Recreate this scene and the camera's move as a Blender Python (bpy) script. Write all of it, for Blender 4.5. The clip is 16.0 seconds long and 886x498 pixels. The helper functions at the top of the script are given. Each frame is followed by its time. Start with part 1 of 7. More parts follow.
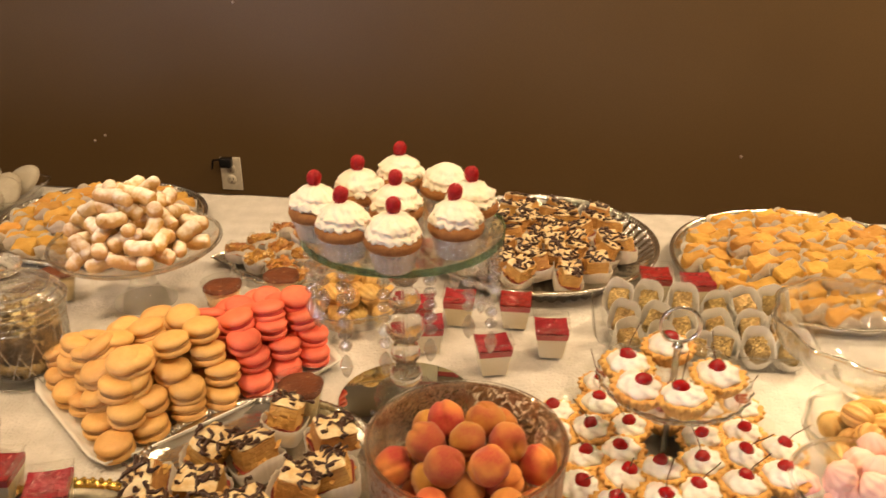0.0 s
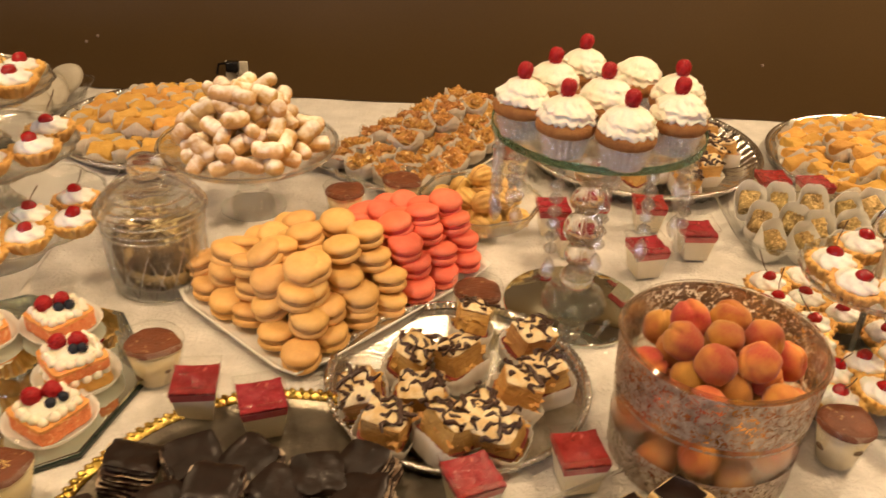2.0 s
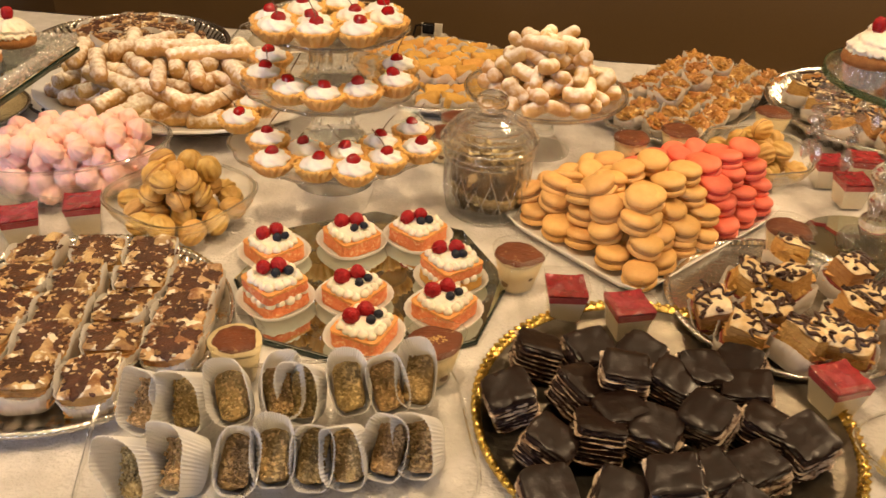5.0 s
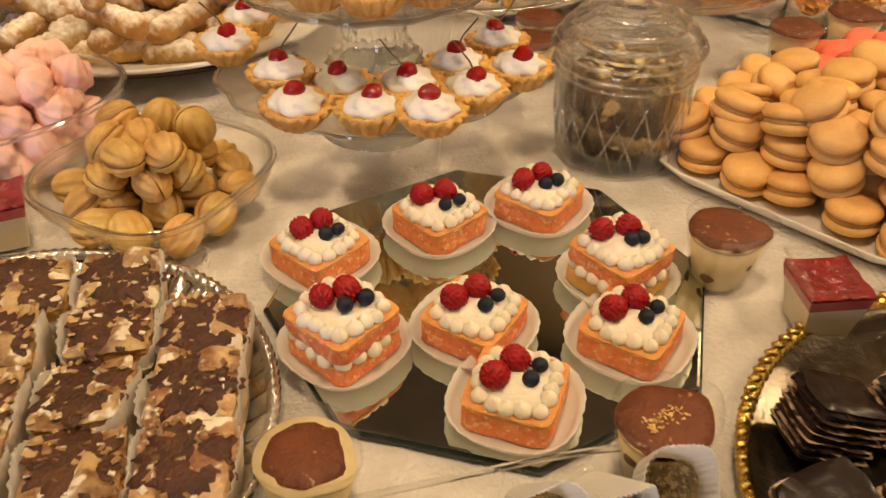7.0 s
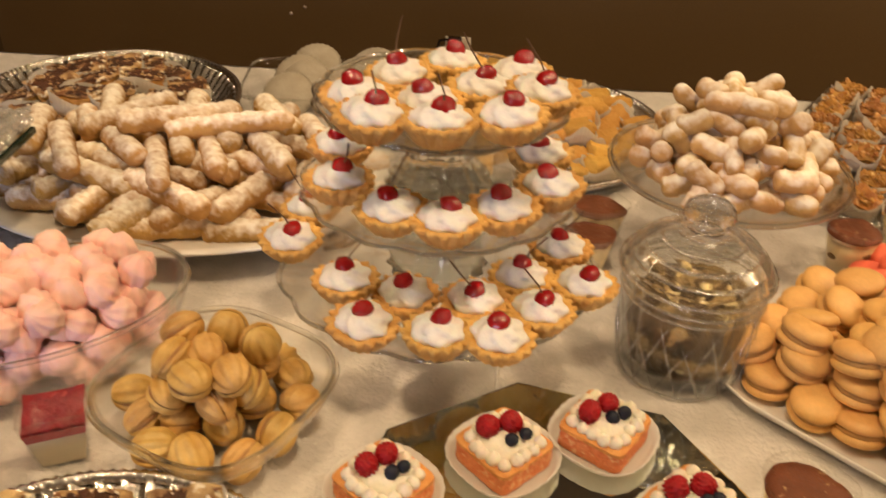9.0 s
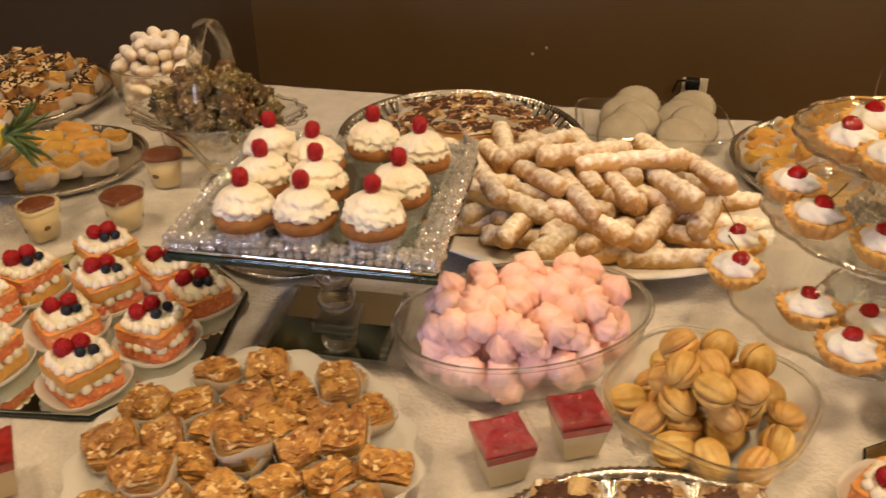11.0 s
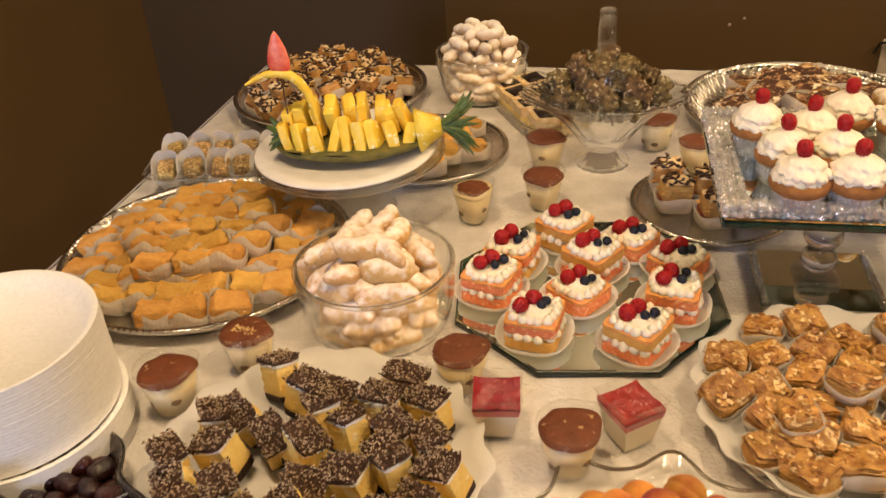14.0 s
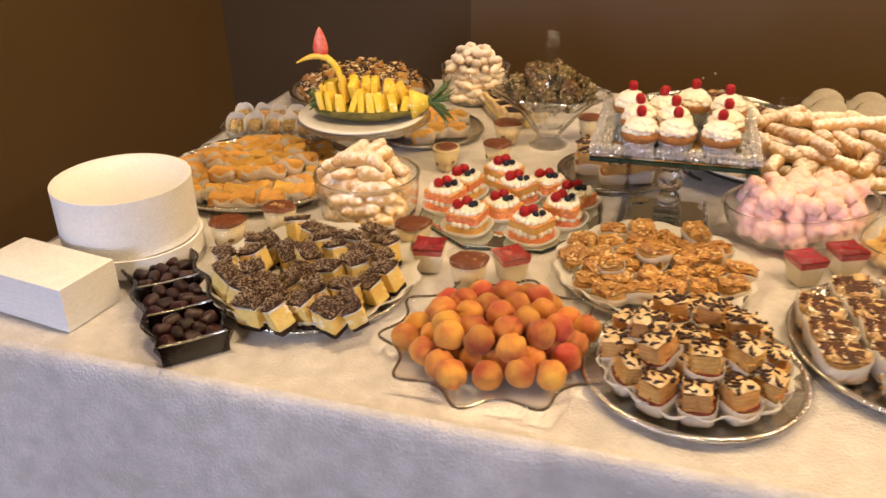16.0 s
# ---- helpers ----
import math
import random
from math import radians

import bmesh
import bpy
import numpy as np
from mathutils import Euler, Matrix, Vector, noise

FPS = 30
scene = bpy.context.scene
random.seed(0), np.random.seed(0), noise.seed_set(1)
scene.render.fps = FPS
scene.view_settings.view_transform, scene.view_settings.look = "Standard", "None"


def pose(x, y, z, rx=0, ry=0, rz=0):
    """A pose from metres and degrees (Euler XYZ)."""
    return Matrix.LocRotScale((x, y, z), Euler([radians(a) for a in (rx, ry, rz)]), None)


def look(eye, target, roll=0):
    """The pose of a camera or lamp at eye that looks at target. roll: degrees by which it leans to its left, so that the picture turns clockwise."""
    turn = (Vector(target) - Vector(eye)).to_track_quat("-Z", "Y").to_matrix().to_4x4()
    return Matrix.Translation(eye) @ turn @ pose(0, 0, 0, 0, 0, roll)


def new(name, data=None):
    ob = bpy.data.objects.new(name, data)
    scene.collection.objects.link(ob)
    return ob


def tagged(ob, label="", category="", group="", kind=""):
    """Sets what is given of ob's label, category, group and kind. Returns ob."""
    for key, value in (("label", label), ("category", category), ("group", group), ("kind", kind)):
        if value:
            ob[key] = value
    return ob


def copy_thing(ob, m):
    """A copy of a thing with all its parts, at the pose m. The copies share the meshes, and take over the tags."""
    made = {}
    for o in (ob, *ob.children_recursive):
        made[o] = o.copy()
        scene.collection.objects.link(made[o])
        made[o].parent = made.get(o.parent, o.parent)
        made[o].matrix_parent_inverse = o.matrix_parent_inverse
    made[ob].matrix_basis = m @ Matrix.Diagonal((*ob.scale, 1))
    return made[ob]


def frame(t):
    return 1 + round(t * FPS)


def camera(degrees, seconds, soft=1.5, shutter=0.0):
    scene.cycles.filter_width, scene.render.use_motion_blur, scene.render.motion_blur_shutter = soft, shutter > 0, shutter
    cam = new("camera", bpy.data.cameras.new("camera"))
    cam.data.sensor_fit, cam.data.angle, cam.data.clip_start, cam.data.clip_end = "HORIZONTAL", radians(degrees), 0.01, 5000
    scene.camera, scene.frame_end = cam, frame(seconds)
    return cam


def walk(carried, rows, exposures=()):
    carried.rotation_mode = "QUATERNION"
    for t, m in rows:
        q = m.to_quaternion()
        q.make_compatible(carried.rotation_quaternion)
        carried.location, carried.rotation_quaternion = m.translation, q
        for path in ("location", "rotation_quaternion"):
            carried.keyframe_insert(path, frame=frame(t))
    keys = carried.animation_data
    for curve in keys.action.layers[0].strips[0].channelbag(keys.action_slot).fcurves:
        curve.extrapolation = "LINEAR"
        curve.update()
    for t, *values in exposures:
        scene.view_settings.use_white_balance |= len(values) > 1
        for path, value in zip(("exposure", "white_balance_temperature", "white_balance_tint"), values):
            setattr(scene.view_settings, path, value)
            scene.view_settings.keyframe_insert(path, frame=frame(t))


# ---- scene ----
cam = camera(55.6, 16.0, 1.5, 0.3)
METRES, EYE, TILT, LEAN, TURN = 3.1, 1.43, -25.0, 0.0, 7.0
ROWS = [
    (0.0, 0.0, 0.0, 0.0, 0.0, 0.0, -0.0),
    (0.5, -0.0315, 0.0112, -0.0021, -0.25, -1.45, 0.54),
    (1.0, -0.0578, 0.0249, 0.0036, -2.46, -3.18, 0.74),
    (1.5, -0.0774, 0.0296, 0.0004, -5.1, -4.6, 0.02),
    (2.0, -0.1077, 0.0179, -0.0064, -5.68, -5.75, 0.1),
    (2.5, -0.1428, 0.0037, -0.0115, -5.37, -6.24, 0.22),
    (3.0, -0.1716, -0.0107, -0.0185, -4.4, -6.48, -0.02),
    (3.5, -0.1831, -0.0192, -0.0202, -3.51, -6.28, -0.49),
    (4.0, -0.1915, -0.0245, -0.0231, -2.22, -6.18, -0.93),
    (4.5, -0.1991, -0.0275, -0.0264, -1.5, -6.69, -1.51),
    (5.0, -0.2173, -0.0188, -0.0253, -0.14, -7.37, -2.54),
    (7.5, -0.2689, 0.1421, -0.0238, -4.55, -13.31, 2.22),
    (8.0, -0.2653, 0.1416, -0.0145, -5.16, -12.47, 1.8),
    (8.5, -0.2711, 0.1379, 0.0045, -4.55, -10.26, 0.56),
    (9.0, -0.283, 0.1343, 0.0165, -2.76, -8.09, -0.68),
    (9.5, -0.3109, 0.1277, 0.0251, -0.23, -6.11, -1.67),
    (12.0, -0.4567, 0.0984, 0.012, 7.77, -6.69, -4.12),
    (12.5, -0.4901, 0.1025, 0.0123, 9.49, -8.47, -5.77),
    (13.0, -0.5322, 0.1024, 0.0126, 9.97, -9.49, -5.61),
    (13.5, -0.563, 0.0889, 0.019, 8.61, -9.0, -1.73),
    (14.0, -0.5781, 0.0596, 0.0123, 5.93, -7.37, 0.97),
    (14.5, -0.5807, 0.012, -0.0057, 5.12, -6.06, -0.88),
    (15.0, -0.577, -0.0429, -0.0291, 5.77, -4.65, -3.1),
    (15.5, -0.5561, -0.0796, -0.05, 7.89, -3.96, -4.29),
    (16.0, -0.5107, -0.1057, -0.0514, 9.55, -2.84, -3.67),
]
walk(cam, [(t, pose(0, 0, EYE, TILT, LEAN, TURN) @ pose(METRES * x, METRES * y, METRES * z, 90 + pitch, roll, yaw)) for t, x, y, z, yaw, pitch, roll in ROWS],
     [(0.0, -0.2), (1.0, -0.25), (3.0, -0.22), (5.0, -0.22), (7.5, -0.56), (9.5, -0.58), (12.0, -0.38), (13.0, -0.32), (14.0, -0.17), (15.0, -0.06), (16.0, 0.02)])


def world_point_light(name, x, y, z, size, watts, colour, m=None, shape="DISK", size_y=None):
    data = bpy.data.lights.new(name, "AREA")
    data.shape, data.size, data.energy, data.color = shape, size, watts, colour
    if size_y:
        data.size_y = size_y
    ob = new(name, data)
    ob.matrix_world = m if m else pose(x, y, z)
    return ob


# ---- world and lights ----
sky_world = bpy.data.worlds.new("sky")
scene.world = sky_world
sky_world.use_nodes = True
wn = sky_world.node_tree
sky = wn.nodes.new("ShaderNodeTexSky")
sky.sky_type, sky.sun_disc = "NISHITA", False
sky.sun_elevation, sky.sun_rotation = radians(35), radians(200)
wn.links.new(sky.outputs[0], wn.nodes["Background"].inputs[0])
wn.nodes["Background"].inputs[1].default_value = 0.1
H_ROOM = 2.7
WARM = (1.0, 0.705, 0.4)
# unseen ceiling lamps; the last, strongest one is added to brighten the right wall
DOWN = [(-2.3, 0.5), (-0.9, 0.5), (0.5, 0.5), (-1.9, 2.15), (-0.2, 2.15), (1.62, 2.1)]
# pendants added out of view as soft fill, mostly behind the camera
FILL_LAMPS = [(-2.4, -1.7), (-0.4, -1.7), (1.6, -1.7), (2.3, 0.6)]
for lx, ly in DOWN:
    world_point_light("downlight_lamp", lx, ly, H_ROOM - 0.03, 0.2, (25 if lx > -1 else 23) if ly < 1 else 84 if lx > 1 else 10 if lx < -1 else 11, WARM)
for lx, ly in FILL_LAMPS:
    bulb = bpy.data.lights.new("pendant_bulb", "POINT")
    bulb.energy, bulb.color, bulb.shadow_soft_size = 15.0, WARM, 0.06
    new("pendant_bulb", bulb).location = (lx, ly, 2.2)
# daylight through the window behind the walk
window_lamp = world_point_light("window_daylight", 0, 0, 0, 1.5, 62, (0.6, 0.66, 0.94), look((-3.0, -4.25, 1.55), (-2.5, 0.2, 0.8)), "RECTANGLE", 1.5)
window_lamp.data.spread = radians(110)

# ---- materials ----


def rgb(c):
    return (*c, 1.0)


def M(name, c1, c2=None, rough=0.5, metal=0.0, scale=60.0, bump=0.25, bscale=None, spec=0.5, coat=0.0, sss=0.0,
      speck=None, top=None, vary=0.0, sheen=0.0, contrast=0.18, strata=None, tint=1.0):
    """A procedural surface: two-tone grain, fine relief, optional specks (colour, scale, threshold) and a dusting on upper sides."""
    m = bpy.data.materials.new(name)
    m.use_nodes = True
    nt = m.node_tree
    N, L = nt.nodes, nt.links
    b = N["Principled BSDF"]
    tc, oi = N.new("ShaderNodeTexCoord"), N.new("ShaderNodeObjectInfo")
    mul = N.new("ShaderNodeMath")
    mul.operation, mul.inputs[1].default_value = "MULTIPLY", 37.0
    L.new(oi.outputs["Random"], mul.inputs[0])
    add = N.new("ShaderNodeVectorMath")
    L.new(tc.outputs["Object"], add.inputs[0])
    L.new(mul.outputs[0], add.inputs[1])

    def noise_at(s, detail=4.0):
        n = N.new("ShaderNodeTexNoise")
        n.inputs["Scale"].default_value, n.inputs["Detail"].default_value = s, detail
        L.new(add.outputs[0], n.inputs["Vector"])
        return n.outputs["Fac"]

    def ramp(fac, lo, hi, a, c):
        r = N.new("ShaderNodeValToRGB")
        r.color_ramp.elements[0].position, r.color_ramp.elements[1].position = lo, hi
        r.color_ramp.elements[0].color, r.color_ramp.elements[1].color = a, c
        L.new(fac, r.inputs[0])
        return r.outputs[0]

    def mix(fac, a, c, mode="MIX"):
        x = N.new("ShaderNodeMix")
        x.data_type, x.blend_type = "RGBA", mode
        for sock, v in ((x.inputs[0], fac), (x.inputs[6], a), (x.inputs[7], c)):
            if isinstance(v, (tuple, float)):
                sock.default_value = v
            else:
                L.new(v, sock)
        return x.outputs[2]

    c2 = c2 or tuple(v * 0.8 for v in c1)
    col = ramp(noise_at(scale), 0.5 - contrast, 0.5 + contrast, rgb(c2), rgb(c1))
    fine = noise_at(bscale or scale * 5, 3.0)
    col = mix(ramp(fine, 0.35, 0.7, rgb((0.0,) * 3), rgb((0.35,) * 3)), col, rgb(tuple(v * 0.72 for v in c1)))
    if strata:
        sx, wob, sn = N.new("ShaderNodeSeparateXYZ"), N.new("ShaderNodeMath"), N.new("ShaderNodeMath")
        L.new(tc.outputs["Object"], sx.inputs[0])
        zm = N.new("ShaderNodeMath")
        zm.operation, zm.inputs[1].default_value = "MULTIPLY", strata[1]
        L.new(sx.outputs[2], zm.inputs[0])
        wob.operation, wob.inputs[1].default_value = "MULTIPLY_ADD", 9.0
        L.new(noise_at(55, 3.0), wob.inputs[0])
        L.new(zm.outputs[0], wob.inputs[2])
        sn.operation = "SINE"
        L.new(wob.outputs[0], sn.inputs[0])
        col = mix(ramp(sn.outputs[0], strata[2], min(1.0, strata[2] + 0.35), rgb((0,) * 3), rgb((1,) * 3)), col, rgb(strata[0]))
    if speck:
        col = mix(ramp(noise_at(speck[1], 2.0), speck[2], speck[2] + 0.06, rgb((0,) * 3), rgb((1,) * 3)), col, rgb(speck[0]))
    if top:
        g, sep = N.new("ShaderNodeNewGeometry"), N.new("ShaderNodeSeparateXYZ")
        L.new(g.outputs["Normal"], sep.inputs[0])
        am = N.new("ShaderNodeMath")
        am.operation = "MULTIPLY_ADD"
        L.new(noise_at(top[1], 7.0), am.inputs[0])
        am.inputs[1].default_value = 2.4
        L.new(sep.outputs[2], am.inputs[2])
        rng = N.new("ShaderNodeMapRange")
        rng.inputs[1].default_value, rng.inputs[2].default_value = top[2] - 0.8, top[2] - 0.8 + top[3]
        L.new(am.outputs[0], rng.inputs[0])
        col = mix(rng.outputs[0], col, rgb(top[0]))
    if vary:
        hs = N.new("ShaderNodeHueSaturation")
        mr = N.new("ShaderNodeMapRange")
        mr.inputs[3].default_value, mr.inputs[4].default_value = 1 - vary, 1 + vary
        L.new(oi.outputs["Random"], mr.inputs[0])
        L.new(mr.outputs[0], hs.inputs["Value"])
        turn, hue = N.new("ShaderNodeMath"), N.new("ShaderNodeMapRange")
        turn.operation, turn.inputs[1].default_value = "PINGPONG", 0.13
        L.new(oi.outputs["Random"], turn.inputs[0])
        hue.inputs[2].default_value = 0.13
        hue.inputs[3].default_value, hue.inputs[4].default_value = 0.5 - 0.055 * vary * tint, 0.5 + 0.055 * vary * tint
        L.new(turn.outputs[0], hue.inputs[0])
        L.new(hue.outputs[0], hs.inputs["Hue"])
        L.new(col, hs.inputs["Color"])
        col = hs.outputs[0]
    L.new(col, b.inputs["Base Color"])
    b.inputs["Roughness"].default_value, b.inputs["Metallic"].default_value = rough, metal
    b.inputs["Specular IOR Level"].default_value = spec
    b.inputs["Coat Weight"].default_value = coat
    b.inputs["Sheen Weight"].default_value = sheen
    if sss:
        b.inputs["Subsurface Weight"].default_value = sss
        b.inputs["Subsurface Scale"].default_value = 0.01
    if bump:
        bp = N.new("ShaderNodeBump")
        bp.inputs["Strength"].default_value, bp.inputs["Distance"].default_value = bump, 0.003
        L.new(fine, bp.inputs["Height"])
        L.new(bp.outputs[0], b.inputs["Normal"])
        if coat:
            L.new(bp.outputs[0], b.inputs["Coat Normal"])
    return m


def thin_glass(name, tint=(0.96, 0.97, 0.95), gloss=0.06, rough=0.02, milk=0.0, wobble=0.25, edge=0.45):
    """Thin clear glass or plastic: it lets light straight through and mirrors more at grazing angles."""
    m = bpy.data.materials.new(name)
    m.use_nodes = True
    nt = m.node_tree
    N, L = nt.nodes, nt.links
    N.remove(N["Principled BSDF"])
    tr, gl, mx, fr, ad, pw = (N.new(k) for k in ("ShaderNodeBsdfTransparent", "ShaderNodeBsdfGlossy", "ShaderNodeMixShader", "ShaderNodeLayerWeight", "ShaderNodeMath", "ShaderNodeMath"))
    tr.inputs[0].default_value = rgb(tint)
    gl.inputs["Roughness"].default_value = rough
    fr.inputs[0].default_value = 0.5
    pw.operation, pw.inputs[1].default_value = "POWER", 3.5
    ad.operation, ad.inputs[1].default_value, ad.inputs[2].default_value = "MULTIPLY_ADD", edge, gloss
    L.new(fr.outputs["Facing"], pw.inputs[0])
    ns, bp = N.new("ShaderNodeTexNoise"), N.new("ShaderNodeBump")
    ns.inputs["Scale"].default_value = 55
    bp.inputs["Strength"].default_value, bp.inputs["Distance"].default_value = wobble, 0.002
    L.new(ns.outputs["Fac"], bp.inputs["Height"])
    L.new(bp.outputs[0], gl.inputs["Normal"])
    L.new(pw.outputs[0], ad.inputs[0])
    L.new(ad.outputs[0], mx.inputs[0])
    L.new(tr.outputs[0], mx.inputs[1])
    L.new(gl.outputs[0], mx.inputs[2])
    out = mx
    if milk:
        df, m2 = N.new("ShaderNodeBsdfDiffuse"), N.new("ShaderNodeMixShader")
        df.inputs[0].default_value = rgb((0.85, 0.83, 0.8))
        m2.inputs[0].default_value = milk
        L.new(mx.outputs[0], m2.inputs[1])
        L.new(df.outputs[0], m2.inputs[2])
        out = m2
    L.new(out.outputs[0], N["Material Output"].inputs[0])
    return m


def crystal_mat(name, clear=0.0, tint=(0.97, 0.98, 0.97), ior=1.18):
    """Solid glass; clear is the share of light that goes straight through its thin walls."""
    m = bpy.data.materials.new(name)
    m.use_nodes = True
    b = m.node_tree.nodes["Principled BSDF"]
    b.inputs["Base Color"].default_value = rgb(tint)
    b.inputs["Roughness"].default_value = 0.03
    b.inputs["IOR"].default_value = ior
    b.inputs["Coat Weight"].default_value, b.inputs["Coat Roughness"].default_value = 1.0, 0.02
    b.inputs["Transmission Weight"].default_value = 1.0
    if clear:
        N, L = m.node_tree.nodes, m.node_tree.links
        tr, mx = N.new("ShaderNodeBsdfTransparent"), N.new("ShaderNodeMixShader")
        tr.inputs[0].default_value, mx.inputs[0].default_value = rgb(tint), clear
        L.new(b.outputs[0], mx.inputs[1])
        L.new(tr.outputs[0], mx.inputs[2])
        L.new(mx.outputs[0], N["Material Output"].inputs[0])
    return m


def baking_paper(name, colour, clear):
    m = bpy.data.materials.new(name)
    m.use_nodes = True
    N, L = m.node_tree.nodes, m.node_tree.links
    b = N["Principled BSDF"]
    ns, rp = N.new("ShaderNodeTexNoise"), N.new("ShaderNodeValToRGB")
    ns.inputs["Scale"].default_value = 90
    rp.color_ramp.elements[0].color, rp.color_ramp.elements[1].color = rgb(tuple(v * 0.8 for v in colour)), rgb(colour)
    L.new(ns.outputs["Fac"], rp.inputs[0])
    L.new(rp.outputs[0], b.inputs["Base Color"])
    b.inputs["Roughness"].default_value = 0.45
    tl, tr, m1, m2 = N.new("ShaderNodeBsdfTranslucent"), N.new("ShaderNodeBsdfTransparent"), N.new("ShaderNodeMixShader"), N.new("ShaderNodeMixShader")
    tl.inputs[0].default_value = rgb(colour)
    m1.inputs[0].default_value, m2.inputs[0].default_value = 0.35, clear
    L.new(b.outputs[0], m1.inputs[1])
    L.new(tl.outputs[0], m1.inputs[2])
    L.new(m1.outputs[0], m2.inputs[1])
    L.new(tr.outputs[0], m2.inputs[2])
    L.new(m2.outputs[0], N["Material Output"].inputs[0])
    return m


def lace_mat(name):
    """A silver print with a fine leafy openwork."""
    m = M(name, (0.54, 0.46, 0.38), (0.22, 0.15, 0.11), rough=0.32, metal=0.6, scale=110, bump=0.3)
    N, L = m.node_tree.nodes, m.node_tree.links
    tr, mx, ns, rp, tc = (N.new(k) for k in ("ShaderNodeBsdfTransparent", "ShaderNodeMixShader", "ShaderNodeTexNoise", "ShaderNodeValToRGB", "ShaderNodeTexCoord"))
    ns.inputs["Scale"].default_value, ns.inputs["Detail"].default_value, ns.inputs["Distortion"].default_value = 210, 1.5, 1.2
    L.new(tc.outputs["Object"], ns.inputs["Vector"])
    L.new(ns.outputs["Fac"], rp.inputs[0])
    rp.color_ramp.elements[0].position, rp.color_ramp.elements[1].position = 0.43, 0.455
    L.new(rp.outputs[0], mx.inputs[0])
    L.new(tr.outputs[0], mx.inputs[1])
    L.new(N["Principled BSDF"].outputs[0], mx.inputs[2])
    L.new(mx.outputs[0], N["Material Output"].inputs[0])
    return m


def emit(name, colour, strength):
    m = bpy.data.materials.new(name)
    m.use_nodes = True
    b = m.node_tree.nodes["Principled BSDF"]
    b.inputs["Emission Color"].default_value, b.inputs["Emission Strength"].default_value = rgb(colour), strength
    return m


WALL = M("brown_wall_paint", (0.128, 0.079, 0.033), (0.117, 0.072, 0.03), rough=0.42, scale=2.5, bump=0.12, bscale=260, spec=0.35)
# a darker brown than the rest of the north wall
DARKWALL = M("darker_brown_wall", (0.085, 0.055, 0.028), (0.078, 0.05, 0.025), rough=0.5, scale=2.5, bump=0.12, bscale=260, spec=0.2)
CEIL = M("cream_ceiling_paint", (0.4, 0.35, 0.28), rough=0.85, scale=4, bump=0.2, bscale=150)
FLOOR = M("patterned_brown_carpet", (0.12, 0.07, 0.045), (0.06, 0.035, 0.03), rough=0.95, scale=14, bump=0.6, bscale=400)
CLOTH = M("white_tablecloth", (0.71, 0.68, 0.645), (0.56, 0.535, 0.5), rough=0.38, scale=30, bump=1.0, bscale=190, spec=0.5, sheen=0.2, contrast=0.16, coat=0.6)
WHITE = M("white_ceramic", (0.82, 0.8, 0.76), (0.79, 0.77, 0.73), rough=0.18, scale=10, bump=0.03)
FOAM = M("white_foam_plate", (0.84, 0.84, 0.82), (0.8, 0.8, 0.79), rough=0.5, scale=20, bump=0.1, bscale=200)
WAX = baking_paper("translucent_paper_cup", (0.9, 0.87, 0.8), 0.5)
NAPKIN = M("white_napkin_paper", (0.86, 0.86, 0.85), (0.8, 0.8, 0.8), rough=0.85, scale=40, bump=0.2)
SILVER = M("silver_metal", (0.72, 0.7, 0.66), (0.55, 0.53, 0.49), rough=0.2, metal=1, scale=30, bump=0.25, bscale=180)
GOLD = M("gold_metal_rim", (0.83, 0.6, 0.16), (0.6, 0.42, 0.1), rough=0.22, metal=1, scale=60, bump=0.3)
MIRROR = M("mirror_silvering", (0.7, 0.76, 0.7), (0.68, 0.74, 0.68), rough=0.02, metal=1, scale=5, bump=0)
EDGE = M("dark_bevelled_edge", (0.02, 0.03, 0.025), rough=0.1, bump=0)
GREENEDGE = crystal_mat("green_glass_edge", 0.6, (0.5, 0.74, 0.64))
GLASS = crystal_mat("clear_glass", 0.3)
PLASTIC = thin_glass("clear_plastic", (0.985, 0.985, 0.98), 0.018, 0.05, 0.0, 0.2, 0.22)
CUT = crystal_mat("cut_crystal_glass", 0.15)
CRYSTAL = thin_glass("crystal_drop", (0.95, 0.96, 0.96), 0.2, 0.02, 0.0, 0.5)
# clear crystal; its milky white share stands in for bright sparkle
CHIP = thin_glass("whitened_crystal_chip", (0.97, 0.98, 0.98), 0.5, 0.03, 0.26, 0.2, 0.4)
CUPPAPER = baking_paper("white_pleated_paper", (0.97, 0.96, 0.93), 0.05)
GLINT = thin_glass("cut_crystal_bead", (0.97, 0.97, 0.96), 0.3, 0.02, 0.04, 0.2, 0.5)
PLATEEDGE = M("dark_green_glass_edge", (0.01, 0.024, 0.018), (0.016, 0.045, 0.033), rough=0.08, scale=40, bump=0.05, coat=0.5)
CRYSTALBALL = crystal_mat("solid_crystal", 0.2)
DARKCLEAR = thin_glass("smoked_clear_plastic", (0.3, 0.26, 0.25), 0.1, 0.05, 0.0, 0.3, 0.4)
BLACKP = M("black_plastic", (0.012, 0.012, 0.014), rough=0.12, bump=0.02)
OUTLET = M("ivory_outlet_plastic", (0.72, 0.66, 0.55), rough=0.4, bump=0.02)
FOIL = M("silver_foil_liner", (0.78, 0.78, 0.77), (0.6, 0.6, 0.6), rough=0.22, metal=0.75, scale=90, bump=0.8)
TARTCREAM = M("white_tart_cream", (0.86, 0.85, 0.83), (0.8, 0.78, 0.75), rough=0.5, scale=120, bump=0.25, sss=0.1)
CREAM = M("whipped_cream", (0.9, 0.85, 0.74), (0.86, 0.79, 0.64), rough=0.45, scale=80, bump=0.1, sss=0.1)
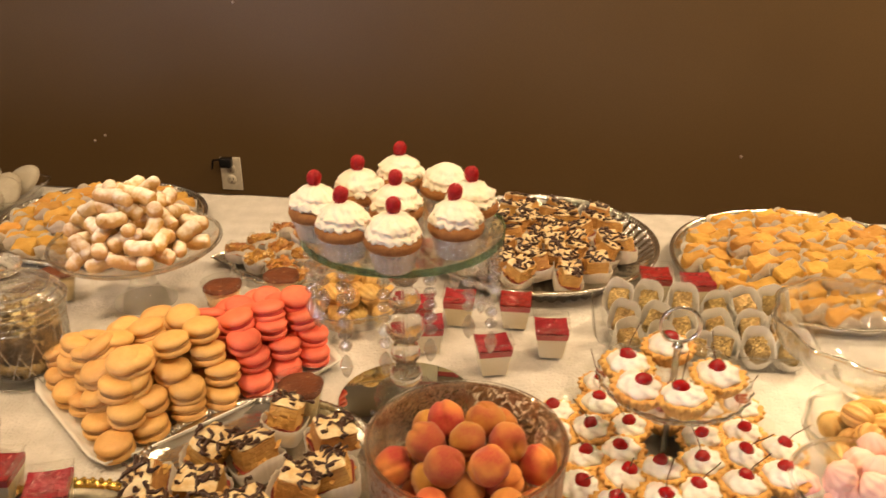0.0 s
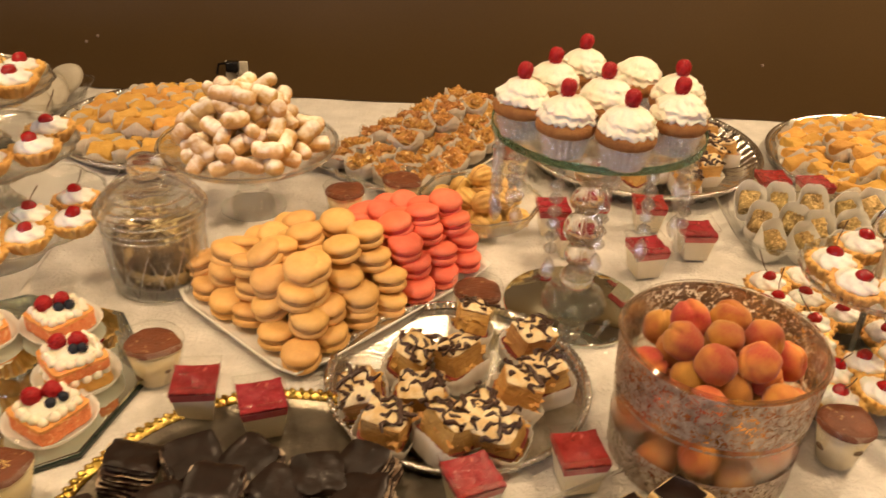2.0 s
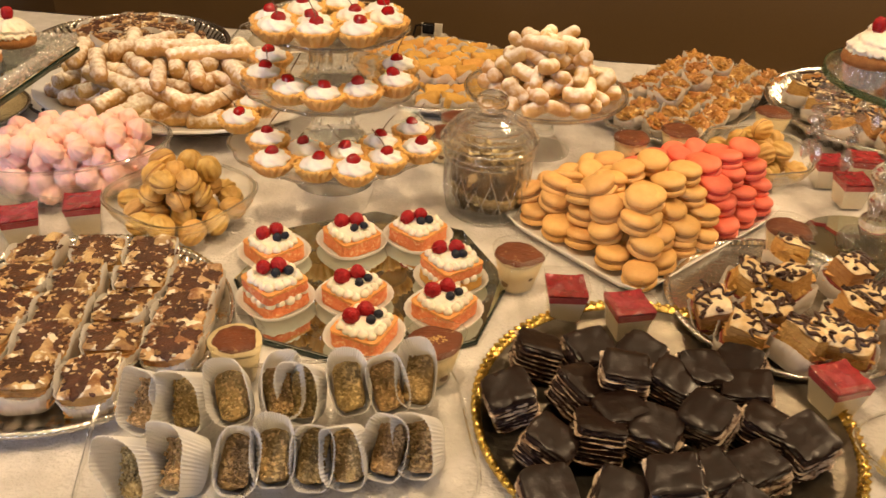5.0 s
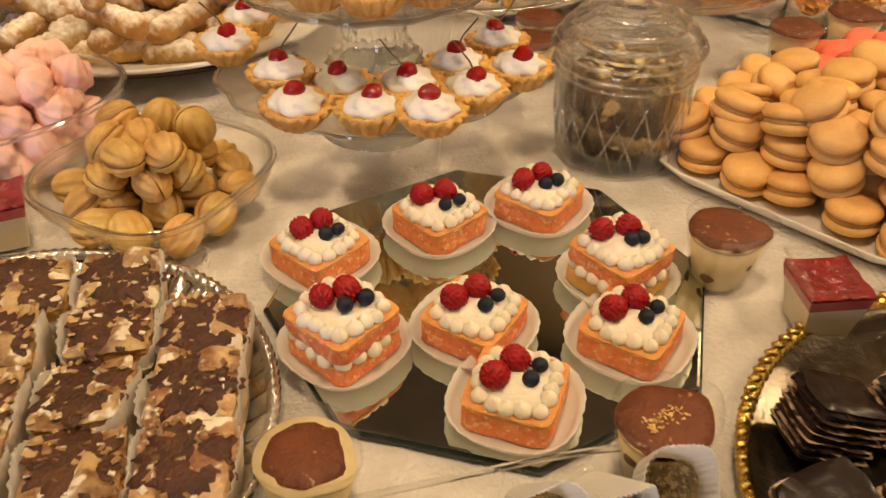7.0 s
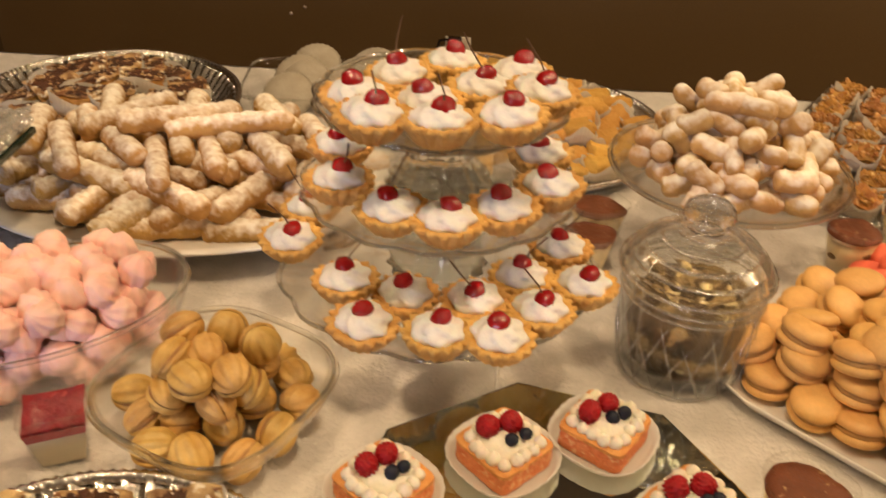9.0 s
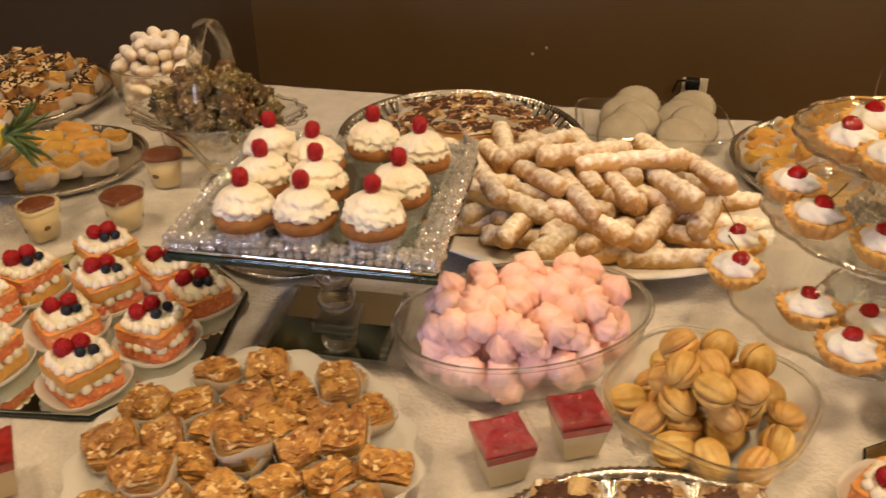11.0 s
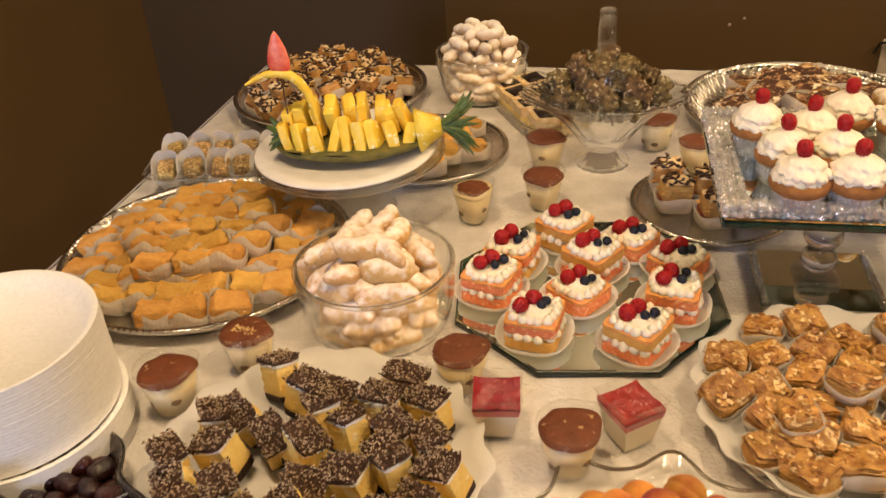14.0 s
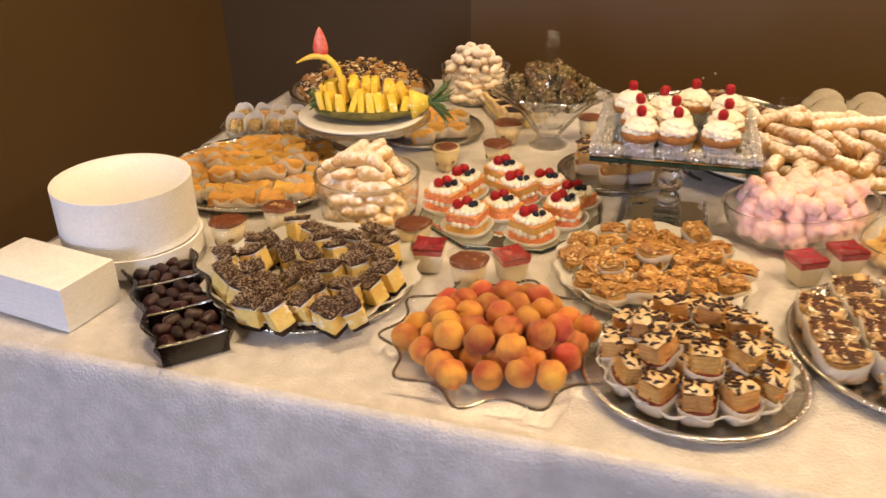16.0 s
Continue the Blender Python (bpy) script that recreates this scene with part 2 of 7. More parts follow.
SPONGE = M("golden_sponge", (0.4, 0.18, 0.05), (0.28, 0.11, 0.03), rough=0.8, scale=120, bump=0.6)
PINKSPONGE = M("coral_sponge", (0.92, 0.35, 0.15), (0.82, 0.21, 0.075), rough=0.75, scale=150, bump=1.0, bscale=330, speck=((0.93, 0.52, 0.27), 190, 0.58), vary=0.1)
CRUSTTOP = M("golden_sponge_crust", (0.8, 0.4, 0.12), (0.68, 0.27, 0.07), rough=0.7, scale=110, bump=0.6)
YELLOWSPONGE = M("yellow_sponge", (0.82, 0.5, 0.14), (0.7, 0.38, 0.09), rough=0.8, scale=130, bump=0.6)
RASP = M("raspberry", (0.42, 0.009, 0.013), (0.24, 0.004, 0.008), rough=0.45, scale=200, bump=0.2, spec=0.3)
BLUEB = M("blueberry", (0.008, 0.01, 0.02), (0.018, 0.023, 0.04), rough=0.5, scale=90, bump=0.1, spec=0.25)
CHERRY = M("glazed_cherry", (0.36, 0.006, 0.008), (0.22, 0.003, 0.004), rough=0.16, scale=90, bump=0.15, coat=0.4)
STEM = M("cherry_stem", (0.12, 0.06, 0.025), rough=0.6)
CRUST = M("tart_crust", (0.8, 0.5, 0.16), (0.62, 0.31, 0.07), rough=0.75, scale=80, bump=0.8, vary=0.1)
MAC_T = M("tan_macaron_shell", (0.78, 0.47, 0.16), (0.7, 0.38, 0.115), rough=0.5, scale=70, bump=0.08, vary=0.07)
MAC_TF = M("caramel_filling", (0.6, 0.34, 0.11), rough=0.6, scale=120, bump=0.5)
MAC_C = M("coral_macaron_shell", (0.9, 0.2, 0.11), (0.84, 0.155, 0.085), rough=0.5, scale=70, bump=0.08, vary=0.07)
MAC_CF = M("coral_filling", (0.7, 0.075, 0.05), rough=0.55, scale=120, bump=0.5)
JELLY = M("red_berry_jelly", (0.33, 0.028, 0.032), (0.2, 0.01, 0.014), rough=0.14, scale=70, bump=0.7, bscale=140, coat=0.5, vary=0.1)
PANNA = M("cream_pudding", (0.8, 0.7, 0.5), (0.76, 0.65, 0.44), rough=0.4, scale=30, bump=0.05)
COCOA = M("cocoa_powder", (0.17, 0.05, 0.018), (0.115, 0.032, 0.011), rough=0.5, scale=60, bump=0.6, spec=0.35, speck=((0.42, 0.27, 0.13), 130, 0.66))
DARKCHOC = M("dark_chocolate_glaze", (0.011, 0.0056, 0.0038), (0.017, 0.008, 0.0052), rough=0.36, scale=45, bump=0.3, bscale=90, coat=0.05, spec=0.26)
CHOCCAKE = M("chocolate_cake_layer", (0.034, 0.014, 0.009), (0.012, 0.006, 0.004), rough=0.6, scale=110, bump=1.0, bscale=260, spec=0.25)
BISCUIT = M("soaked_biscuit", (0.2, 0.11, 0.04), rough=0.8, scale=100, bump=0.4)
WALNUT = M("walnut_shell_cookie", (0.72, 0.47, 0.15), (0.5, 0.27, 0.06), rough=0.5, scale=60, bump=0.3, vary=0.14)
CARAMEL = M("brown_caramel", (0.42, 0.2, 0.06), rough=0.5)
SUGAR = M("powdered_cookie", (0.66, 0.41, 0.15), (0.48, 0.26, 0.07), rough=0.85, scale=50, bump=0.6, top=((0.9, 0.84, 0.73), 75, 2.12, 1.0), vary=0.16)
SUGARW = M("heavily_powdered_cookie", (0.72, 0.47, 0.19), (0.56, 0.31, 0.1), rough=0.85, scale=50, bump=0.6, top=((0.86, 0.8, 0.71), 100, 2.18, 0.9), vary=0.12)
SUGARF = M("powdered_finger_cookie", (0.57, 0.34, 0.11), (0.38, 0.19, 0.05), rough=0.8, scale=40, bump=0.8, top=((0.92, 0.87, 0.78), 110, 2.08, 1.15), vary=0.18)
WHITESUGAR = M("white_sugar_cookie", (0.76, 0.6, 0.4), (0.6, 0.4, 0.2), rough=0.85, scale=45, bump=0.4, top=((0.86, 0.8, 0.72), 80, 1.8, 1.0), vary=0.1)
ORANGEC = M("orange_shortbread", (0.63, 0.37, 0.1), (0.52, 0.275, 0.06), rough=0.9, scale=45, bump=1.0, bscale=170, vary=0.16, spec=0.2)
NUTTY = M("caramel_nut_topping", (0.55, 0.28, 0.06), (0.3, 0.11, 0.022), rough=0.4, scale=90, bump=0.9, speck=((0.78, 0.55, 0.26), 80, 0.61), vary=0.2)
NUTPALE = M("flaked_nut_topping", (0.57, 0.31, 0.08), (0.25, 0.09, 0.019), rough=0.36, scale=85, bump=1.0, bscale=230, coat=0.25, vary=0.22, contrast=0.12, speck=((0.76, 0.57, 0.29), 75, 0.61), tint=0.4)
BROWNTOP = M("cocoa_dusted_topping", (0.052, 0.017, 0.0065), (0.1, 0.034, 0.011), rough=0.55, scale=60, bump=1.0, bscale=260, speck=((0.45, 0.26, 0.11), 70, 0.7), vary=0.15, contrast=0.12)
CRUMBTOP = M("crumbly_caramel_top", (0.6, 0.41, 0.2), (0.2, 0.08, 0.025), rough=0.5, scale=48, bump=0.9, bscale=260, speck=((0.82, 0.74, 0.58), 60, 0.56), vary=0.15, contrast=0.1)
PASTRY = M("flaky_pastry", (0.64, 0.37, 0.11), (0.42, 0.2, 0.045), rough=0.65, scale=60, bump=0.8, vary=0.16, strata=((0.45, 0.22, 0.06), 1100, 0.72))
JAM = M("dark_jam", (0.16, 0.02, 0.015), (0.28, 0.05, 0.03), rough=0.35, scale=80, bump=0.4)
ICING = M("cream_icing", (0.8, 0.66, 0.41), (0.62, 0.4, 0.16), rough=0.45, scale=85, bump=0.6, contrast=0.14)
SESAME = M("crumbed_nut_roll", (0.55, 0.38, 0.15), (0.16, 0.105, 0.045), rough=0.9, scale=45, bump=0.9, bscale=420, speck=((0.7, 0.51, 0.23), 230, 0.52), vary=0.2)
CLUSTER = M("sesame_chocolate_cluster", (0.22, 0.15, 0.07), (0.06, 0.038, 0.018), rough=0.95, scale=90, bump=1.0, speck=((0.42, 0.34, 0.2), 120, 0.58), vary=0.3, spec=0.12)
COCO = M("chocolate_shaving_topping", (0.105, 0.048, 0.022), (0.045, 0.019, 0.01), rough=0.75, scale=140, bump=1.0, speck=((0.4, 0.28, 0.18), 330, 0.66))
CUSTARD = M("custard_sponge", (0.84, 0.66, 0.24), (0.78, 0.53, 0.13), rough=0.7, scale=60, bump=0.6, speck=((0.84, 0.74, 0.5), 50, 0.6))
PEACH = M("apricot_skin", (0.6, 0.27, 0.05), (0.37, 0.07, 0.028), rough=0.75, scale=24, bump=0.06, bscale=400, sheen=0.15, vary=0.24, contrast=0.11, tint=1.4, spec=0.3)
PINE = M("pineapple_flesh", (0.9, 0.68, 0.1), (0.84, 0.56, 0.03), rough=0.35, scale=60, bump=0.4, speck=((0.93, 0.84, 0.45), 110, 0.62), vary=0.06)
PINESKIN = M("pineapple_rind", (0.2, 0.16, 0.03), (0.07, 0.08, 0.02), rough=0.7, scale=70, bump=1.0)
LEAF = M("pineapple_leaf", (0.06, 0.12, 0.035), (0.16, 0.22, 0.08), rough=0.5, scale=40, bump=0.2)
STRAW = M("strawberry_flesh", (0.75, 0.05, 0.03), (0.85, 0.3, 0.2), rough=0.35, scale=40, bump=0.2)
PINKM = M("pink_meringue", (0.96, 0.66, 0.59), (0.93, 0.55, 0.48), rough=0.75, scale=30, bump=0.15, vary=0.05, sss=0.15)
DATE = M("date_skin", (0.03, 0.006, 0.005), (0.012, 0.004, 0.004), rough=0.32, scale=60, bump=0.4, coat=0.2, spec=0.35, vary=0.55, tint=0.4)
TEA = M("dried_tea_leaves", (0.13, 0.08, 0.03), (0.025, 0.016, 0.009), rough=0.85, scale=70, bump=1.0, speck=((0.3, 0.2, 0.08), 60, 0.62))
SHELLC = M("white_shell_cookie", (0.42, 0.38, 0.31), (0.34, 0.3, 0.23), rough=0.6, scale=30, bump=0.2)
SCROLL = M("dark_wire", (0.12, 0.1, 0.08), rough=0.35, metal=1, bump=0.05)
LACE = M("wall_scuff", (0.5, 0.42, 0.36), (0.22, 0.14, 0.1), rough=0.3, scale=80, bump=0.2)
LACEP = lace_mat("silver_lace_print")
PALEFLAKE = M("pale_shaving", (0.56, 0.44, 0.3), (0.3, 0.21, 0.13), rough=0.8, scale=45, bump=0.4)
CHOCREAM = M("beige_cake_cream", (0.62, 0.5, 0.37), (0.2, 0.11, 0.06), rough=0.6, scale=75, bump=0.8, contrast=0.07, speck=((0.035, 0.015, 0.009), 60, 0.54))
JELLYS = M("pink_jelly_side", (0.5, 0.1, 0.085), (0.38, 0.05, 0.045), rough=0.25, scale=80, bump=0.2, coat=0.2)
GOLDLEAF = M("gold_flake", (0.8, 0.58, 0.24), (0.62, 0.4, 0.12), rough=0.5, scale=90, bump=0.6)

TEALEAF = M("tea_leaf", (0.34, 0.23, 0.09), (0.05, 0.03, 0.014), rough=0.8, scale=25, bump=0.8, speck=((0.62, 0.5, 0.24), 40, 0.6))
PANNAY = M("yellow_cream", (0.82, 0.69, 0.4), (0.76, 0.6, 0.32), rough=0.4, scale=30, bump=0.05)
NUTCREAM = M("pale_nut_flake", (0.8, 0.61, 0.34), (0.68, 0.42, 0.15), rough=0.7, scale=45, bump=0.5)
DOILY = baking_paper("translucent_paper_liner", (0.92, 0.91, 0.88), 0.22)
DOILYCARD = baking_paper("thin_white_doily_paper", (0.93, 0.91, 0.87), 0.12)
# silver darkened in colour to stand in for the dark cakes it mirrors
DARKSILVER = M("dark_reflection_silver", (0.26, 0.23, 0.18), (0.16, 0.14, 0.11), rough=0.3, metal=1, scale=30, bump=0.25, bscale=180)
JARGLASS = crystal_mat("clear_jar_glass", 0.62)
BEADGLASS = crystal_mat("bead_crystal", 0.1, (1.0, 1.0, 1.0), 1.4)
DRIZ = M("chocolate_drizzle", (0.035, 0.014, 0.007), (0.055, 0.022, 0.01), rough=0.3, scale=80, bump=0.2)
EDGEGLASS = thin_glass("thick_glass_edge", (0.5, 0.46, 0.38), 0.25, 0.03, 0.0, 0.3, 0.5)
# brown tint that darkens the clear glass of the lace bowl
BROWNGLASS = crystal_mat("brownish_clear_glass", 0.35, (0.86, 0.79, 0.7))
CLEAR = (GLASS, CUT, CRYSTALBALL, GREENEDGE, JARGLASS, BEADGLASS, BROWNGLASS)

# ---- mesh building ----


def mesh_of(name, vf, material, smooth=True):
    me = bpy.data.meshes.new(name)
    me.from_pydata(vf[0], [], vf[1])
    if smooth:
        me.polygons.foreach_set("use_smooth", [True] * len(me.polygons))
    me.materials.append(material)
    me.validate()
    if smooth == "sharp" or material in CLEAR:
        me.set_sharp_from_angle(angle=radians(48))
    me.update()
    return me


def part(name, vf, material, parent=None, label="", smooth=True, m=None):
    """One mesh object under a thing or part."""
    ob = new(name, vf if isinstance(vf, bpy.types.Mesh) else mesh_of(name, vf, material, smooth))
    if parent is not None:
        ob.parent = parent
    if material in CLEAR:
        ob.visible_shadow = False
    if m is not None:
        ob.matrix_basis = m
    return tagged(ob, label) if label else ob


def thing(name, label, category, group="", m=None):
    ob = new(name)
    ob.empty_display_size = 0.02
    if m is not None:
        ob.matrix_basis = m
    return tagged(ob, label, category, group)


def join(*pieces):
    V, F = [], []
    for p in pieces:
        vf, m = p if isinstance(p[1], Matrix) else (p, None)
        o = len(V)
        V += [tuple(m @ Vector(v)) for v in vf[0]] if m is not None else list(vf[0])
        F += [tuple(i + o for i in f) for f in vf[1]]
    return V, F


def lathe(prof, seg=24, rmod=None, sx=1.0, sy=1.0):
    """Turns a profile of (radius, height) round z. rmod(angle, index) scales the radius."""
    V, F, rings = [], [], []
    for i, (r, z) in enumerate(prof):
        if r < 1e-6:
            rings.append([len(V)])
            V.append((0, 0, z))
            continue
        ring = []
        for k in range(seg):
            a = 2 * math.pi * k / seg
            q = r * (rmod(a, i) if rmod else 1)
            ring.append(len(V))
            V.append((q * math.cos(a) * sx, q * math.sin(a) * sy, z))
        rings.append(ring)
    for a, b in zip(rings, rings[1:]):
        for k in range(seg):
            j = (k + 1) % seg
            if len(a) == 1 and len(b) == 1:
                continue
            if len(a) == 1:
                F.append((a[0], b[j], b[k]))
            elif len(b) == 1:
                F.append((a[k], a[j], b[0]))
            else:
                F.append((a[k], a[j], b[j], b[k]))
    return V, F


def bm_vf(bm):
    bm.verts.ensure_lookup_table()
    vf = [tuple(v.co) for v in bm.verts], [tuple(v.index for v in f.verts) for f in bm.faces]
    bm.free()
    return vf


def rbox(x, y, z, bevel=0.003, segs=2, rough=0.0, cuts=0, seed=0, z0=0.0):
    """A box with rounded edges that stands on z0; rough: uneven sides."""
    bm = bmesh.new()
    bmesh.ops.create_cube(bm, size=1)
    for v in bm.verts:
        v.co = Vector((v.co.x * x, v.co.y * y, v.co.z * z + z / 2 + z0))
    if bevel:
        bmesh.ops.bevel(bm, geom=bm.edges[:], offset=bevel, segments=segs, affect="EDGES", profile=0.6)
    if cuts:
        bmesh.ops.subdivide_edges(bm, edges=bm.edges[:], cuts=cuts, use_grid_fill=True)
    if rough:
        for v in bm.verts:
            n = noise.noise_vector(v.co * 90 + Vector((seed * 7.1, seed, 0)))
            w = noise.noise_vector(v.co * 30 + Vector((seed * 3.7, 5, seed)))
            v.co += (n * 0.8 + w) * rough * 1.5
            v.co.z = max(v.co.z, z0)
    bm.normal_update()
    bm.verts.index_update()
    return bm_vf(bm)


def blob(rx, ry, rz, sub=3, amp=0.0, freq=1.0, seed=0, fn=None):
    bm = bmesh.new()
    bmesh.ops.create_icosphere(bm, subdivisions=sub, radius=1)
    for v in bm.verts:
        k = 1 + amp * noise.noise(v.co * freq + Vector((seed * 9.3, seed, 2)))
        if fn:
            k *= fn(v.co)
        v.co = Vector((v.co.x * rx * k, v.co.y * ry * k, v.co.z * rz * k))
    return bm_vf(bm)


def tube(pts, radius, seg=8, caps=True):
    """A round tube along points; radius a number or a function of 0..1."""
    pts = [Vector(p) for p in pts]
    V, F = [], []
    n = len(pts)
    up = Vector((0.13, 0.21, 0.97))
    for i, p in enumerate(pts):
        t = (pts[min(i + 1, n - 1)] - pts[max(i - 1, 0)]).normalized()
        a = t.cross(up)
        a = a.normalized() if a.length > 1e-4 else Vector((1, 0, 0))
        b = t.cross(a).normalized()
        r = radius(i / (n - 1)) if callable(radius) else radius
        for k in range(seg):
            w = 2 * math.pi * k / seg
            V.append(tuple(p + (a * math.cos(w) + b * math.sin(w)) * r))
    for i in range(n - 1):
        for k in range(seg):
            j = (k + 1) % seg
            F.append((i * seg + k, i * seg + j, (i + 1) * seg + j, (i + 1) * seg + k))
    if caps:
        F.append(tuple(range(seg)))
        F.append(tuple(range((n - 1) * seg, n * seg))[::-1])
    return V, F


def strata(lx, ly, z0, z1, levels, amp, seed=0, top=0.001, per=8, square=16.0, wave=0.0):
    """A block built up of layers whose cut sides step in and out; wave lifts and sinks the layers."""
    V, F, n = [], [], per * 4

    def ring(s, z, j, a):
        for k in range(n):
            w = 2 * math.pi * k / n
            c, q = math.cos(w), math.sin(w)
            e = (abs(c) ** square + abs(q) ** square) ** (-1 / square) * s
            p = Vector((e * c * lx / 2, e * q * ly / 2, z))
            o = a * (0.9 * (j % 2) + 1.3 * noise.noise(Vector((p.x * 60 + seed * 5, p.y * 60, j * 1.7 + seed))))
            up = (wave + top * (j == levels)) * noise.noise(Vector((p.x * 55 + seed * 3, p.y * 55, seed)))
            V.append((p.x + c * o, p.y + q * o, p.z + up))
    for j in range(levels + 1):
        ring(1.0 if 0 < j < levels or levels < 2 else 0.96, z0 + (z1 - z0) * j / levels, j, amp)
    for s in (0.62, 0.28):
        ring(s, z1 + top * 0.4, levels, 0.0)
    V += [(0, 0, z0), (0, 0, z1 + top * noise.noise(Vector((seed * 3, 0, seed))))]
    for j in range(levels + 2):
        F += [(j * n + k, j * n + (k + 1) % n, (j + 1) * n + (k + 1) % n, (j + 1) * n + k) for k in range(n)]
    F += [(len(V) - 2, (k + 1) % n, k) for k in range(n)]
    o = (levels + 2) * n
    F += [(len(V) - 1, o + k, o + (k + 1) % n) for k in range(n)]
    return V, F


def rolled(length, r, bend=0.0, seed=0, step=0.1, turns=3.0, blunt=5.0, n=28, seg=20, lump=0.12):
    """A rolled piece of dough with blunt round ends and a winding seam."""
    V, F = [(-length / 2, 0, 0)], []
    for i in range(1, n):
        x = -math.cos(math.pi * i / n)
        rad = r * (1 - abs(x) ** blunt) ** 0.5
        for k in range(seg):
            w = 2 * math.pi * k / seg
            q = rad * (1 + step * ((w / (2 * math.pi) + x * turns + seed * 0.37) % 1 - 0.5))
            p = Vector((x * length / 2, q * math.cos(w), q * math.sin(w)))
            V.append(tuple(p * (1 + lump * noise.noise(p * 60 + Vector((seed * 3.1, seed, 0))))))
    V.append((length / 2, 0, 0))
    for i in range(n - 2):
        F += [(1 + i * seg + k, 1 + i * seg + (k + 1) % seg, 1 + (i + 1) * seg + (k + 1) % seg, 1 + (i + 1) * seg + k) for k in range(seg)]
    e = 1 + (n - 2) * seg
    F += [(0, 1 + (k + 1) % seg, 1 + k) for k in range(seg)] + [(e + k, e + (k + 1) % seg, len(V) - 1) for k in range(seg)]
    if bend:
        q = length / bend
        V = [((q + y) * math.sin(x / q), (q + y) * math.cos(x / q) - q, z) for x, y, z in V]
    return V, [f[::-1] for f in F]


def prism(poly, z0, z1, inset=0.0):
    """A flat slab with a given outline."""
    n = len(poly)
    c = (sum(p[0] for p in poly) / n, sum(p[1] for p in poly) / n)
    ins = [(p[0] + (c[0] - p[0]) * inset, p[1] + (c[1] - p[1]) * inset) for p in poly]
    V = [(*p, z0) for p in poly] + [(*p, z1 - (z1 - z0) * 0.2) for p in poly] + [(*p, z1) for p in ins]
    F = [tuple(range(n))[::-1], tuple(range(2 * n, 3 * n))]
    for a in (0, n):
        F += [(a + k, a + (k + 1) % n, a + n + (k + 1) % n, a + n + k) for k in range(n)]
    return V, F


used = set()


def put(protos, poses, label="", group=""):
    """Stands the built ones at the first poses and copies of them at the rest."""
    protos = list(protos)
    made = []
    for i, m in enumerate(poses):
        p = next((q for q in protos if q.name not in used), None)
        if p is not None:
            used.add(p.name)
            ob = p
        else:
            ob = copy_thing(protos[random.randrange(len(protos))], m)
        ob.matrix_basis = m
        tagged(ob, label, "", group)
        made.append(ob)
    return made


def R(a, b):
    return random.uniform(a, b)


def hexgrid(cx, cy, r, step, jitter=0.1, turn=0.0):
    out, n = [], int(r / step) + 2
    for j in range(-n, n + 1):
        for i in range(-n, n + 1):
            x, y = (i + 0.5 * (j % 2)) * step, j * step * 0.87
            x, y = x * math.cos(turn) - y * math.sin(turn), x * math.sin(turn) + y * math.cos(turn)
            if math.hypot(x, y) <= r:
                out.append((cx + x + R(-1, 1) * jitter * step, cy + y + R(-1, 1) * jitter * step))
    return out


def heap(cx, cy, z0, r, step, dz, layers, shrink=0.8, sy=1.0, turn=0.0):
    """Places in a heaped pile, layer by layer."""
    out = []
    for k in range(layers):
        rk = r * (1 - shrink * k / max(1, layers))
        for x, y in hexgrid(0, 0, rk, step, 0.15, k * 0.7):
            x, y = x, y * sy
            out.append((cx + x * math.cos(turn) - y * math.sin(turn), cy + x * math.sin(turn) + y * math.cos(turn), z0 + k * dz + R(-0.1, 0.1) * dz))
    return out


T = 0.752  # top of the cloth


def cuboid(x, y, z):
    V = [(sx * x / 2, sy * y / 2, sz * z / 2) for sz in (-1, 1) for sx, sy in ((-1, -1), (1, -1), (1, 1), (-1, 1))]
    return V, [(3, 2, 1, 0), (4, 5, 6, 7)] + [(k, (k + 1) % 4, 4 + (k + 1) % 4, 4 + k) for k in range(4)]


def flakes(n, lx, ly, z, size, rise=0.005, lie=35):
    """Loose slivers lying over a top."""
    out = []
    for _ in range(n):
        s = R(0.6, 1.3)
        out.append((cuboid(size[0] * s, size[1] * R(0.7, 1.3), size[2]), pose(R(-lx, lx) / 2, R(-ly, ly) / 2, z + R(0, rise), R(-lie, lie), R(-lie, lie), R(0, 360))))
    return join(*out)


def rind(n, lx, ly, z0, z1, size):
    """Crumbs stuck on the four cut sides of a block."""
    out = []
    for k in range(n):
        u, s = R(-0.5, 0.5), k % 2 * 2 - 1
        x, y = (u * lx, s * ly / 2) if k % 4 < 2 else (s * lx / 2, u * ly)
        out.append((cuboid(size[0] * R(0.6, 1.3), size[1] * R(0.7, 1.3), size[2]), pose(x, y, R(z0, z1), R(0, 360), R(0, 360), R(0, 360))))
    return join(*out)


def scraps(name, vf, material, parent, label=""):
    return tagged(part(name, vf, material, parent, label, smooth=False), kind="stuff")

# ---- the room ----
X0, X1, Y0, Y1, H = -3.48, 3.2, -4.4, 2.6, 2.7


def slab(name, x0, x1, y0, y1, z0, z1, material, label, holes=None):
    vf = rbox(x1 - x0, y1 - y0, z1 - z0, 0)
    ob = part(name, ([(v[0] + (x0 + x1) / 2, v[1] + (y0 + y1) / 2, v[2] + z0) for v in vf[0]], vf[1]), material, smooth=False)
    return tagged(ob, label, name.split("_")[0], "", "structure")


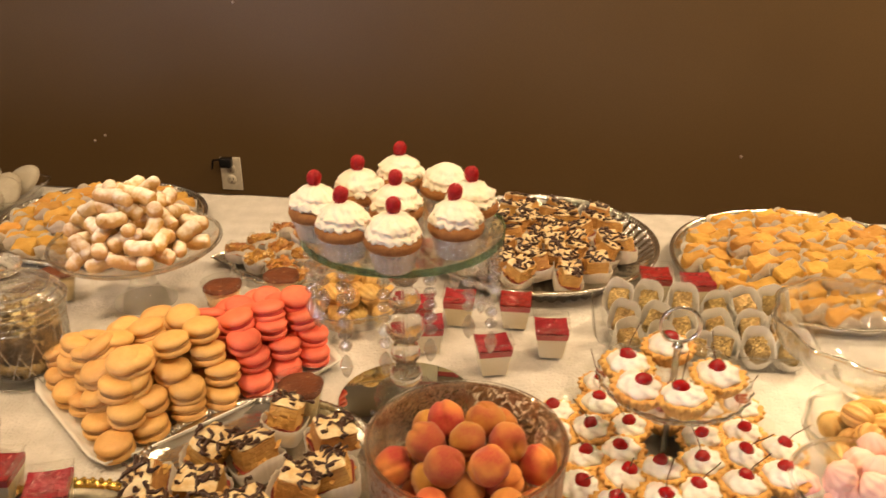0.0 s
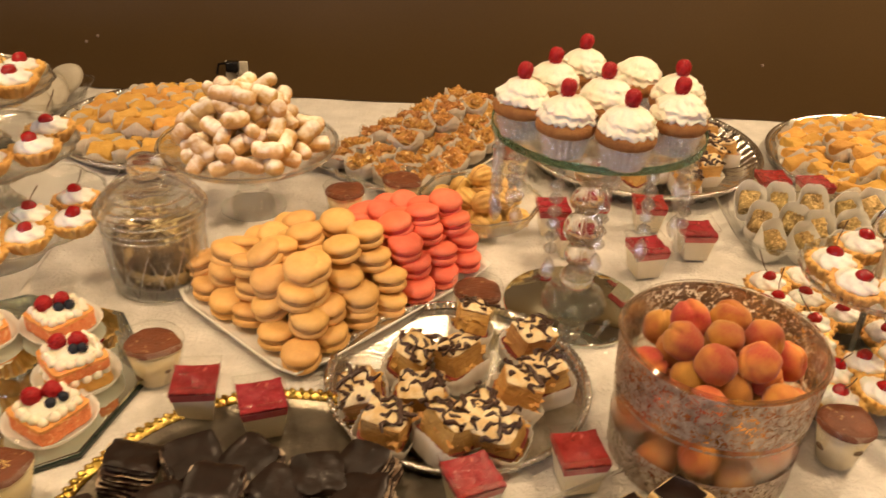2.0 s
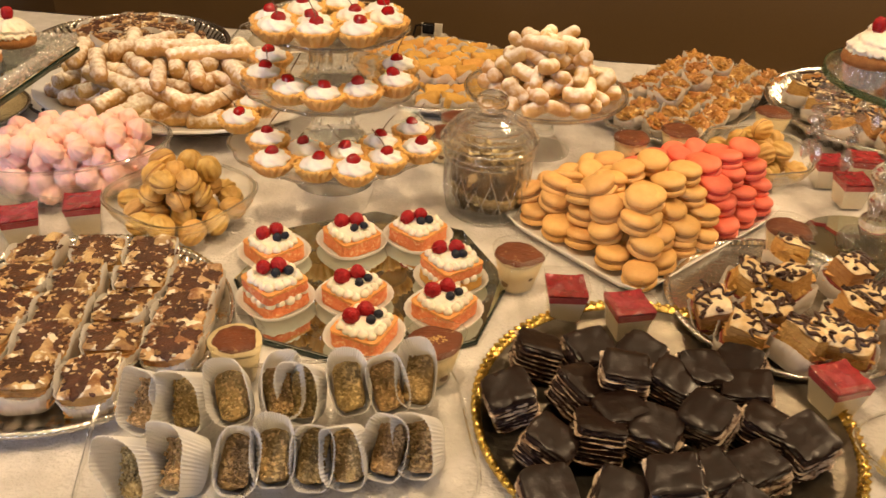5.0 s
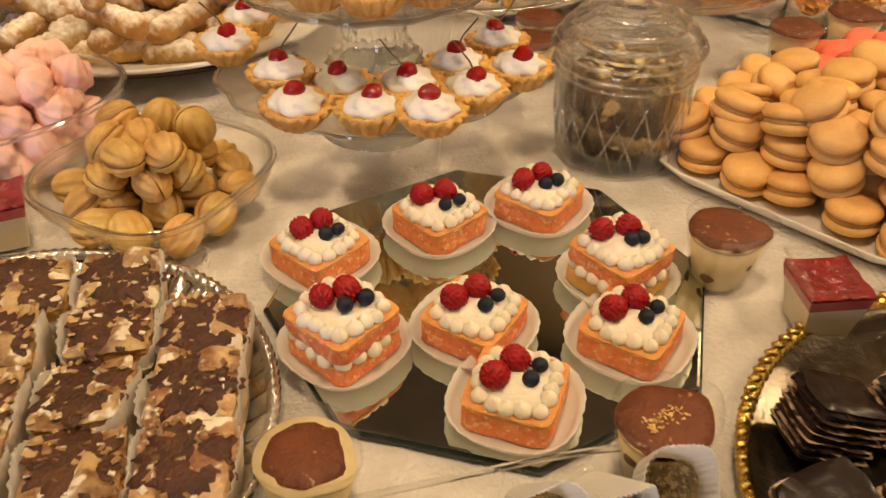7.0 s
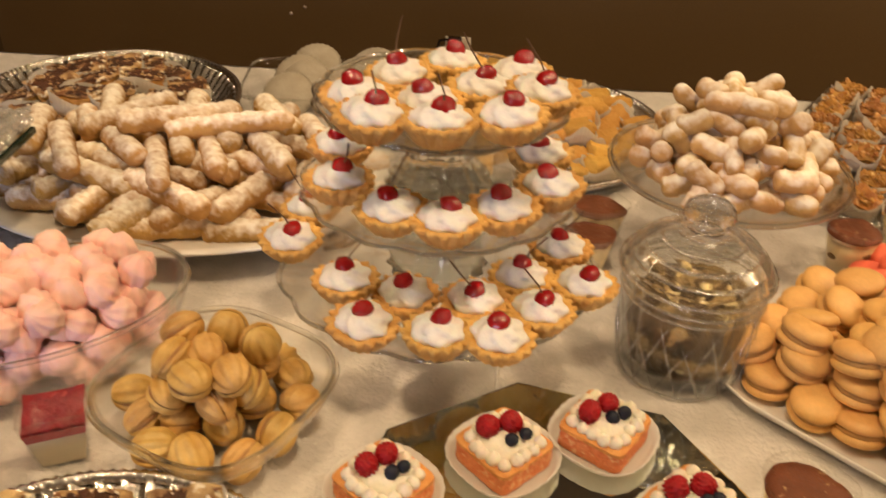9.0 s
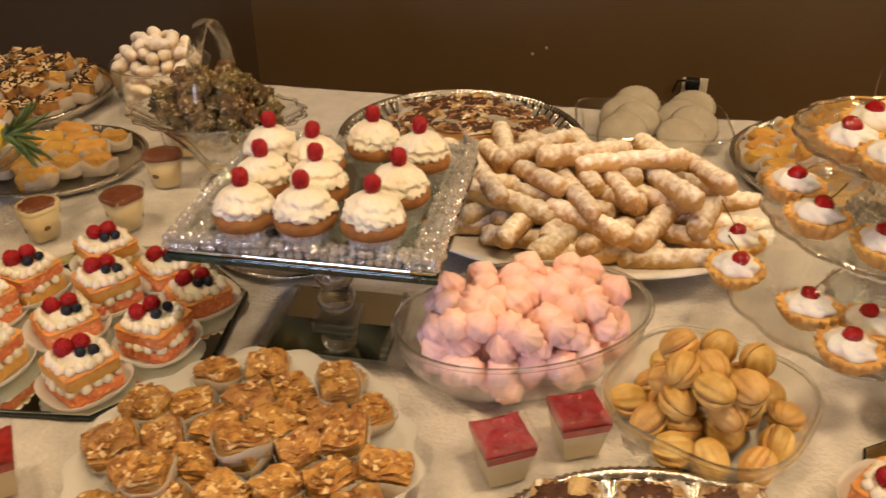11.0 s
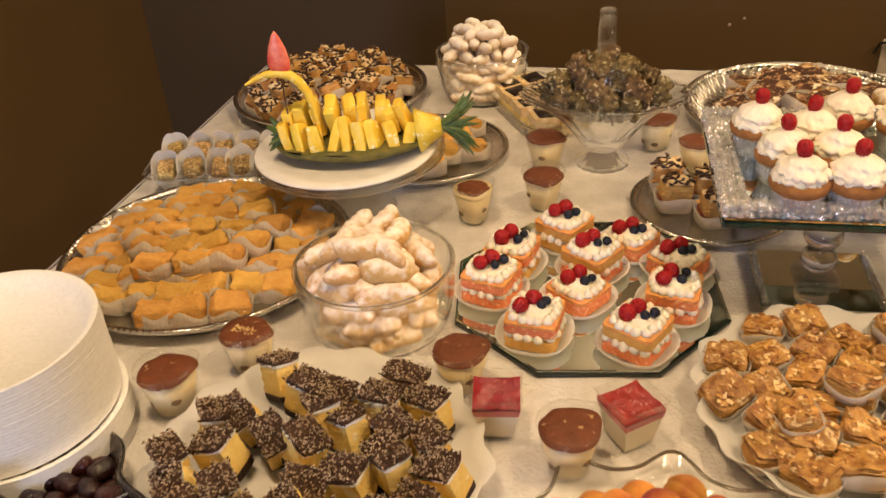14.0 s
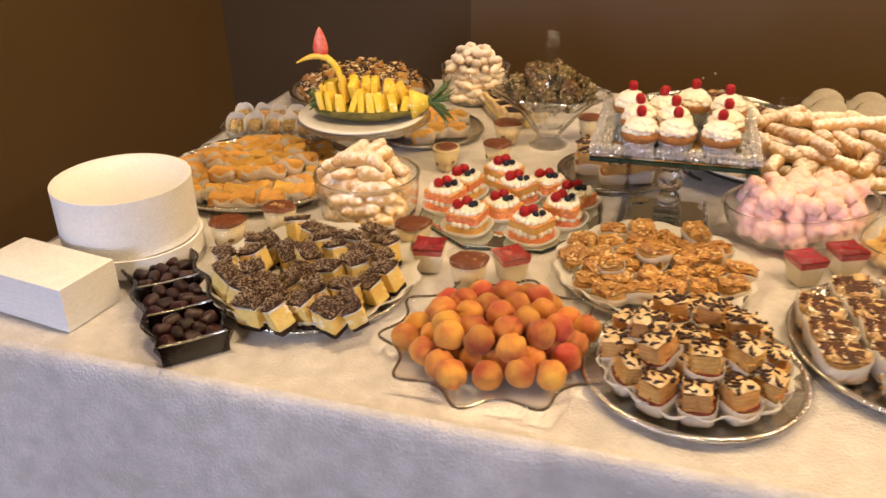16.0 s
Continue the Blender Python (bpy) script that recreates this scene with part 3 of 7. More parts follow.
slab("floor", X0 - 0.15, X1 + 0.15, Y0 - 0.15, Y1 + 0.15, -0.1, 0.0, FLOOR, "dark brown patterned carpet floor of the hall")
slab("ceiling", X0 - 0.15, X1 + 0.15, Y0 - 0.15, Y1 + 0.15, H, H + 0.1, CEIL, "plain beige painted ceiling of the hall")
slab("wall_north", X0 + 1.08, X1, Y1, Y1 + 0.12, 0, H, WALL, "plain satin brown painted wall behind the table")
slab("wall_north_west", X0, X0 + 1.08, Y1, Y1 + 0.15, 0, H, DARKWALL, "darker brown wall stretch beside the corner")
slab("wall_west", X0 - 0.12, X0, Y0, Y1 + 0.15, 0, H, WALL, "plain dark brown painted side wall")
slab("wall_east", X1, X1 + 0.12, Y0, Y1 + 0.12, 0, H, WALL, "plain brown painted side wall far off")


def front_wall():
    pieces = []
    for x0, x1, z0, z1 in ((X0, -3.3, 0, H), (-1.7, X1, 0, H), (-3.3, -1.7, 0, 0.7), (-3.3, -1.7, 2.3, H)):
        pieces.append((rbox(x1 - x0, 0.12, z1 - z0, 0), Matrix.Translation(((x0 + x1) / 2, Y0 - 0.06, z0))))
    ob = part("wall_south", join(*pieces), WALL, smooth=False)
    tagged(ob, "brown painted wall with a window opening", "wall", "", "structure")
    win = tagged(thing("window_1", "daylit window in a white frame", "window"), kind="structure")
    win.matrix_basis = pose(-2.5, Y0 - 0.06, 0.7)
    bars = [((0.05, 0.06, 1.6), (-0.775, 0, 0)), ((0.05, 0.06, 1.6), (0.775, 0, 0)), ((1.5, 0.06, 0.05), (0, 0, 0)), ((1.5, 0.06, 0.05), (0, 0, 1.55)), ((0.04, 0.05, 1.5), (0, 0, 0.05))]
    part("window_frame", join(*[(rbox(*s, 0.004), Matrix.Translation(o)) for s, o in bars]), WHITE, win)
    for sx in (-0.38, 0.38):
        p = part("pane", rbox(0.7, 0.006, 1.48, 0), GLASS, win, m=Matrix.Translation((sx, 0, 0.05)))
        p.visible_shadow = False


front_wall()
GLOWMAT = emit("lamp_diffuser", WARM, 6.0)
for lx, ly in DOWN:
    lamp = thing("ceiling_light", "round recessed warm white ceiling light, added out of view", "ceiling light", "ceiling lights", pose(lx, ly, H))
    part("trim_ring", lathe([(0.12, 0.0), (0.15, 0.0), (0.15, -0.012), (0.125, -0.02), (0.12, -0.012), (0.12, 0.0)], 32), WHITE, lamp)
    part("diffuser", lathe([(0.0, -0.004), (0.118, -0.004), (0.118, -0.001), (0, -0.001)], 32), GLOWMAT, lamp)
# bodies for the added fill lights; none of them is in view
for lx, ly in FILL_LAMPS:
    lamp = thing("pendant_lamp", "pendant lamp with a warm white bulb, added out of view as fill", "pendant lamp", "pendant lamps", pose(lx, ly, H))
    part("canopy", lathe([(0, 0), (0.06, 0), (0.055, -0.02), (0, -0.022)], 32), SCROLL, lamp)
    part("cord", tube([(0, 0, -0.02), (0, 0, -0.36)], 0.004, 8), SCROLL, lamp)
    part("socket", lathe([(0, -0.35), (0.02, -0.35), (0.024, -0.42), (0, -0.42)], 20), SCROLL, lamp)


def wall_outlet():
    ob = thing("wall_outlet", "ivory duplex wall outlet with a black plug", "outlet", "", pose(-1.045, Y1, 0.452))
    part("cover_plate", join((rbox(0.072, 0.006, 0.117, 0.0025), pose(0, -0.003, -0.058))), OUTLET, ob)
    for z in (-0.02, 0.02):
        s = part("socket", ([(v[0], v[2] - 0.0075, v[1]) for v in lathe([(0, 0), (0.0165, 0), (0.017, 0.0015), (0, 0.002)], 20)[0]], lathe([(0, 0), (0.0165, 0), (0.017, 0.0015), (0, 0.002)], 20)[1]), OUTLET, ob, m=pose(0, 0, z))
        part("slot", join((rbox(0.002, 0.001, 0.008, 0), pose(-0.006, -0.008, -0.002)), (rbox(0.002, 0.001, 0.008, 0), pose(0.006, -0.008, -0.002)), (rbox(0.004, 0.001, 0.004, 0), pose(0, -0.008, -0.01))), BLACKP, s)
    part("plug", join((rbox(0.04, 0.03, 0.034, 0.006), pose(-0.008, -0.022, 0.03)), (tube([(-0.02, -0.03, 0.06), (-0.05, -0.03, 0.055), (-0.06, -0.02, 0.02)], 0.004, 6), Matrix())), BLACKP, ob)


wall_outlet()
for wx, wz in ((-0.98, 1.02), (-1.52, 0.55), (-1.48, 0.57), (0.62, 0.58), (-1.05, 1.5)):
    mark = part("wall_mark", lathe([(0, 0), (0.005, 0), (0.005, 0.0015), (0, 0.0015)], 10), LACE, m=pose(wx, Y1, wz, 90, 0, 0))
    tagged(mark, "small pale scuff on the brown wall", "wall mark", "wall marks")

# ---- the table and its cloth ----
TX0, TX1, TY0, TY1 = -2.612, 1.05, 0.222, 1.682


def tablecloth():
    ob = thing("tablecloth", "long white crinkled tablecloth that hangs to the floor", "tablecloth")
    # outline with rounded corners, then rings: top inner, edge, and hanging folds
    path = []
    rr = 0.03
    for cx, cy, a0 in ((TX1 - rr, TY1 - rr, 0), (TX0 + rr, TY1 - rr, 90), (TX0 + rr, TY0 + rr, 180), (TX1 - rr, TY0 + rr, 270)):
        for k in range(7):
            a = radians(a0 + k * 15)
            path.append((cx + rr * math.cos(a), cy + rr * math.sin(a), math.cos(a), math.sin(a)))
    full = []
    for i, p in enumerate(path):
        q = path[(i + 1) % len(path)]
        d = math.hypot(q[0] - p[0], q[1] - p[1])
        n = max(1, int(d / 0.025))
        for k in range(n):
            f = k / n
            full.append(tuple(p[j] + (q[j] - p[j]) * f for j in range(4)))
    V, F, n = [], [], len(full)
    s, along = 0.0, []
    for i, p in enumerate(full):
        s += math.hypot(p[0] - full[i - 1][0], p[1] - full[i - 1][1]) if i else 0
        along.append(s)
    for drop, out in ((0.0, -0.012), (0.003, -0.004), (0.010, 0.0), (0.03, 0.003), (0.1, 0.006), (0.25, 0.012), (0.45, 0.02), (0.72, 0.03)):
        for i, (x, y, nx, ny) in enumerate(full):
            w = drop * (0.055 * math.sin(along[i] * 15 + 1.3 * math.sin(along[i] * 3.1)) + 0.02 * math.sin(along[i] * 41))
            corner = max(0, 1 - math.hypot(x - TX0, y - TY0) / 0.35) * drop * 0.04
            V.append((x + nx * (out + w + corner), y + ny * (out + w + corner), 0.752 - drop))
    for r in range(7):
        for i in range(n):
            j = (i + 1) % n
            F.append((r * n + i, r * n + j, (r + 1) * n + j, (r + 1) * n + i))
    part("hanging_cloth", (V, F), CLOTH, ob)
    # top sheet with slight wrinkles and a pressed fold
    nx, ny = 520, 210
    V, F = [], []
    for j in range(ny + 1):
        for i in range(nx + 1):
            x, y = TX0 + 0.012 + (TX1 - TX0 - 0.024) * i / nx, TY0 + 0.012 + (TY1 - TY0 - 0.024) * j / ny
            z = 0.7502 + 0.001 * noise.noise(Vector((x * 14, y * 14, 3))) + 0.0013 * noise.noise(Vector((x * 50, y * 50, 7))) + 0.0012 * abs(noise.noise(Vector((x * 120, y * 120, 9)))) + 0.0016 * math.exp(-((x + 0.905) / 0.006) ** 2)
            V.append((x, y, min(z, 0.7522)))
    for j in range(ny):
        for i in range(nx):
            a = j * (nx + 1) + i
            F.append((a, a + 1, a + nx + 2, a + nx + 1))
    part("top_sheet", (V, F), CLOTH, ob)
    part("fold_crease", tube([(-0.905 + 0.004 * math.sin(k), 0.84 + k * 0.055, 0.7523) for k in range(16)], 0.0016, 6), CLOTH, ob)
    tb = thing("banquet_table", "plain folding banquet table under the cloth", "table")
    part("tabletop", (lambda vf: ([(v[0] + (TX0 + TX1) / 2, v[1] + (TY0 + TY1) / 2, v[2] + 0.71) for v in vf[0]], vf[1]))(rbox(TX1 - TX0 - 0.05, TY1 - TY0 - 0.05, 0.033, 0.004)), SPONGE, tb)
    for lx in (TX0 + 0.2, TX1 - 0.2):
        for ly in (TY0 + 0.15, TY1 - 0.15):
            part("leg", lathe([(0, 0), (0.015, 0), (0.015, 0.712), (0, 0.712)], 12), SCROLL, tb, m=pose(lx, ly, 0))


tablecloth()

# ---- dishes ----


def round_tray(name, label, x, y, r, rim=0.02, material=SILVER, ribs=0, lip=0.025, group="serving trays", rimmat=None):
    ob = thing(name, label, "serving tray", group, pose(x, y, T))
    prof = [(0, 0.0035), (r - lip, 0.0035), (r - lip * 0.65, 0.006), (r - lip * 0.25, rim * 0.85), (r, rim), (r + 0.001, rim - 0.002), (r - lip * 0.25, rim * 0.85 - 0.004), (r - lip * 0.6, 0.0005), (0, 0.0)]
    V, F = lathe(prof, ribs * 6 if ribs else 64)
    if ribs:
        V = [(x, y, z + 0.0028 * math.cos(math.atan2(y, x) * ribs) * max(0.0, min(1.0, (math.hypot(x, y) - r + lip) / (lip * 0.3))) * (math.hypot(x, y) < r - 0.001)) for x, y, z in V]
    part("dish", (V, F), material, ob)
    n = int(2 * math.pi * r / 0.0085)
    part("beaded_rim", lathe([(r - 0.008, rim - 0.002), (r - 0.004, rim + 0.004), (r + 0.001, rim + 0.0035), (r + 0.0025, rim), (r - 0.002, rim - 0.003)], n * 4, lambda a, i: 1 + (0.5 if i in (1, 2) else 0.2) * 0.02 * math.sin(a * n) * (0.12 / r)), rimmat or material, ob)
    if rimmat:
        m = int(2 * math.pi * r / 0.0105)
        part("rope_rim", join(*[(blob(0.0058, 0.0036, 0.0034, 1), pose((r - 0.001) * math.cos(2 * math.pi * k / m), (r - 0.001) * math.sin(2 * math.pi * k / m), rim + 0.004, 0, 0, 360 * k / m + 32)) for k in range(m)]), rimmat, ob, "gold rope edging")
    return ob


def paper_doily(label, x, y, z, r, wave=0.005, up=0.02, material=DOILY):
    ob = thing("paper_liner", label, "paper liner", "", pose(x, y, z))
    part("sheet", lathe([(0, 0.001), (r * 0.8, 0.001), (r * 0.92, up * 0.4), (r, up), (r * 0.995, up + 0.0008), (r * 0.91, up * 0.45 + 0.001), (r * 0.79, 0.002), (0, 0.002)], 96,
                        lambda a, i: 1 + (wave / r) * (math.sin(a * 17) + 0.6 * math.sin(a * 7 + 1)) * (0.3 if i in (1, 6) else 1 if i in (2, 3, 4, 5) else 0)), material, ob)
    return ob


def glass_bowl(name, label, x, y, rim_r, base_r, h, material=GLASS, sx=1.0, sy=1.0, turn=0.0, wave=0.0, waves=8, foot=0.0, cut=0.0, category="bowl"):
    ob = thing(name, label, category, "", pose(x, y, T, 0, 0, turn))
    prof, t = [(0, foot + 0.001), (base_r, foot + 0.001)], 0.004
    for k in range(1, 9):
        f = k / 8
        prof.append((base_r + (rim_r - base_r) * math.sin(f * math.pi / 2) ** 1.0, foot + 0.001 + (h - foot) * f ** 1.25))
    inner = [(max(p[0] - t, 0), p[1] + (t if i < 3 else 0.0005)) for i, p in enumerate(prof)]
    mod = (lambda a, i: 1 + (wave * math.cos(a * waves) if 3 < i < 17 else 0) + cut * (abs(math.sin(a * 14)) if 1 < i < 9 else 0)) if wave or cut else None
    part("bowl", lathe(prof + inner[::-1], 72, mod, sx, sy), material, ob)
    part("rim", tube([(rim_r * (1 + wave * math.cos(2 * math.pi * k / 72 * waves)) * math.cos(2 * math.pi * k / 72) * sx, rim_r * (1 + wave * math.cos(2 * math.pi * k / 72 * waves)) * math.sin(2 * math.pi * k / 72) * sy, h) for k in range(73)], 0.0028, 6, False), CUT, ob)
    if foot:
        part("foot", lathe([(0, 0), (base_r * 1.5, 0), (base_r * 1.5, 0.004), (base_r * 0.8, 0.014), (base_r * 0.6, foot * 0.6), (base_r, foot + 0.001)], 48), CUT, ob)
    return ob


def cake_stand(label, x, y, rim_r, h, base_r, material=GLASS):
    ob = thing("cake_stand", label, "cake stand", "", pose(x, y, T))
    part("foot", lathe([(0, 0), (base_r, 0), (base_r, 0.003), (base_r * 0.85, 0.01), (base_r * 0.45, 0.03), (base_r * 0.33, h * 0.6), (base_r * 0.5, h - 0.008), (0, h - 0.006)], 48), material, ob)
    part("plate", lathe([(0, h - 0.006), (rim_r * 0.75, h - 0.005), (rim_r * 0.95, h + 0.002), (rim_r, h + 0.012), (rim_r - 0.003, h + 0.0125), (rim_r * 0.93, h + 0.005), (rim_r * 0.74, h), (0, h)], 72), material, ob)
    part("rim", tube([(rim_r * math.cos(2 * math.pi * k / 60), rim_r * math.sin(2 * math.pi * k / 60), h + 0.011) for k in range(61)], 0.003, 6, False), CUT, ob)
    return ob


def clear_tray(label, x, y, lx, ly, turn, h=0.03, up=0.0):
    ob = thing("plastic_tray", label, "plastic tray", "", pose(x, y, T + up, 0, 0, turn))
    V, F = lathe([(0, 0.0), (0.94, 0.0), (1.0, h), (1.08, h + 0.001), (1.08, h + 0.003), (0.99, h + 0.002), (0.93, 0.0015), (0, 0.0015)], 64)
    W = []
    for vx, vy, vz in V:
        a, r = math.atan2(vy, vx), math.hypot(vx, vy)
        c, s = math.cos(a), math.sin(a)
        k = (abs(c) ** 6 + abs(s) ** 6) ** (-1 / 6) * r
        rib = 1 + 0.012 * math.sin(a * 40) * (1 if 0.93 < r < 1.02 else 0)
        W.append((k * c * lx / 2 * rib, k * s * ly / 2 * rib, vz))
    part("shell", (W, F), PLASTIC, ob)
    part("lip", tube(W[129:193] + [W[129]], 0.0022, 6, False), CUT, ob)
    return ob


# ---- small sweets ----


def raspberry_mesh(r=0.0108):
    """One berry with rows of round drupelets pressed out of its skin."""
    spots = []
    for k in range(8):
        z = -0.85 + k * 0.24
        n = max(3, int(14 * math.sqrt(max(0.05, 1 - z * z))))
        spots += [Vector((math.sqrt(max(0, 1 - z * z)) * math.cos(2 * math.pi * (j + 0.5 * (k % 2)) / n), math.sqrt(max(0, 1 - z * z)) * math.sin(2 * math.pi * (j + 0.5 * (k % 2)) / n), z)) for j in range(n)]
    return blob(r, r, r * 1.42, 4, fn=lambda c: (0.73 + 0.27 * math.sqrt(max(0.0, 1 - (min((c - s).length for s in spots) / 0.2) ** 2))) * (1 - 0.34 * max(0, c.z) ** 1.5))


RASP_ME = mesh_of("raspberry", raspberry_mesh(), RASP)
BLUE_ME = mesh_of("blueberry", blob(0.0072, 0.0072, 0.0065, 2, fn=lambda c: 1 - 0.25 * max(0, c.z - 0.85)), BLUEB)
CHERRY_ME = mesh_of("cherry", blob(0.0102, 0.0098, 0.0082, 3, 0.12, 1.5), CHERRY)


def swirl(r, h, seed=0):
    """Piped cream: a soft dome wound up in a helix, with ruffled folds running up it."""
    n, seg, V, F = 30, 132, [], []
    for i in range(n + 1):
        f = i / n
        for k in range(seg):
            a = 2 * math.pi * k / seg
            turn = f * 2.3 + a / (2 * math.pi) + seed * 0.37
            step = 0.055 * math.sin(2 * math.pi * turn) + 0.02 * math.sin(4 * math.pi * turn + 1)
            c = Vector((math.cos(a), math.sin(a), f * 1.5))
            fold = 2 * abs(math.sin(a * 8 + f * 4.5 + 2.5 * noise.noise(c * 1.6 + Vector((seed, 0, 0))))) ** 0.7 - 1
            q = r * (1 - f ** 2.2) ** 0.62 * (0.97 + (step + 0.05 * fold) * (1 - 0.5 * f) + 0.1 * noise.noise(c * 2.6 + Vector((0, seed * 3, 0))))
            q *= 0.9 + 0.1 * min(1.0, f * 9)
            z = h * (f ** 1.06) + 0.0035 * noise.noise(c * 3.4 + Vector((seed, 7, 0))) * (1 - f) - 0.0022 * fold * (1 - f) ** 2
            V.append((q * math.cos(a), q * math.sin(a), z))
    for i in range(n):
        F += [(i * seg + k, i * seg + (k + 1) % seg, (i + 1) * seg + (k + 1) % seg, (i + 1) * seg + k) for k in range(seg)]
    return V, F


def cupcake(seed, berry=True):
    ob = thing("cupcake", "vanilla cupcake with piped cream and a raspberry in a foil liner", "cupcake")
    part("liner", lathe([(0, 0.0), (0.0215, 0.0), (0.0285, 0.0265), (0.0279, 0.0265), (0.021, 0.002), (0, 0.002)], 96, lambda a, i: 1 + 0.035 * math.cos(a * 24) * (1 if i in (1, 2, 3, 4) else 0)), FOIL, ob, "pleated silver foil liner", smooth=False)
    part("cake", lathe([(0, 0.003), (0.0195, 0.003), (0.0262, 0.0255), (0.0308, 0.0275), (0.0326, 0.0325), (0.0318, 0.038), (0.0275, 0.0418), (0, 0.043)], 48, lambda a, i: 1 + 0.025 * math.sin(a * 3 + seed) * (i > 2)), SPONGE, ob)
    part("frosting", swirl(0.0302 + 0.001 * math.sin(seed), 0.028, seed), CREAM, ob, m=pose(0, 0, 0.0395, R(-4, 4), R(-4, 4), R(0, 360)))
    if berry:
        part("raspberry", RASP_ME, RASP, ob, m=pose(R(-0.002, 0.002), R(-0.002, 0.002), 0.0755, R(-16, 16), R(-16, 16), R(0, 360)) @ Matrix.Diagonal((0.84, 0.84, 0.94, 1)))
    return ob


def tart(seed):
    ob = thing("cherry_tart", "fluted tartlet with whipped cream and a red cherry", "tart")

    def ragged(a, i):
        flute = math.cos(a * 17 + 0.3 * math.sin(3 * a + seed))
        crumb = noise.noise(Vector((math.cos(a) * 4, math.sin(a) * 4, seed + i * 0.6)))
        return 1 + ((0.075 * flute + 0.07 * crumb) if i in (2, 3, 4) else (0.05 * flute + 0.03 * crumb) if i == 1 else 0.03 * crumb if i == 5 else 0)
    V, F = lathe([(0, 0), (0.02, 0), (0.0295, 0.014), (0.0318, 0.0185), (0.029, 0.0205), (0.0215, 0.017), (0, 0.012)], 102, ragged)
    V = [(x, y, z + (0.0022 * noise.noise(Vector((x * 260, y * 260, seed))) if z > 0.013 else 0)) for x, y, z in V]
    part("crust", (V, F), CRUST, ob, "crumbly golden fluted crust")
    ruffle = lambda a, i: 1 + 0.1 * math.sin(6 * a + i * 1.1 + seed) + 0.07 * noise.noise(Vector((math.cos(a) * 3, math.sin(a) * 3, i * 0.8 + seed * 5)))
    part("cream", lathe([(0.0215, 0.0155), (0.0238, 0.0195), (0.0222, 0.0235), (0.0195, 0.0245), (0.0185, 0.0268), (0.0135, 0.0286), (0.0125, 0.0298), (0.006, 0.0302), (0, 0.0292)], 48, ruffle), TARTCREAM, ob)
    c = part("cherry", CHERRY_ME, CHERRY, ob, m=pose(R(-0.004, 0.004), R(-0.004, 0.004), 0.0308 - 0.001 * (seed % 2), R(-30, 30), R(-30, 30), R(0, 360)))
    if seed % 2:
        s = R(-0.016, 0.016)
        part("stem", tube([(0, 0, 0.005), (s * 0.2, 0, 0.016), (s * 0.7, 0.003, 0.028), (s, 0.006, 0.04)], 0.0008, 5), STEM, c)
    return ob


def macaron(shell, fill, label):
    ob = thing("macaron", label, "macaron")
    dome = [(0.0205, 0.0), (0.0232, 0.0015), (0.0238, 0.004), (0.0225, 0.0075), (0.0175, 0.0105), (0.009, 0.0118), (0, 0.012)]
    foot = lathe([(0, 0.0)] + dome, 36, lambda a, i: 1 + 0.012 * math.sin(a * 29 + i) * (i in (1, 2)))
    part("shell", foot, shell, ob, m=pose(0, 0, 0.0165))
    part("shell", foot, shell, ob, m=pose(0, 0, 0.012, 180))
    part("filling", lathe([(0, 0.011), (0.0205, 0.0112), (0.0215, 0.014), (0.0205, 0.0172), (0, 0.0175)], 32), fill, ob)
    return ob


def square_ring(a0, a1, z0, z1, t):
    """A tapering square cup wall with a floor."""
    def sq(s, z):
        return [(-s, -s, z), (s, -s, z), (s, s, z), (-s, s, z)]
    V = sq(a0, z0) + sq(a1, z1) + sq(a1 - t, z1) + sq(a0 - t, z0 + 0.002)
    F = [(3, 2, 1, 0), (12, 13, 14, 15)]
    for a in (0, 4, 8):
        F += [(a + k, a + (k + 1) % 4, a + 4 + (k + 1) % 4, a + 4 + k) for k in range(4)]
    return V, F


def taper(a0, a1, z0, z1, crown=0.0, n=6):
    V, F = [], []
    for z, a in ((z0, a0), (z1, a1)):
        V += [(-a, -a, z), (a, -a, z), (a, a, z), (-a, a, z)]
    F = [(3, 2, 1, 0)] + [(k, (k + 1) % 4, 4 + (k + 1) % 4, 4 + k) for k in range(4)]
    o = len(V)
    for j in range(n + 1):
        for i in range(n + 1):
            V.append((-a1 + 2 * a1 * i / n, -a1 + 2 * a1 * j / n, z1 + 0.0002 + crown * noise.noise(Vector((i * 0.9, j * 0.9, z1 * 90)))))
    F += [(o + j * (n + 1) + i, o + j * (n + 1) + i + 1, o + (j + 1) * (n + 1) + i + 1, o + (j + 1) * (n + 1) + i) for j in range(n) for i in range(n)]
    return V, F


def jelly_cup():
    ob = thing("panna_cotta_cup", "clear square cup of cream pudding under red jelly", "dessert cup")
    part("cup", square_ring(0.0185, 0.0265, 0, 0.058, 0.0012), PLASTIC, ob, "clear plastic cup", smooth=False)
    part("pudding", taper(0.0168, 0.0222, 0.0025, 0.036), PANNA, ob, smooth=False)
    part("jelly", taper(0.0223, 0.0243, 0.0355, 0.0455), JELLYS, ob, "pink jelly seen through the side", smooth=False)
    part("jelly_top", taper(0.0236, 0.0243, 0.0455, 0.0475, 0.0042, 9), JELLY, ob, "glossy dark red uneven jelly top")
    s = 0.0264
    part("cup_rim", join(*[(tube([(-s, 0, 0), (s, 0, 0)], 0.0009, 6), pose(0, 0, 0.058, 0, 0, 90 * k) @ pose(0, -s, 0)) for k in range(4)]), PLASTIC, ob)
    return ob


def drop_mod(a, i):
    return 1 + 0.22 * math.exp(-((a - math.pi) / 0.42) ** 2)


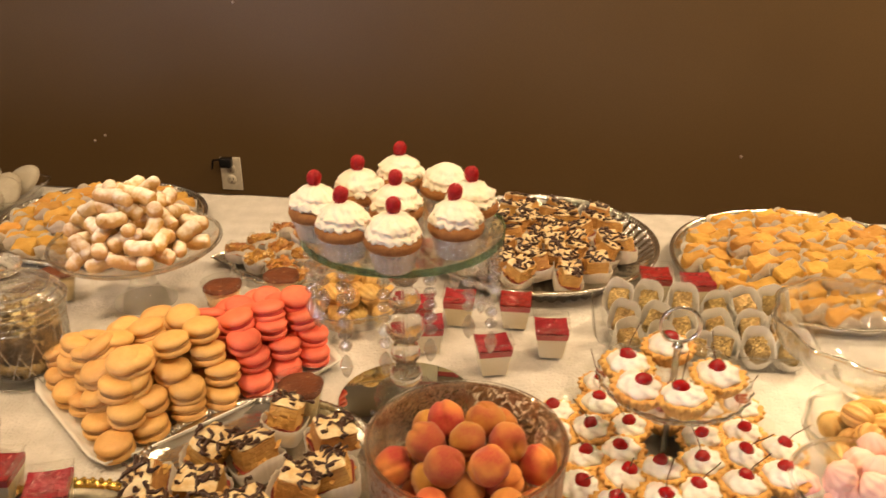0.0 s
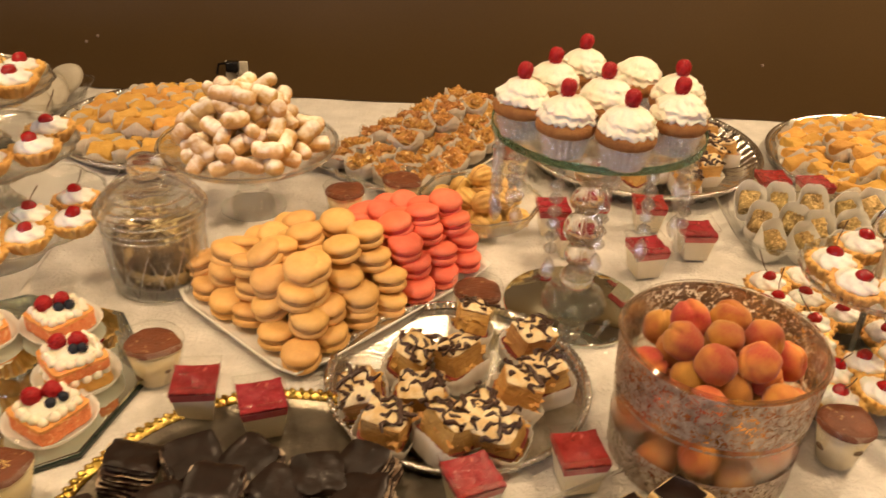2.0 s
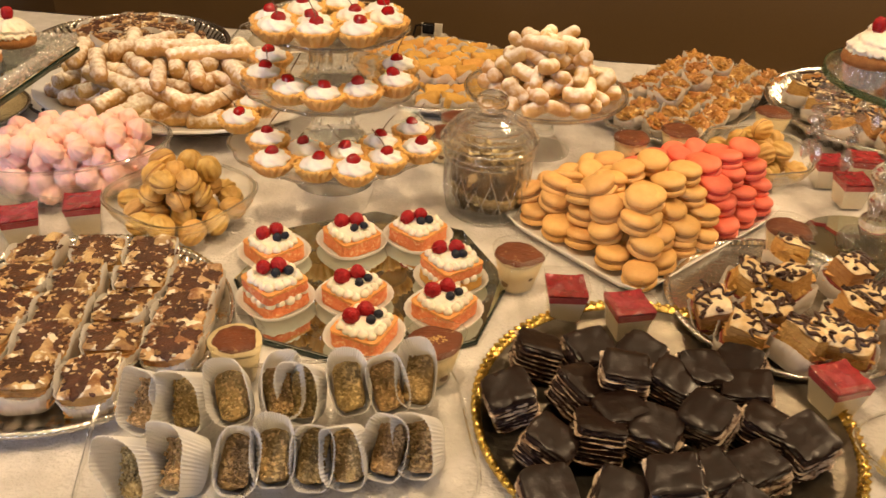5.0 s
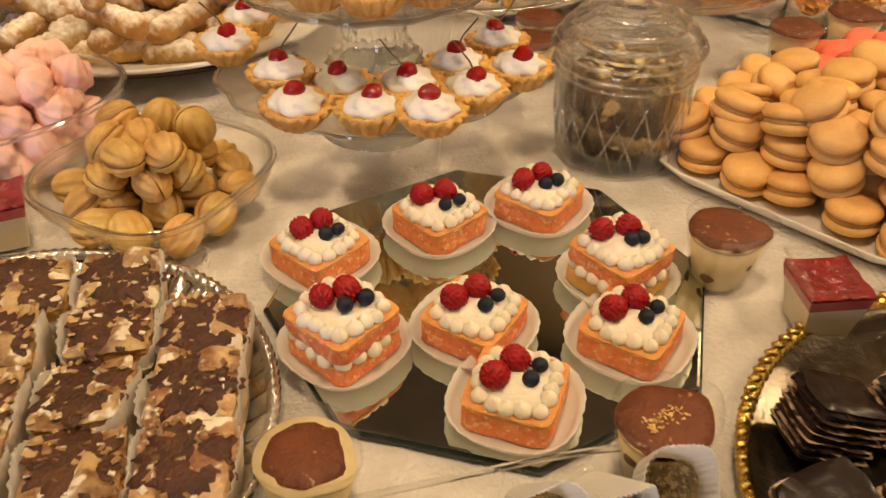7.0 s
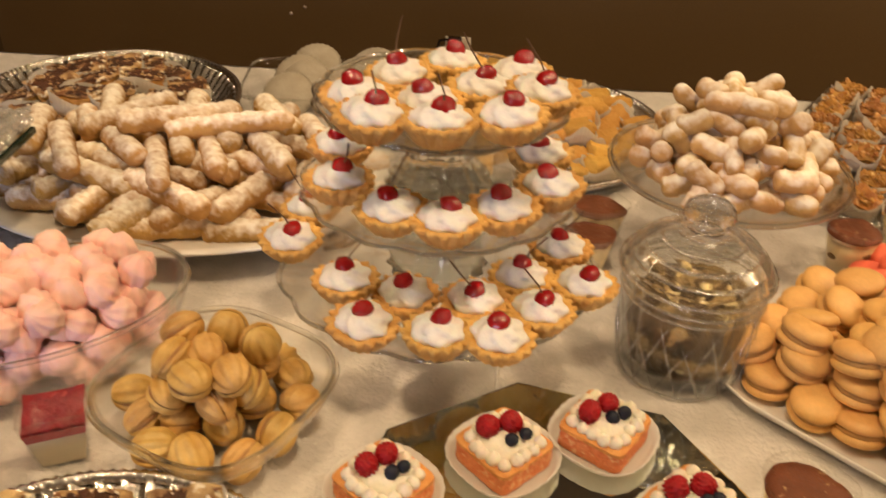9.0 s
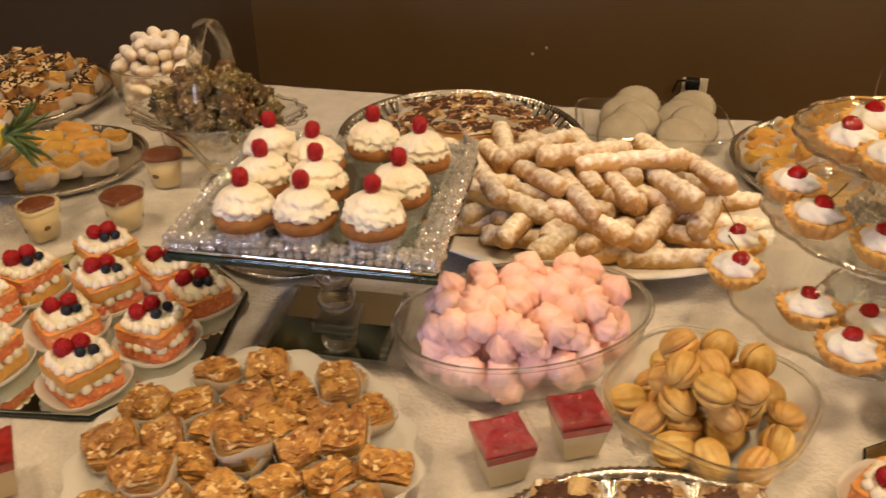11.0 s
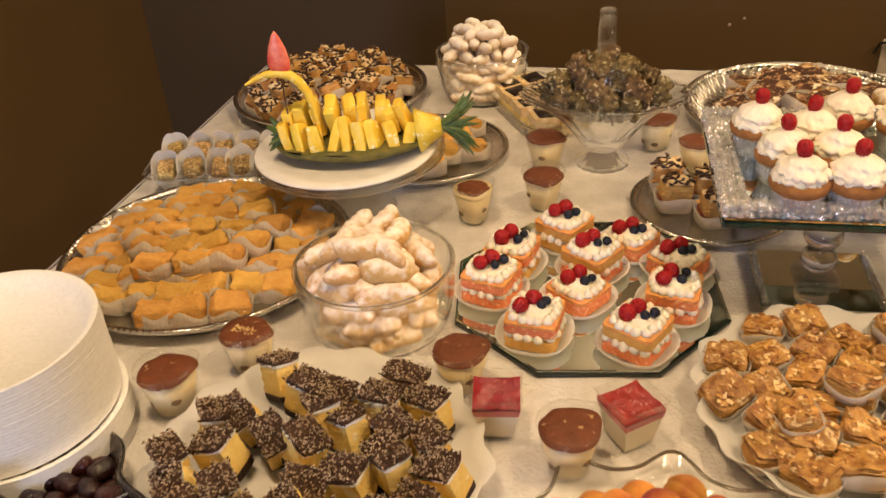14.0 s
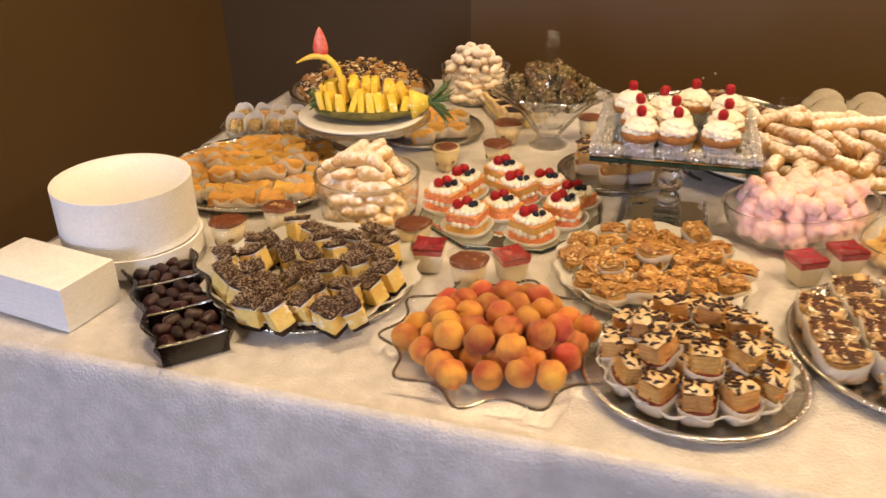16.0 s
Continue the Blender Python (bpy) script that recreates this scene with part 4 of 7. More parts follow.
def cocoa_cup(seed):
    ob = thing("tiramisu_cup", "clear cup of layered cream dessert dusted with cocoa", "dessert cup")
    part("cup", lathe([(0, 0), (0.019, 0), (0.03, 0.056), (0.029, 0.056), (0.018, 0.002), (0, 0.002)], 40, drop_mod), PLASTIC, ob, "clear plastic cup")
    part("cream", lathe([(0, 0.003), (0.0175, 0.003), (0.0255, 0.043), (0, 0.043)], 36, drop_mod), PANNAY, ob)
    k = (1.0, 0.98, 0.78, 0.97, 1.0)[seed % 5]
    uneven = lambda a, i: drop_mod(a, i) * (1 + (0.05 + (1 - k) * 0.6) * noise.noise(Vector((math.cos(a) * 2, math.sin(a) * 2, seed * 4))))
    part("cream_top", lathe([(0.0254, 0.0425), (0.0268, 0.0468), (0, 0.0475)], 36, drop_mod), PANNAY, ob)
    V, F = lathe([(0.0276 * k, 0.0462), (0.027 * k, 0.0482), (0.018 * k, 0.0496), (0.009 * k, 0.05), (0, 0.0502)], 36, uneven)
    part("cocoa_layer", ([(x, y, z + 0.0012 * noise.noise(Vector((x * 160, y * 160, seed)))) for x, y, z in V], F), COCOA, ob, "matt reddish cocoa dusting")
    if seed == 3:
        scraps("gold_crumb", flakes(70, 0.026, 0.011, 0.0488, (0.0022, 0.0012, 0.0006), 0.0022, 40), GOLDLEAF, ob, "pale gold crumbs")
    part("cup_rim", tube([(0.0296 * drop_mod(2 * math.pi * j / 40, 0) * math.cos(2 * math.pi * j / 40), 0.0296 * drop_mod(2 * math.pi * j / 40, 0) * math.sin(2 * math.pi * j / 40), 0.056) for j in range(41)], 0.0009, 6, False), PLASTIC, ob)
    for k in range(4):
        a = k * 1.7 + seed
        z = 0.014 + 0.008 * (k % 3)
        r = 0.0175 + (z - 0.003) * 0.2 - 0.001
        part("biscuit", blob(0.006, 0.003, 0.004, 2, 0.2, 3, seed + k), BISCUIT, ob, m=pose(r * math.cos(a), r * math.sin(a), z, 0, 0, math.degrees(a) + 90))
    return ob


def walnut_half(n=28, m=12):
    """Half a ribbed nut: ribs run from tip to tip along y, the seam lies in x = 0."""
    V, F = [], []
    for j in range(m + 1):
        t = math.pi * j / m
        for i in range(n + 1):
            f = math.pi * (i / n - 0.5)
            r = 0.0168 * math.sin(t) ** 0.85 * (1 + 0.085 * math.cos(f * 10) * math.sin(t))
            V.append((r * math.cos(f) * 0.86 + 0.0006, -0.0195 * math.cos(t), r * math.sin(f)))
    for j in range(m):
        F += [(j * (n + 1) + i, j * (n + 1) + i + 1, (j + 1) * (n + 1) + i + 1, (j + 1) * (n + 1) + i) for i in range(n)]
    return V, F


def walnut_cookie(seed):
    ob = thing("walnut_cookie", "golden walnut-shaped cookie with caramel filling", "cookie")
    V, F = walnut_half()
    part("shell", (V, F), WALNUT, ob)
    part("shell", ([(-x, y, z) for x, y, z in V], [f[::-1] for f in F]), WALNUT, ob)
    part("filling", ([(z, x * 1.12, y) for x, y, z in lathe([(0, -0.0016), (0.0166, -0.0012), (0.0166, 0.0012), (0, 0.0016)], 24)[0]], lathe([(0, -0.0016), (0.0166, -0.0012), (0.0166, 0.0012), (0, 0.0016)], 24)[1]), CARAMEL, ob)
    return ob


def finger(name, label, length, r, material, bend=0.0, seed=0, step=0.1, turns=3.0, blunt=5.0, lump=0.12):
    return tagged(part(name, rolled(length, r, bend, seed, step, turns, blunt, 34, 20, lump), material, smooth="sharp" if lump < 0.1 else True), label, "cookie")


def meringue(seed):
    prof = [(0, 0)] + [(0.0168 * (0.72 + 0.28 * math.sin(f * 3.0)) * max(0.05, 1 - f ** 3.2) ** 0.5 * (1 + 0.05 * math.sin(f * 15)), 0.001 + 0.029 * f) for f in [k / 10 for k in range(10)]] + [(0, 0.0318)]
    ob = part("pink_meringue", lathe(prof, 40, lambda a, i: 1 + 0.085 * math.cos(a * 9 + i * 0.5 + seed) + 0.05 * math.sin(2 * a + seed)), PINKM)
    return tagged(ob, "small piped pale pink meringue kiss", "meringue")


def fluted_cup(lx, ly, h, flare=1.35, seg=64, flutes=26, wing=0.0):
    V, F = lathe([(0, 0.0), (1, 0.0), ((1 + flare) / 2, h * 0.5), (flare, h), (flare - 0.03, h), (1.06, h * 0.45), (0.97, 0.0012), (0, 0.0012)], seg)
    W = []
    for vx, vy, vz in V:
        a, r = math.atan2(vy, vx), math.hypot(vx, vy)
        c, s = math.cos(a), math.sin(a)
        k = (abs(c) ** 4 + abs(s) ** 4) ** (-0.25) * r * (1 + 0.035 * math.sin(a * flutes) * min(1, vz / h * 1.5))
        W.append((k * c * lx / 2, k * s * ly / 2, vz * (1 + wing * (c * c - 0.5)) + (0.004 * math.sin(2 * a + lx * 90) if vz > h * 0.9 else 0)))
    return W, F


def boat_cup(lx, ly, h, flare, seed, seg=112):
    """A deep oval paper cup with pleated sides whose rim sags and pulls up unevenly."""
    V, F = [], []
    rows = ((0.0, 0.0), (0.9, 0.0), (1.0, 0.0015), (1.0 + 0.45 * (flare - 1), h * 0.5), (flare, h), (flare - 0.025, h), (0.97 + 0.45 * (flare - 1), h * 0.5), (0.965, 0.003), (0.87, 0.0012), (0.0, 0.0012))
    for r, z in rows:
        for k in range(seg):
            a = 2 * math.pi * k / seg
            c, q = math.cos(a), math.sin(a)
            e = (abs(c) ** 3 + abs(q) ** 3) ** (-1 / 3) * (r + (min(r, 1.0) - r) * 0.45 * q * q) * (1 + (0.04 * (k % 2) - 0.02) * min(1.0, z / h * 2))
            sag = 1 + 0.3 * noise.noise(Vector((c * 1.3, q * 1.3, seed * 5.0))) + 0.06 * c * c + 0.36 * q
            V.append((e * c * lx / 2, e * q * ly / 2, z * sag))
    for j in range(len(rows) - 1):
        F += [(j * seg + k, j * seg + (k + 1) % seg, (j + 1) * seg + (k + 1) % seg, (j + 1) * seg + k) for k in range(seg)]
    return V, F


def orange_cookie(seed):
    ob = thing("orange_cookie", "golden orange shortbread piece in a wavy white paper cup", "cookie")
    V, F = rbox(0.049 - 0.004 * (seed % 3), 0.037 + 0.003 * (seed % 2), 0.025, 0.0095, 3, 0.003, 2, seed + 3, 0.003)
    slant = 0.12 * math.sin(seed * 2.1)
    part("cookie", ([(x + slant * y, y, z * (1 + 4 * slant * x)) for x, y, z in V], F), ORANGEC, ob)
    V, F = fluted_cup(0.051, 0.041, 0.02, 1.1, 96, 34)
    part("paper_cup", ([(x, y, z * (1 + 0.3 * math.sin(3 * math.atan2(y, x) + seed))) for x, y, z in V], F), WAX, ob, "white pleated paper cup")
    return ob


def frosted_square(seed, kind):
    """Small cut cakes: body layers, topping and a paper cup."""
    random.seed(seed * 31 + len(kind))
    if kind == "nut":
        ob = thing("nut_square", "golden flaky pastry square with flaked nuts in paper", "pastry")
        lx, ly = 0.043 + R(-0.005, 0.006), 0.035 + R(-0.004, 0.004)
        part("base", strata(lx, ly, 0.002, 0.019, 6, 0.0016, seed, 0.002, 8, 14, 0.002), PASTRY, ob, smooth="sharp")
        part("topping", strata(lx + 0.001, ly + 0.001, 0.0185, 0.0255, 3, 0.0022, seed + 3, 0.005, 10, 12, 0.003), NUTPALE, ob, "glazed golden caramel top", smooth="sharp")
        scraps("nut_topping", flakes(26, lx - 0.004, ly - 0.004, 0.0245, (0.009, 0.006, 0.0018), 0.0035, 24), NUTPALE, ob)
        scraps("pale_flake", flakes(8, lx - 0.003, ly - 0.003, 0.0252, (0.008, 0.0045, 0.0013), 0.0025, 20), NUTCREAM, ob)
        part("paper_cup", fluted_cup(0.046, 0.041, 0.016, 1.2), WAX, ob, "white pleated paper cup")
    elif kind == "brittle":
        ob = thing("brittle_square", "glazed caramel nut brittle square in a paper cup", "pastry")
        part("base", strata(0.038, 0.037, 0.002, 0.014, 4, 0.002, seed, 0.002), PASTRY, ob, smooth="sharp")
        part("topping", strata(0.041, 0.04, 0.0135, 0.022, 2, 0.004, seed + 9, 0.009, 8, 12, 0.005), NUTTY, ob, smooth=False)
        scraps("nut_topping", flakes(44, 0.04, 0.039, 0.021, (0.009, 0.005, 0.002), 0.007, 45), NUTTY, ob)
        V, F = fluted_cup(0.047, 0.046, 0.023, 1.1)
        part("paper_cup", ([(x, y, z * (1 + 0.25 * math.sin(3 * math.atan2(y, x) + seed))) for x, y, z in V], F), WAX, ob, "white pleated paper cup")
    elif kind == "cocoa":
        ob = thing("cocoa_cake_square", "cream layer cake square dusted with cocoa in paper", "cake")
        for k in range(2):
            part("sponge_layer", strata(0.052, 0.056, 0.002 + 0.017 * k, 0.014 + 0.017 * k, 4, 0.0022, seed + k, 0.001, 8, 14, 0.002), PASTRY, ob, smooth="sharp")
        part("cream_layer", strata(0.0525, 0.0565, 0.013, 0.0195, 2, 0.0022, seed + 5, 0.001, 8, 14, 0.002), CREAM, ob, smooth="sharp")
        part("cream_top", strata(0.0535, 0.0575, 0.0305, 0.0355, 2, 0.0032, seed + 6, 0.003, 10, 14, 0.003), CRUMBTOP, ob, "crumbly caramel and cream top", smooth="sharp")
        for q in range(2):
            V, F = lathe([(1.0, 0.0352), (0.97, 0.0368), (0.7, 0.0378), (0.35, 0.038), (0, 0.0379)], 56, lambda a, i: 1 + (0.34 * noise.noise(Vector((math.cos(a) * 1.6, math.sin(a) * 1.6, seed * 4 + q * 9))) + 0.45 * noise.noise(Vector((math.cos(a) * 6, math.sin(a) * 6, seed + q)))) * (i < 3))
            part("cocoa_dusting", ([(x * (0.028, 0.021)[q] + (0.0, -0.004)[q], y * (0.026, 0.018)[q] + (-0.003, 0.011)[q], z + 0.0012 * noise.noise(Vector((x * 4, y * 4, seed)))) for x, y, z in V], F), BROWNTOP, ob, "uneven brown cocoa dusting")
        scraps("nut_crumb", flakes(30, 0.053, 0.057, 0.0362, (0.0055, 0.0035, 0.0014), 0.002, 40), CRUMBTOP, ob)
        V, F = fluted_cup(0.056, 0.06, 0.03, 1.16, 96, 36, 0.6)
        part("paper_cup", ([(x, y, z * (1 + 0.2 * math.sin(2 * math.atan2(y, x) + seed))) for x, y, z in V], F), WAX, ob, "white pleated paper cup")
    elif kind == "dark":
        ob = thing("chocolate_layer_cake", "dark chocolate layer cake square with cream layers", "cake")
        lx, ly, sq = 0.0465 + R(-0.004, 0.003), 0.0415 + R(-0.003, 0.004), (16, 20, 7, 12)[seed % 4]
        part("cake", strata(lx, ly, 0.001, 0.044, 16, 0.0026, seed, 0.0005, 16, sq, 0.0012), CHOCCAKE, ob, smooth="sharp")
        for k in range(6):
            part("cream_layer", strata(lx + 0.0018, ly + 0.0018, 0.0052 + 0.0062 * k, 0.0073 + 0.0062 * k, 1, 0.0034, seed * 3 + k, 0, 16, sq, 0.0013), CHOCREAM, ob, "thin beige cream layer", smooth="sharp")
        part("glaze", strata(lx + 0.0005, ly + 0.0005, 0.042, 0.049, 4, 0.0024, seed + 4, 0.0007, 16, sq, 0.0012), DARKCHOC, ob, "satin dark chocolate glaze", smooth="sharp")
        scraps("crumb_coating", rind(70, lx, ly, 0.004, 0.046, (0.0055, 0.004, 0.0022)), CHOCCAKE, ob)
    elif kind == "drizzle":
        ob = thing("drizzled_pastry", "flaky jam pastry square with icing and chocolate drizzle", "pastry")
        lx, ly = 0.041 + R(-0.004, 0.004), 0.034 + R(-0.003, 0.003)
        part("pastry_block", strata(lx, ly, 0.002, 0.042, 11, 0.0012, seed, 0.002, 10, 12, 0.0028), PASTRY, ob, smooth="sharp")
        part("jam", strata(lx + 0.0015, ly + 0.0015, 0.014, 0.019, 1, 0.0024, seed + 2, 0, 8, 14, 0.0015), JAM, ob, "dark red jam layer", smooth="sharp")
        part("icing", strata(lx * 0.86, ly * 0.84, 0.0412, 0.0462, 2, 0.0036, seed + 8, 0.002, 10, 16, 0.002), ICING, ob, "thick pale cream icing", smooth="sharp")
        for q in range(4):
            v = -0.012 + 0.008 * q + 0.002 * math.sin(seed * 2 + q * 5)
            zig = [(-lx * 0.49 + lx * 0.98 * f / 19, v + 0.0045 * math.sin(f * 0.62 + seed * 1.9 + 0.7 * q) + 0.0015 * math.sin(f * 1.9 + q), 0.0468 + 0.0006 * math.sin(f + q)) for f in range(20)]
            part("drizzle", tube(zig, lambda f: 0.0019 + 0.0009 * math.sin(f * 17 + seed + q), 6), DRIZ, ob, "dark chocolate drizzle", m=pose(0, 0, 0, 0, 0, (8, -6, 14, 58)[q]))
        scraps("flaky_edge", flakes(34, lx + 0.004, ly + 0.003, 0.012, (0.011, 0.005, 0.0007), 0.024, 25), PASTRY, ob)
        part("paper_cup", fluted_cup(0.049, 0.042, 0.022, 1.16), WAX, ob, "white pleated paper cup")
    elif kind == "coco":
        ob = thing("custard_cake_square", "custard sponge square topped with chocolate shavings", "cake")
        lx, ly = 0.042 + R(-0.004, 0.004), 0.028 + R(-0.002, 0.003)
        part("base", strata(lx, ly, 0.0, 0.007, 1, 0.001, seed, 0, 8, 14), CHOCCAKE, ob, smooth="sharp")
        part("sponge", strata(lx, ly, 0.0065, 0.037, 6, 0.0013, seed + 1, 0.001, 8, 14, 0.001), CUSTARD, ob, smooth="sharp")
        part("cream_layer", strata(lx + 0.001, ly + 0.001, 0.0362, 0.0388, 1, 0.0015, seed + 2, 0.001, 8, 14, 0.001), TARTCREAM, ob, smooth="sharp")
        part("topping", strata(lx - 0.001, ly - 0.001, 0.0385, 0.043, 3, 0.0025, seed + 3, 0.002, 8, 14, 0.001), COCO, ob, smooth="sharp")
        scraps("shaving_topping", flakes(240, lx + 0.004, ly + 0.004, 0.0395, (0.0042, 0.0014, 0.0012), 0.0065, 50), COCO, ob)
        scraps("coconut_topping", flakes(210, lx + 0.004, ly + 0.004, 0.0415, (0.0026, 0.0009, 0.0008), 0.006, 55), PALEFLAKE, ob)
    elif kind == "cream":
        ob = thing("cream_square", "pale cream cake square with a dark chocolate tile", "cake")
        part("sponge", strata(0.05, 0.045, 0.0, 0.02, 5, 0.0014, seed, 0, 8, 14), CUSTARD, ob, smooth="sharp")
        part("cream", strata(0.05, 0.045, 0.0195, 0.037, 4, 0.0012, seed + 1, 0.0008, 8, 14), ICING, ob, smooth="sharp")
        part("chocolate_tile", rbox(0.038, 0.034, 0.0028, 0.0006, 1, 0.0006, 1, seed, 0.0372), DARKCHOC, ob, "thin dark chocolate tile", m=pose(0.003 * math.sin(seed), 0.003, 0, 0, 0, 4 * math.sin(seed * 2)))
    elif kind in ("sesame", "sesame_low"):
        ob = thing("crumbed_roll", "crumb-coated nut roll lying in a white pleated paper cup", "pastry")
        low = kind == "sesame_low"
        wide, long, tall = (0.027, 0.034, 0.033) if low else (0.027, 0.049, 0.03)
        part("cake", rbox(wide, long, tall, 0.007 if low else 0.009, 3, 0.002, 2, seed, 0.003), SESAME, ob, "brown nut crumb coating")
        scraps("crumb_coating", flakes(60 if low else 130, wide - 0.004, long - 0.006, tall + 0.0015, (0.003, 0.0026, 0.0016), 0.0025, 50), SESAME, ob)
        part("paper_cup", boat_cup(0.035, 0.041, 0.034, 1.36, seed) if low else boat_cup(0.034, 0.056, 0.05, 1.24, seed), CUPPAPER, ob, "deep white pleated paper cup", smooth=False)
    return ob


DOT_ME = mesh_of("cream_dot", lathe([(0, -0.003), (0.0056, -0.002), (0.0064, 0.001), (0.0052, 0.0044), (0.0024, 0.0068), (0.0007, 0.0084), (0, 0.0088)], 18, lambda a, i: 1 + 0.03 * math.sin(3 * a)), CREAM)


def diamond(half, n=40, power=9.0):
    """Outline of a square with rounded corners that stands on one corner."""
    out = []
    for k in range(n):
        a = 2 * math.pi * k / n
        c, q = math.cos(a), math.sin(a)
        e = half * (abs(c) ** power + abs(q) ** power) ** (-1 / power)
        out.append(((e * c - e * q) * 0.7071, (e * c + e * q) * 0.7071))
    return out


def cake_slab(half, z0, z1, seed):
    """A cut sponge layer with crumbly sides."""
    V, F, n = [], [], 64
    for j, (s, f) in enumerate(((0.97, 0.0), (1.0, 0.08), (1.01, 0.35), (0.995, 0.65), (1.0, 0.92), (0.97, 1.0), (0.6, 1.0), (0.25, 1.0))):
        for x, y in diamond(half * s, n):
            w = noise.noise(Vector((x * 130, y * 130, j * 1.7 + seed * 3)))
            g = 1 + 0.035 * w * (j < 6)
            V.append((x * g, y * g, z0 + (z1 - z0) * f + 0.0008 * w * (j > 4)))
    for j in range(7):
        F += [(j * n + k, j * n + (k + 1) % n, (j + 1) * n + (k + 1) % n, (j + 1) * n + k) for k in range(n)]
    return V, F + [tuple(range(n))[::-1], tuple(range(7 * n, 8 * n))]


def berry_cake(seed, tiers, top, low=None):
    ob = thing("berry_cake", "coral sponge cake with cream dots, raspberries and blueberries", "cake")
    V, F = lathe([(0, 0), (0.8, 0), (0.92, 0.004), (1.0, 0.011), (0.992, 0.012), (0.91, 0.0052), (0.79, 0.0012), (0, 0.0012)], 96)
    W = []
    for x, y, z in V:
        a, r = math.atan2(y, x) - math.pi / 4, math.hypot(x, y)
        e = 0.0455 * r * (abs(math.cos(a)) ** 2.5 + abs(math.sin(a)) ** 2.5) ** (-1 / 2.5) * (1 + 0.02 * abs(math.sin(a * 14)) * (r > 0.95))
        W.append((e * math.cos(a + math.pi / 4), e * math.sin(a + math.pi / 4), z))
    part("doily", (W, F), DOILYCARD, ob, "white scalloped paper doily")
    z, half = 0.0014, 0.0308
    for t in range(tiers):
        h = 0.0225 if tiers == 1 else 0.0155
        part("sponge", cake_slab(half, z, z + h, seed + t), low if low and t < tiers - 1 else top, ob, smooth="sharp")
        last = t == tiers - 1
        if last:
            part("crust", cake_slab(half * 1.006, z + h - 0.0035, z + h + 0.0004, seed + 5), CRUSTTOP, ob, "golden baked top of the sponge", smooth="sharp")
        z += h
        part("cream", prism(diamond(half * (0.66 if last else 0.86), 24), 0, 0.005), CREAM, ob, m=pose(0, 0, z - 0.0004))
        ring = diamond(half * (0.78 if last else 0.93), 16, 4.0)
        for k, p in enumerate(ring):
            part("cream_dot", DOT_ME, CREAM, ob, m=pose(p[0] + R(-0.0013, 0.0013), p[1] + R(-0.0013, 0.0013), z + 0.0018, R(-14, 14), R(-14, 14), k * 40) @ Matrix.Scale(R(0.86, 1.06), 4))
        z += 0.0058
    if tiers == 1 or seed % 2:
        part("cream", lathe([(0.015, 0), (0.011, 0.003), (0, 0.004)], 24, lambda a, i: 1 + 0.12 * math.sin(5 * a + seed)), CREAM, ob, m=pose(0, 0, z - 0.0012))
    for k, (x, y) in enumerate(((-0.014, 0.003), (0.003, 0.011))):
        part("raspberry", RASP_ME, RASP, ob, m=pose(x + R(-0.002, 0.002), y + R(-0.002, 0.002), z + 0.0065, R(-75, 75), R(-50, 50), R(0, 360)) @ Matrix.Scale(R(0.86, 1.0), 4))
    for x, y in ((0.005, -0.007), (0.016, 0.0)):
        part("blueberry", BLUE_ME, BLUEB, ob, m=pose(x + R(-0.002, 0.002), y + R(-0.002, 0.002), z + 0.0045, R(-40, 40), R(-40, 40), 0) @ Matrix.Scale(R(0.82, 0.96), 4))
    return ob


def peach(seed):
    def crease(c):
        a = math.atan2(c.y, c.x)
        return (1 - 0.13 * math.exp(-(a / 0.14) ** 2)) * (1 - 0.12 * max(0, abs(c.z) - 0.86) / 0.14)
    ob = part("apricot", blob(0.0208, 0.0198, 0.0203, 4, 0.1, 1.4, seed, crease), PEACH)
    return tagged(ob, "ripe orange apricot with a red blush", "apricot")


CUPCAKES = [cupcake(k) for k in range(3)]
BARE = cupcake(5, False)
TARTS = [tart(k) for k in range(6)]
TAN = macaron(MAC_T, MAC_TF, "tan caramel macaron stacked on a white plate")
CORAL = macaron(MAC_C, MAC_CF, "coral red macaron stacked on a white plate")
JELLIES = jelly_cup()
COCOAS = [cocoa_cup(k) for k in (1, 0, 3, 2, 4, 0, 1)]
WALNUTS = [walnut_cookie(k) for k in range(2)]
PEACHES = [peach(k) for k in range(6)]
MERINGUES = [meringue(k) for k in range(3)]
ORANGES = [orange_cookie(k) for k in range(4)]
BERRY1 = [berry_cake(k, 1, PINKSPONGE) for k in (1, 2, 3)]
BERRY2 = {"coral": [berry_cake(4, 2, PINKSPONGE), berry_cake(7, 2, PINKSPONGE)], "mixed": [berry_cake(5, 2, PINKSPONGE, YELLOWSPONGE), berry_cake(6, 2, PINKSPONGE, YELLOWSPONGE)],
          "yellow": [berry_cake(8, 2, YELLOWSPONGE, YELLOWSPONGE), berry_cake(9, 2, YELLOWSPONGE, PINKSPONGE)]}
SQ = {k: [frosted_square(s, k) for s in range(4)] for k in ("nut", "brittle", "cocoa", "dark", "drizzle", "coco", "cream", "sesame", "sesame_low")}

# ---- round mirror stand with cupcakes ----


def bead_string(parent, x, y, z, n, seed):
    s = part("crystal_strand", tube([(0, 0, 0), (0, 0, -0.016 * n)], 0.0004, 4), SILVER, parent, m=pose(x, y, z))
    for k in range(n):
        part("bead", BEAD_ME, GLINT, s, m=pose(0, 0, -0.009 - 0.016 * k, 0, 0, 31 * k + seed * 17))
    part("drop", DROP_ME, GLINT, s, m=pose(0, 0, -0.016 * n - 0.004, 0, 0, seed * 40))


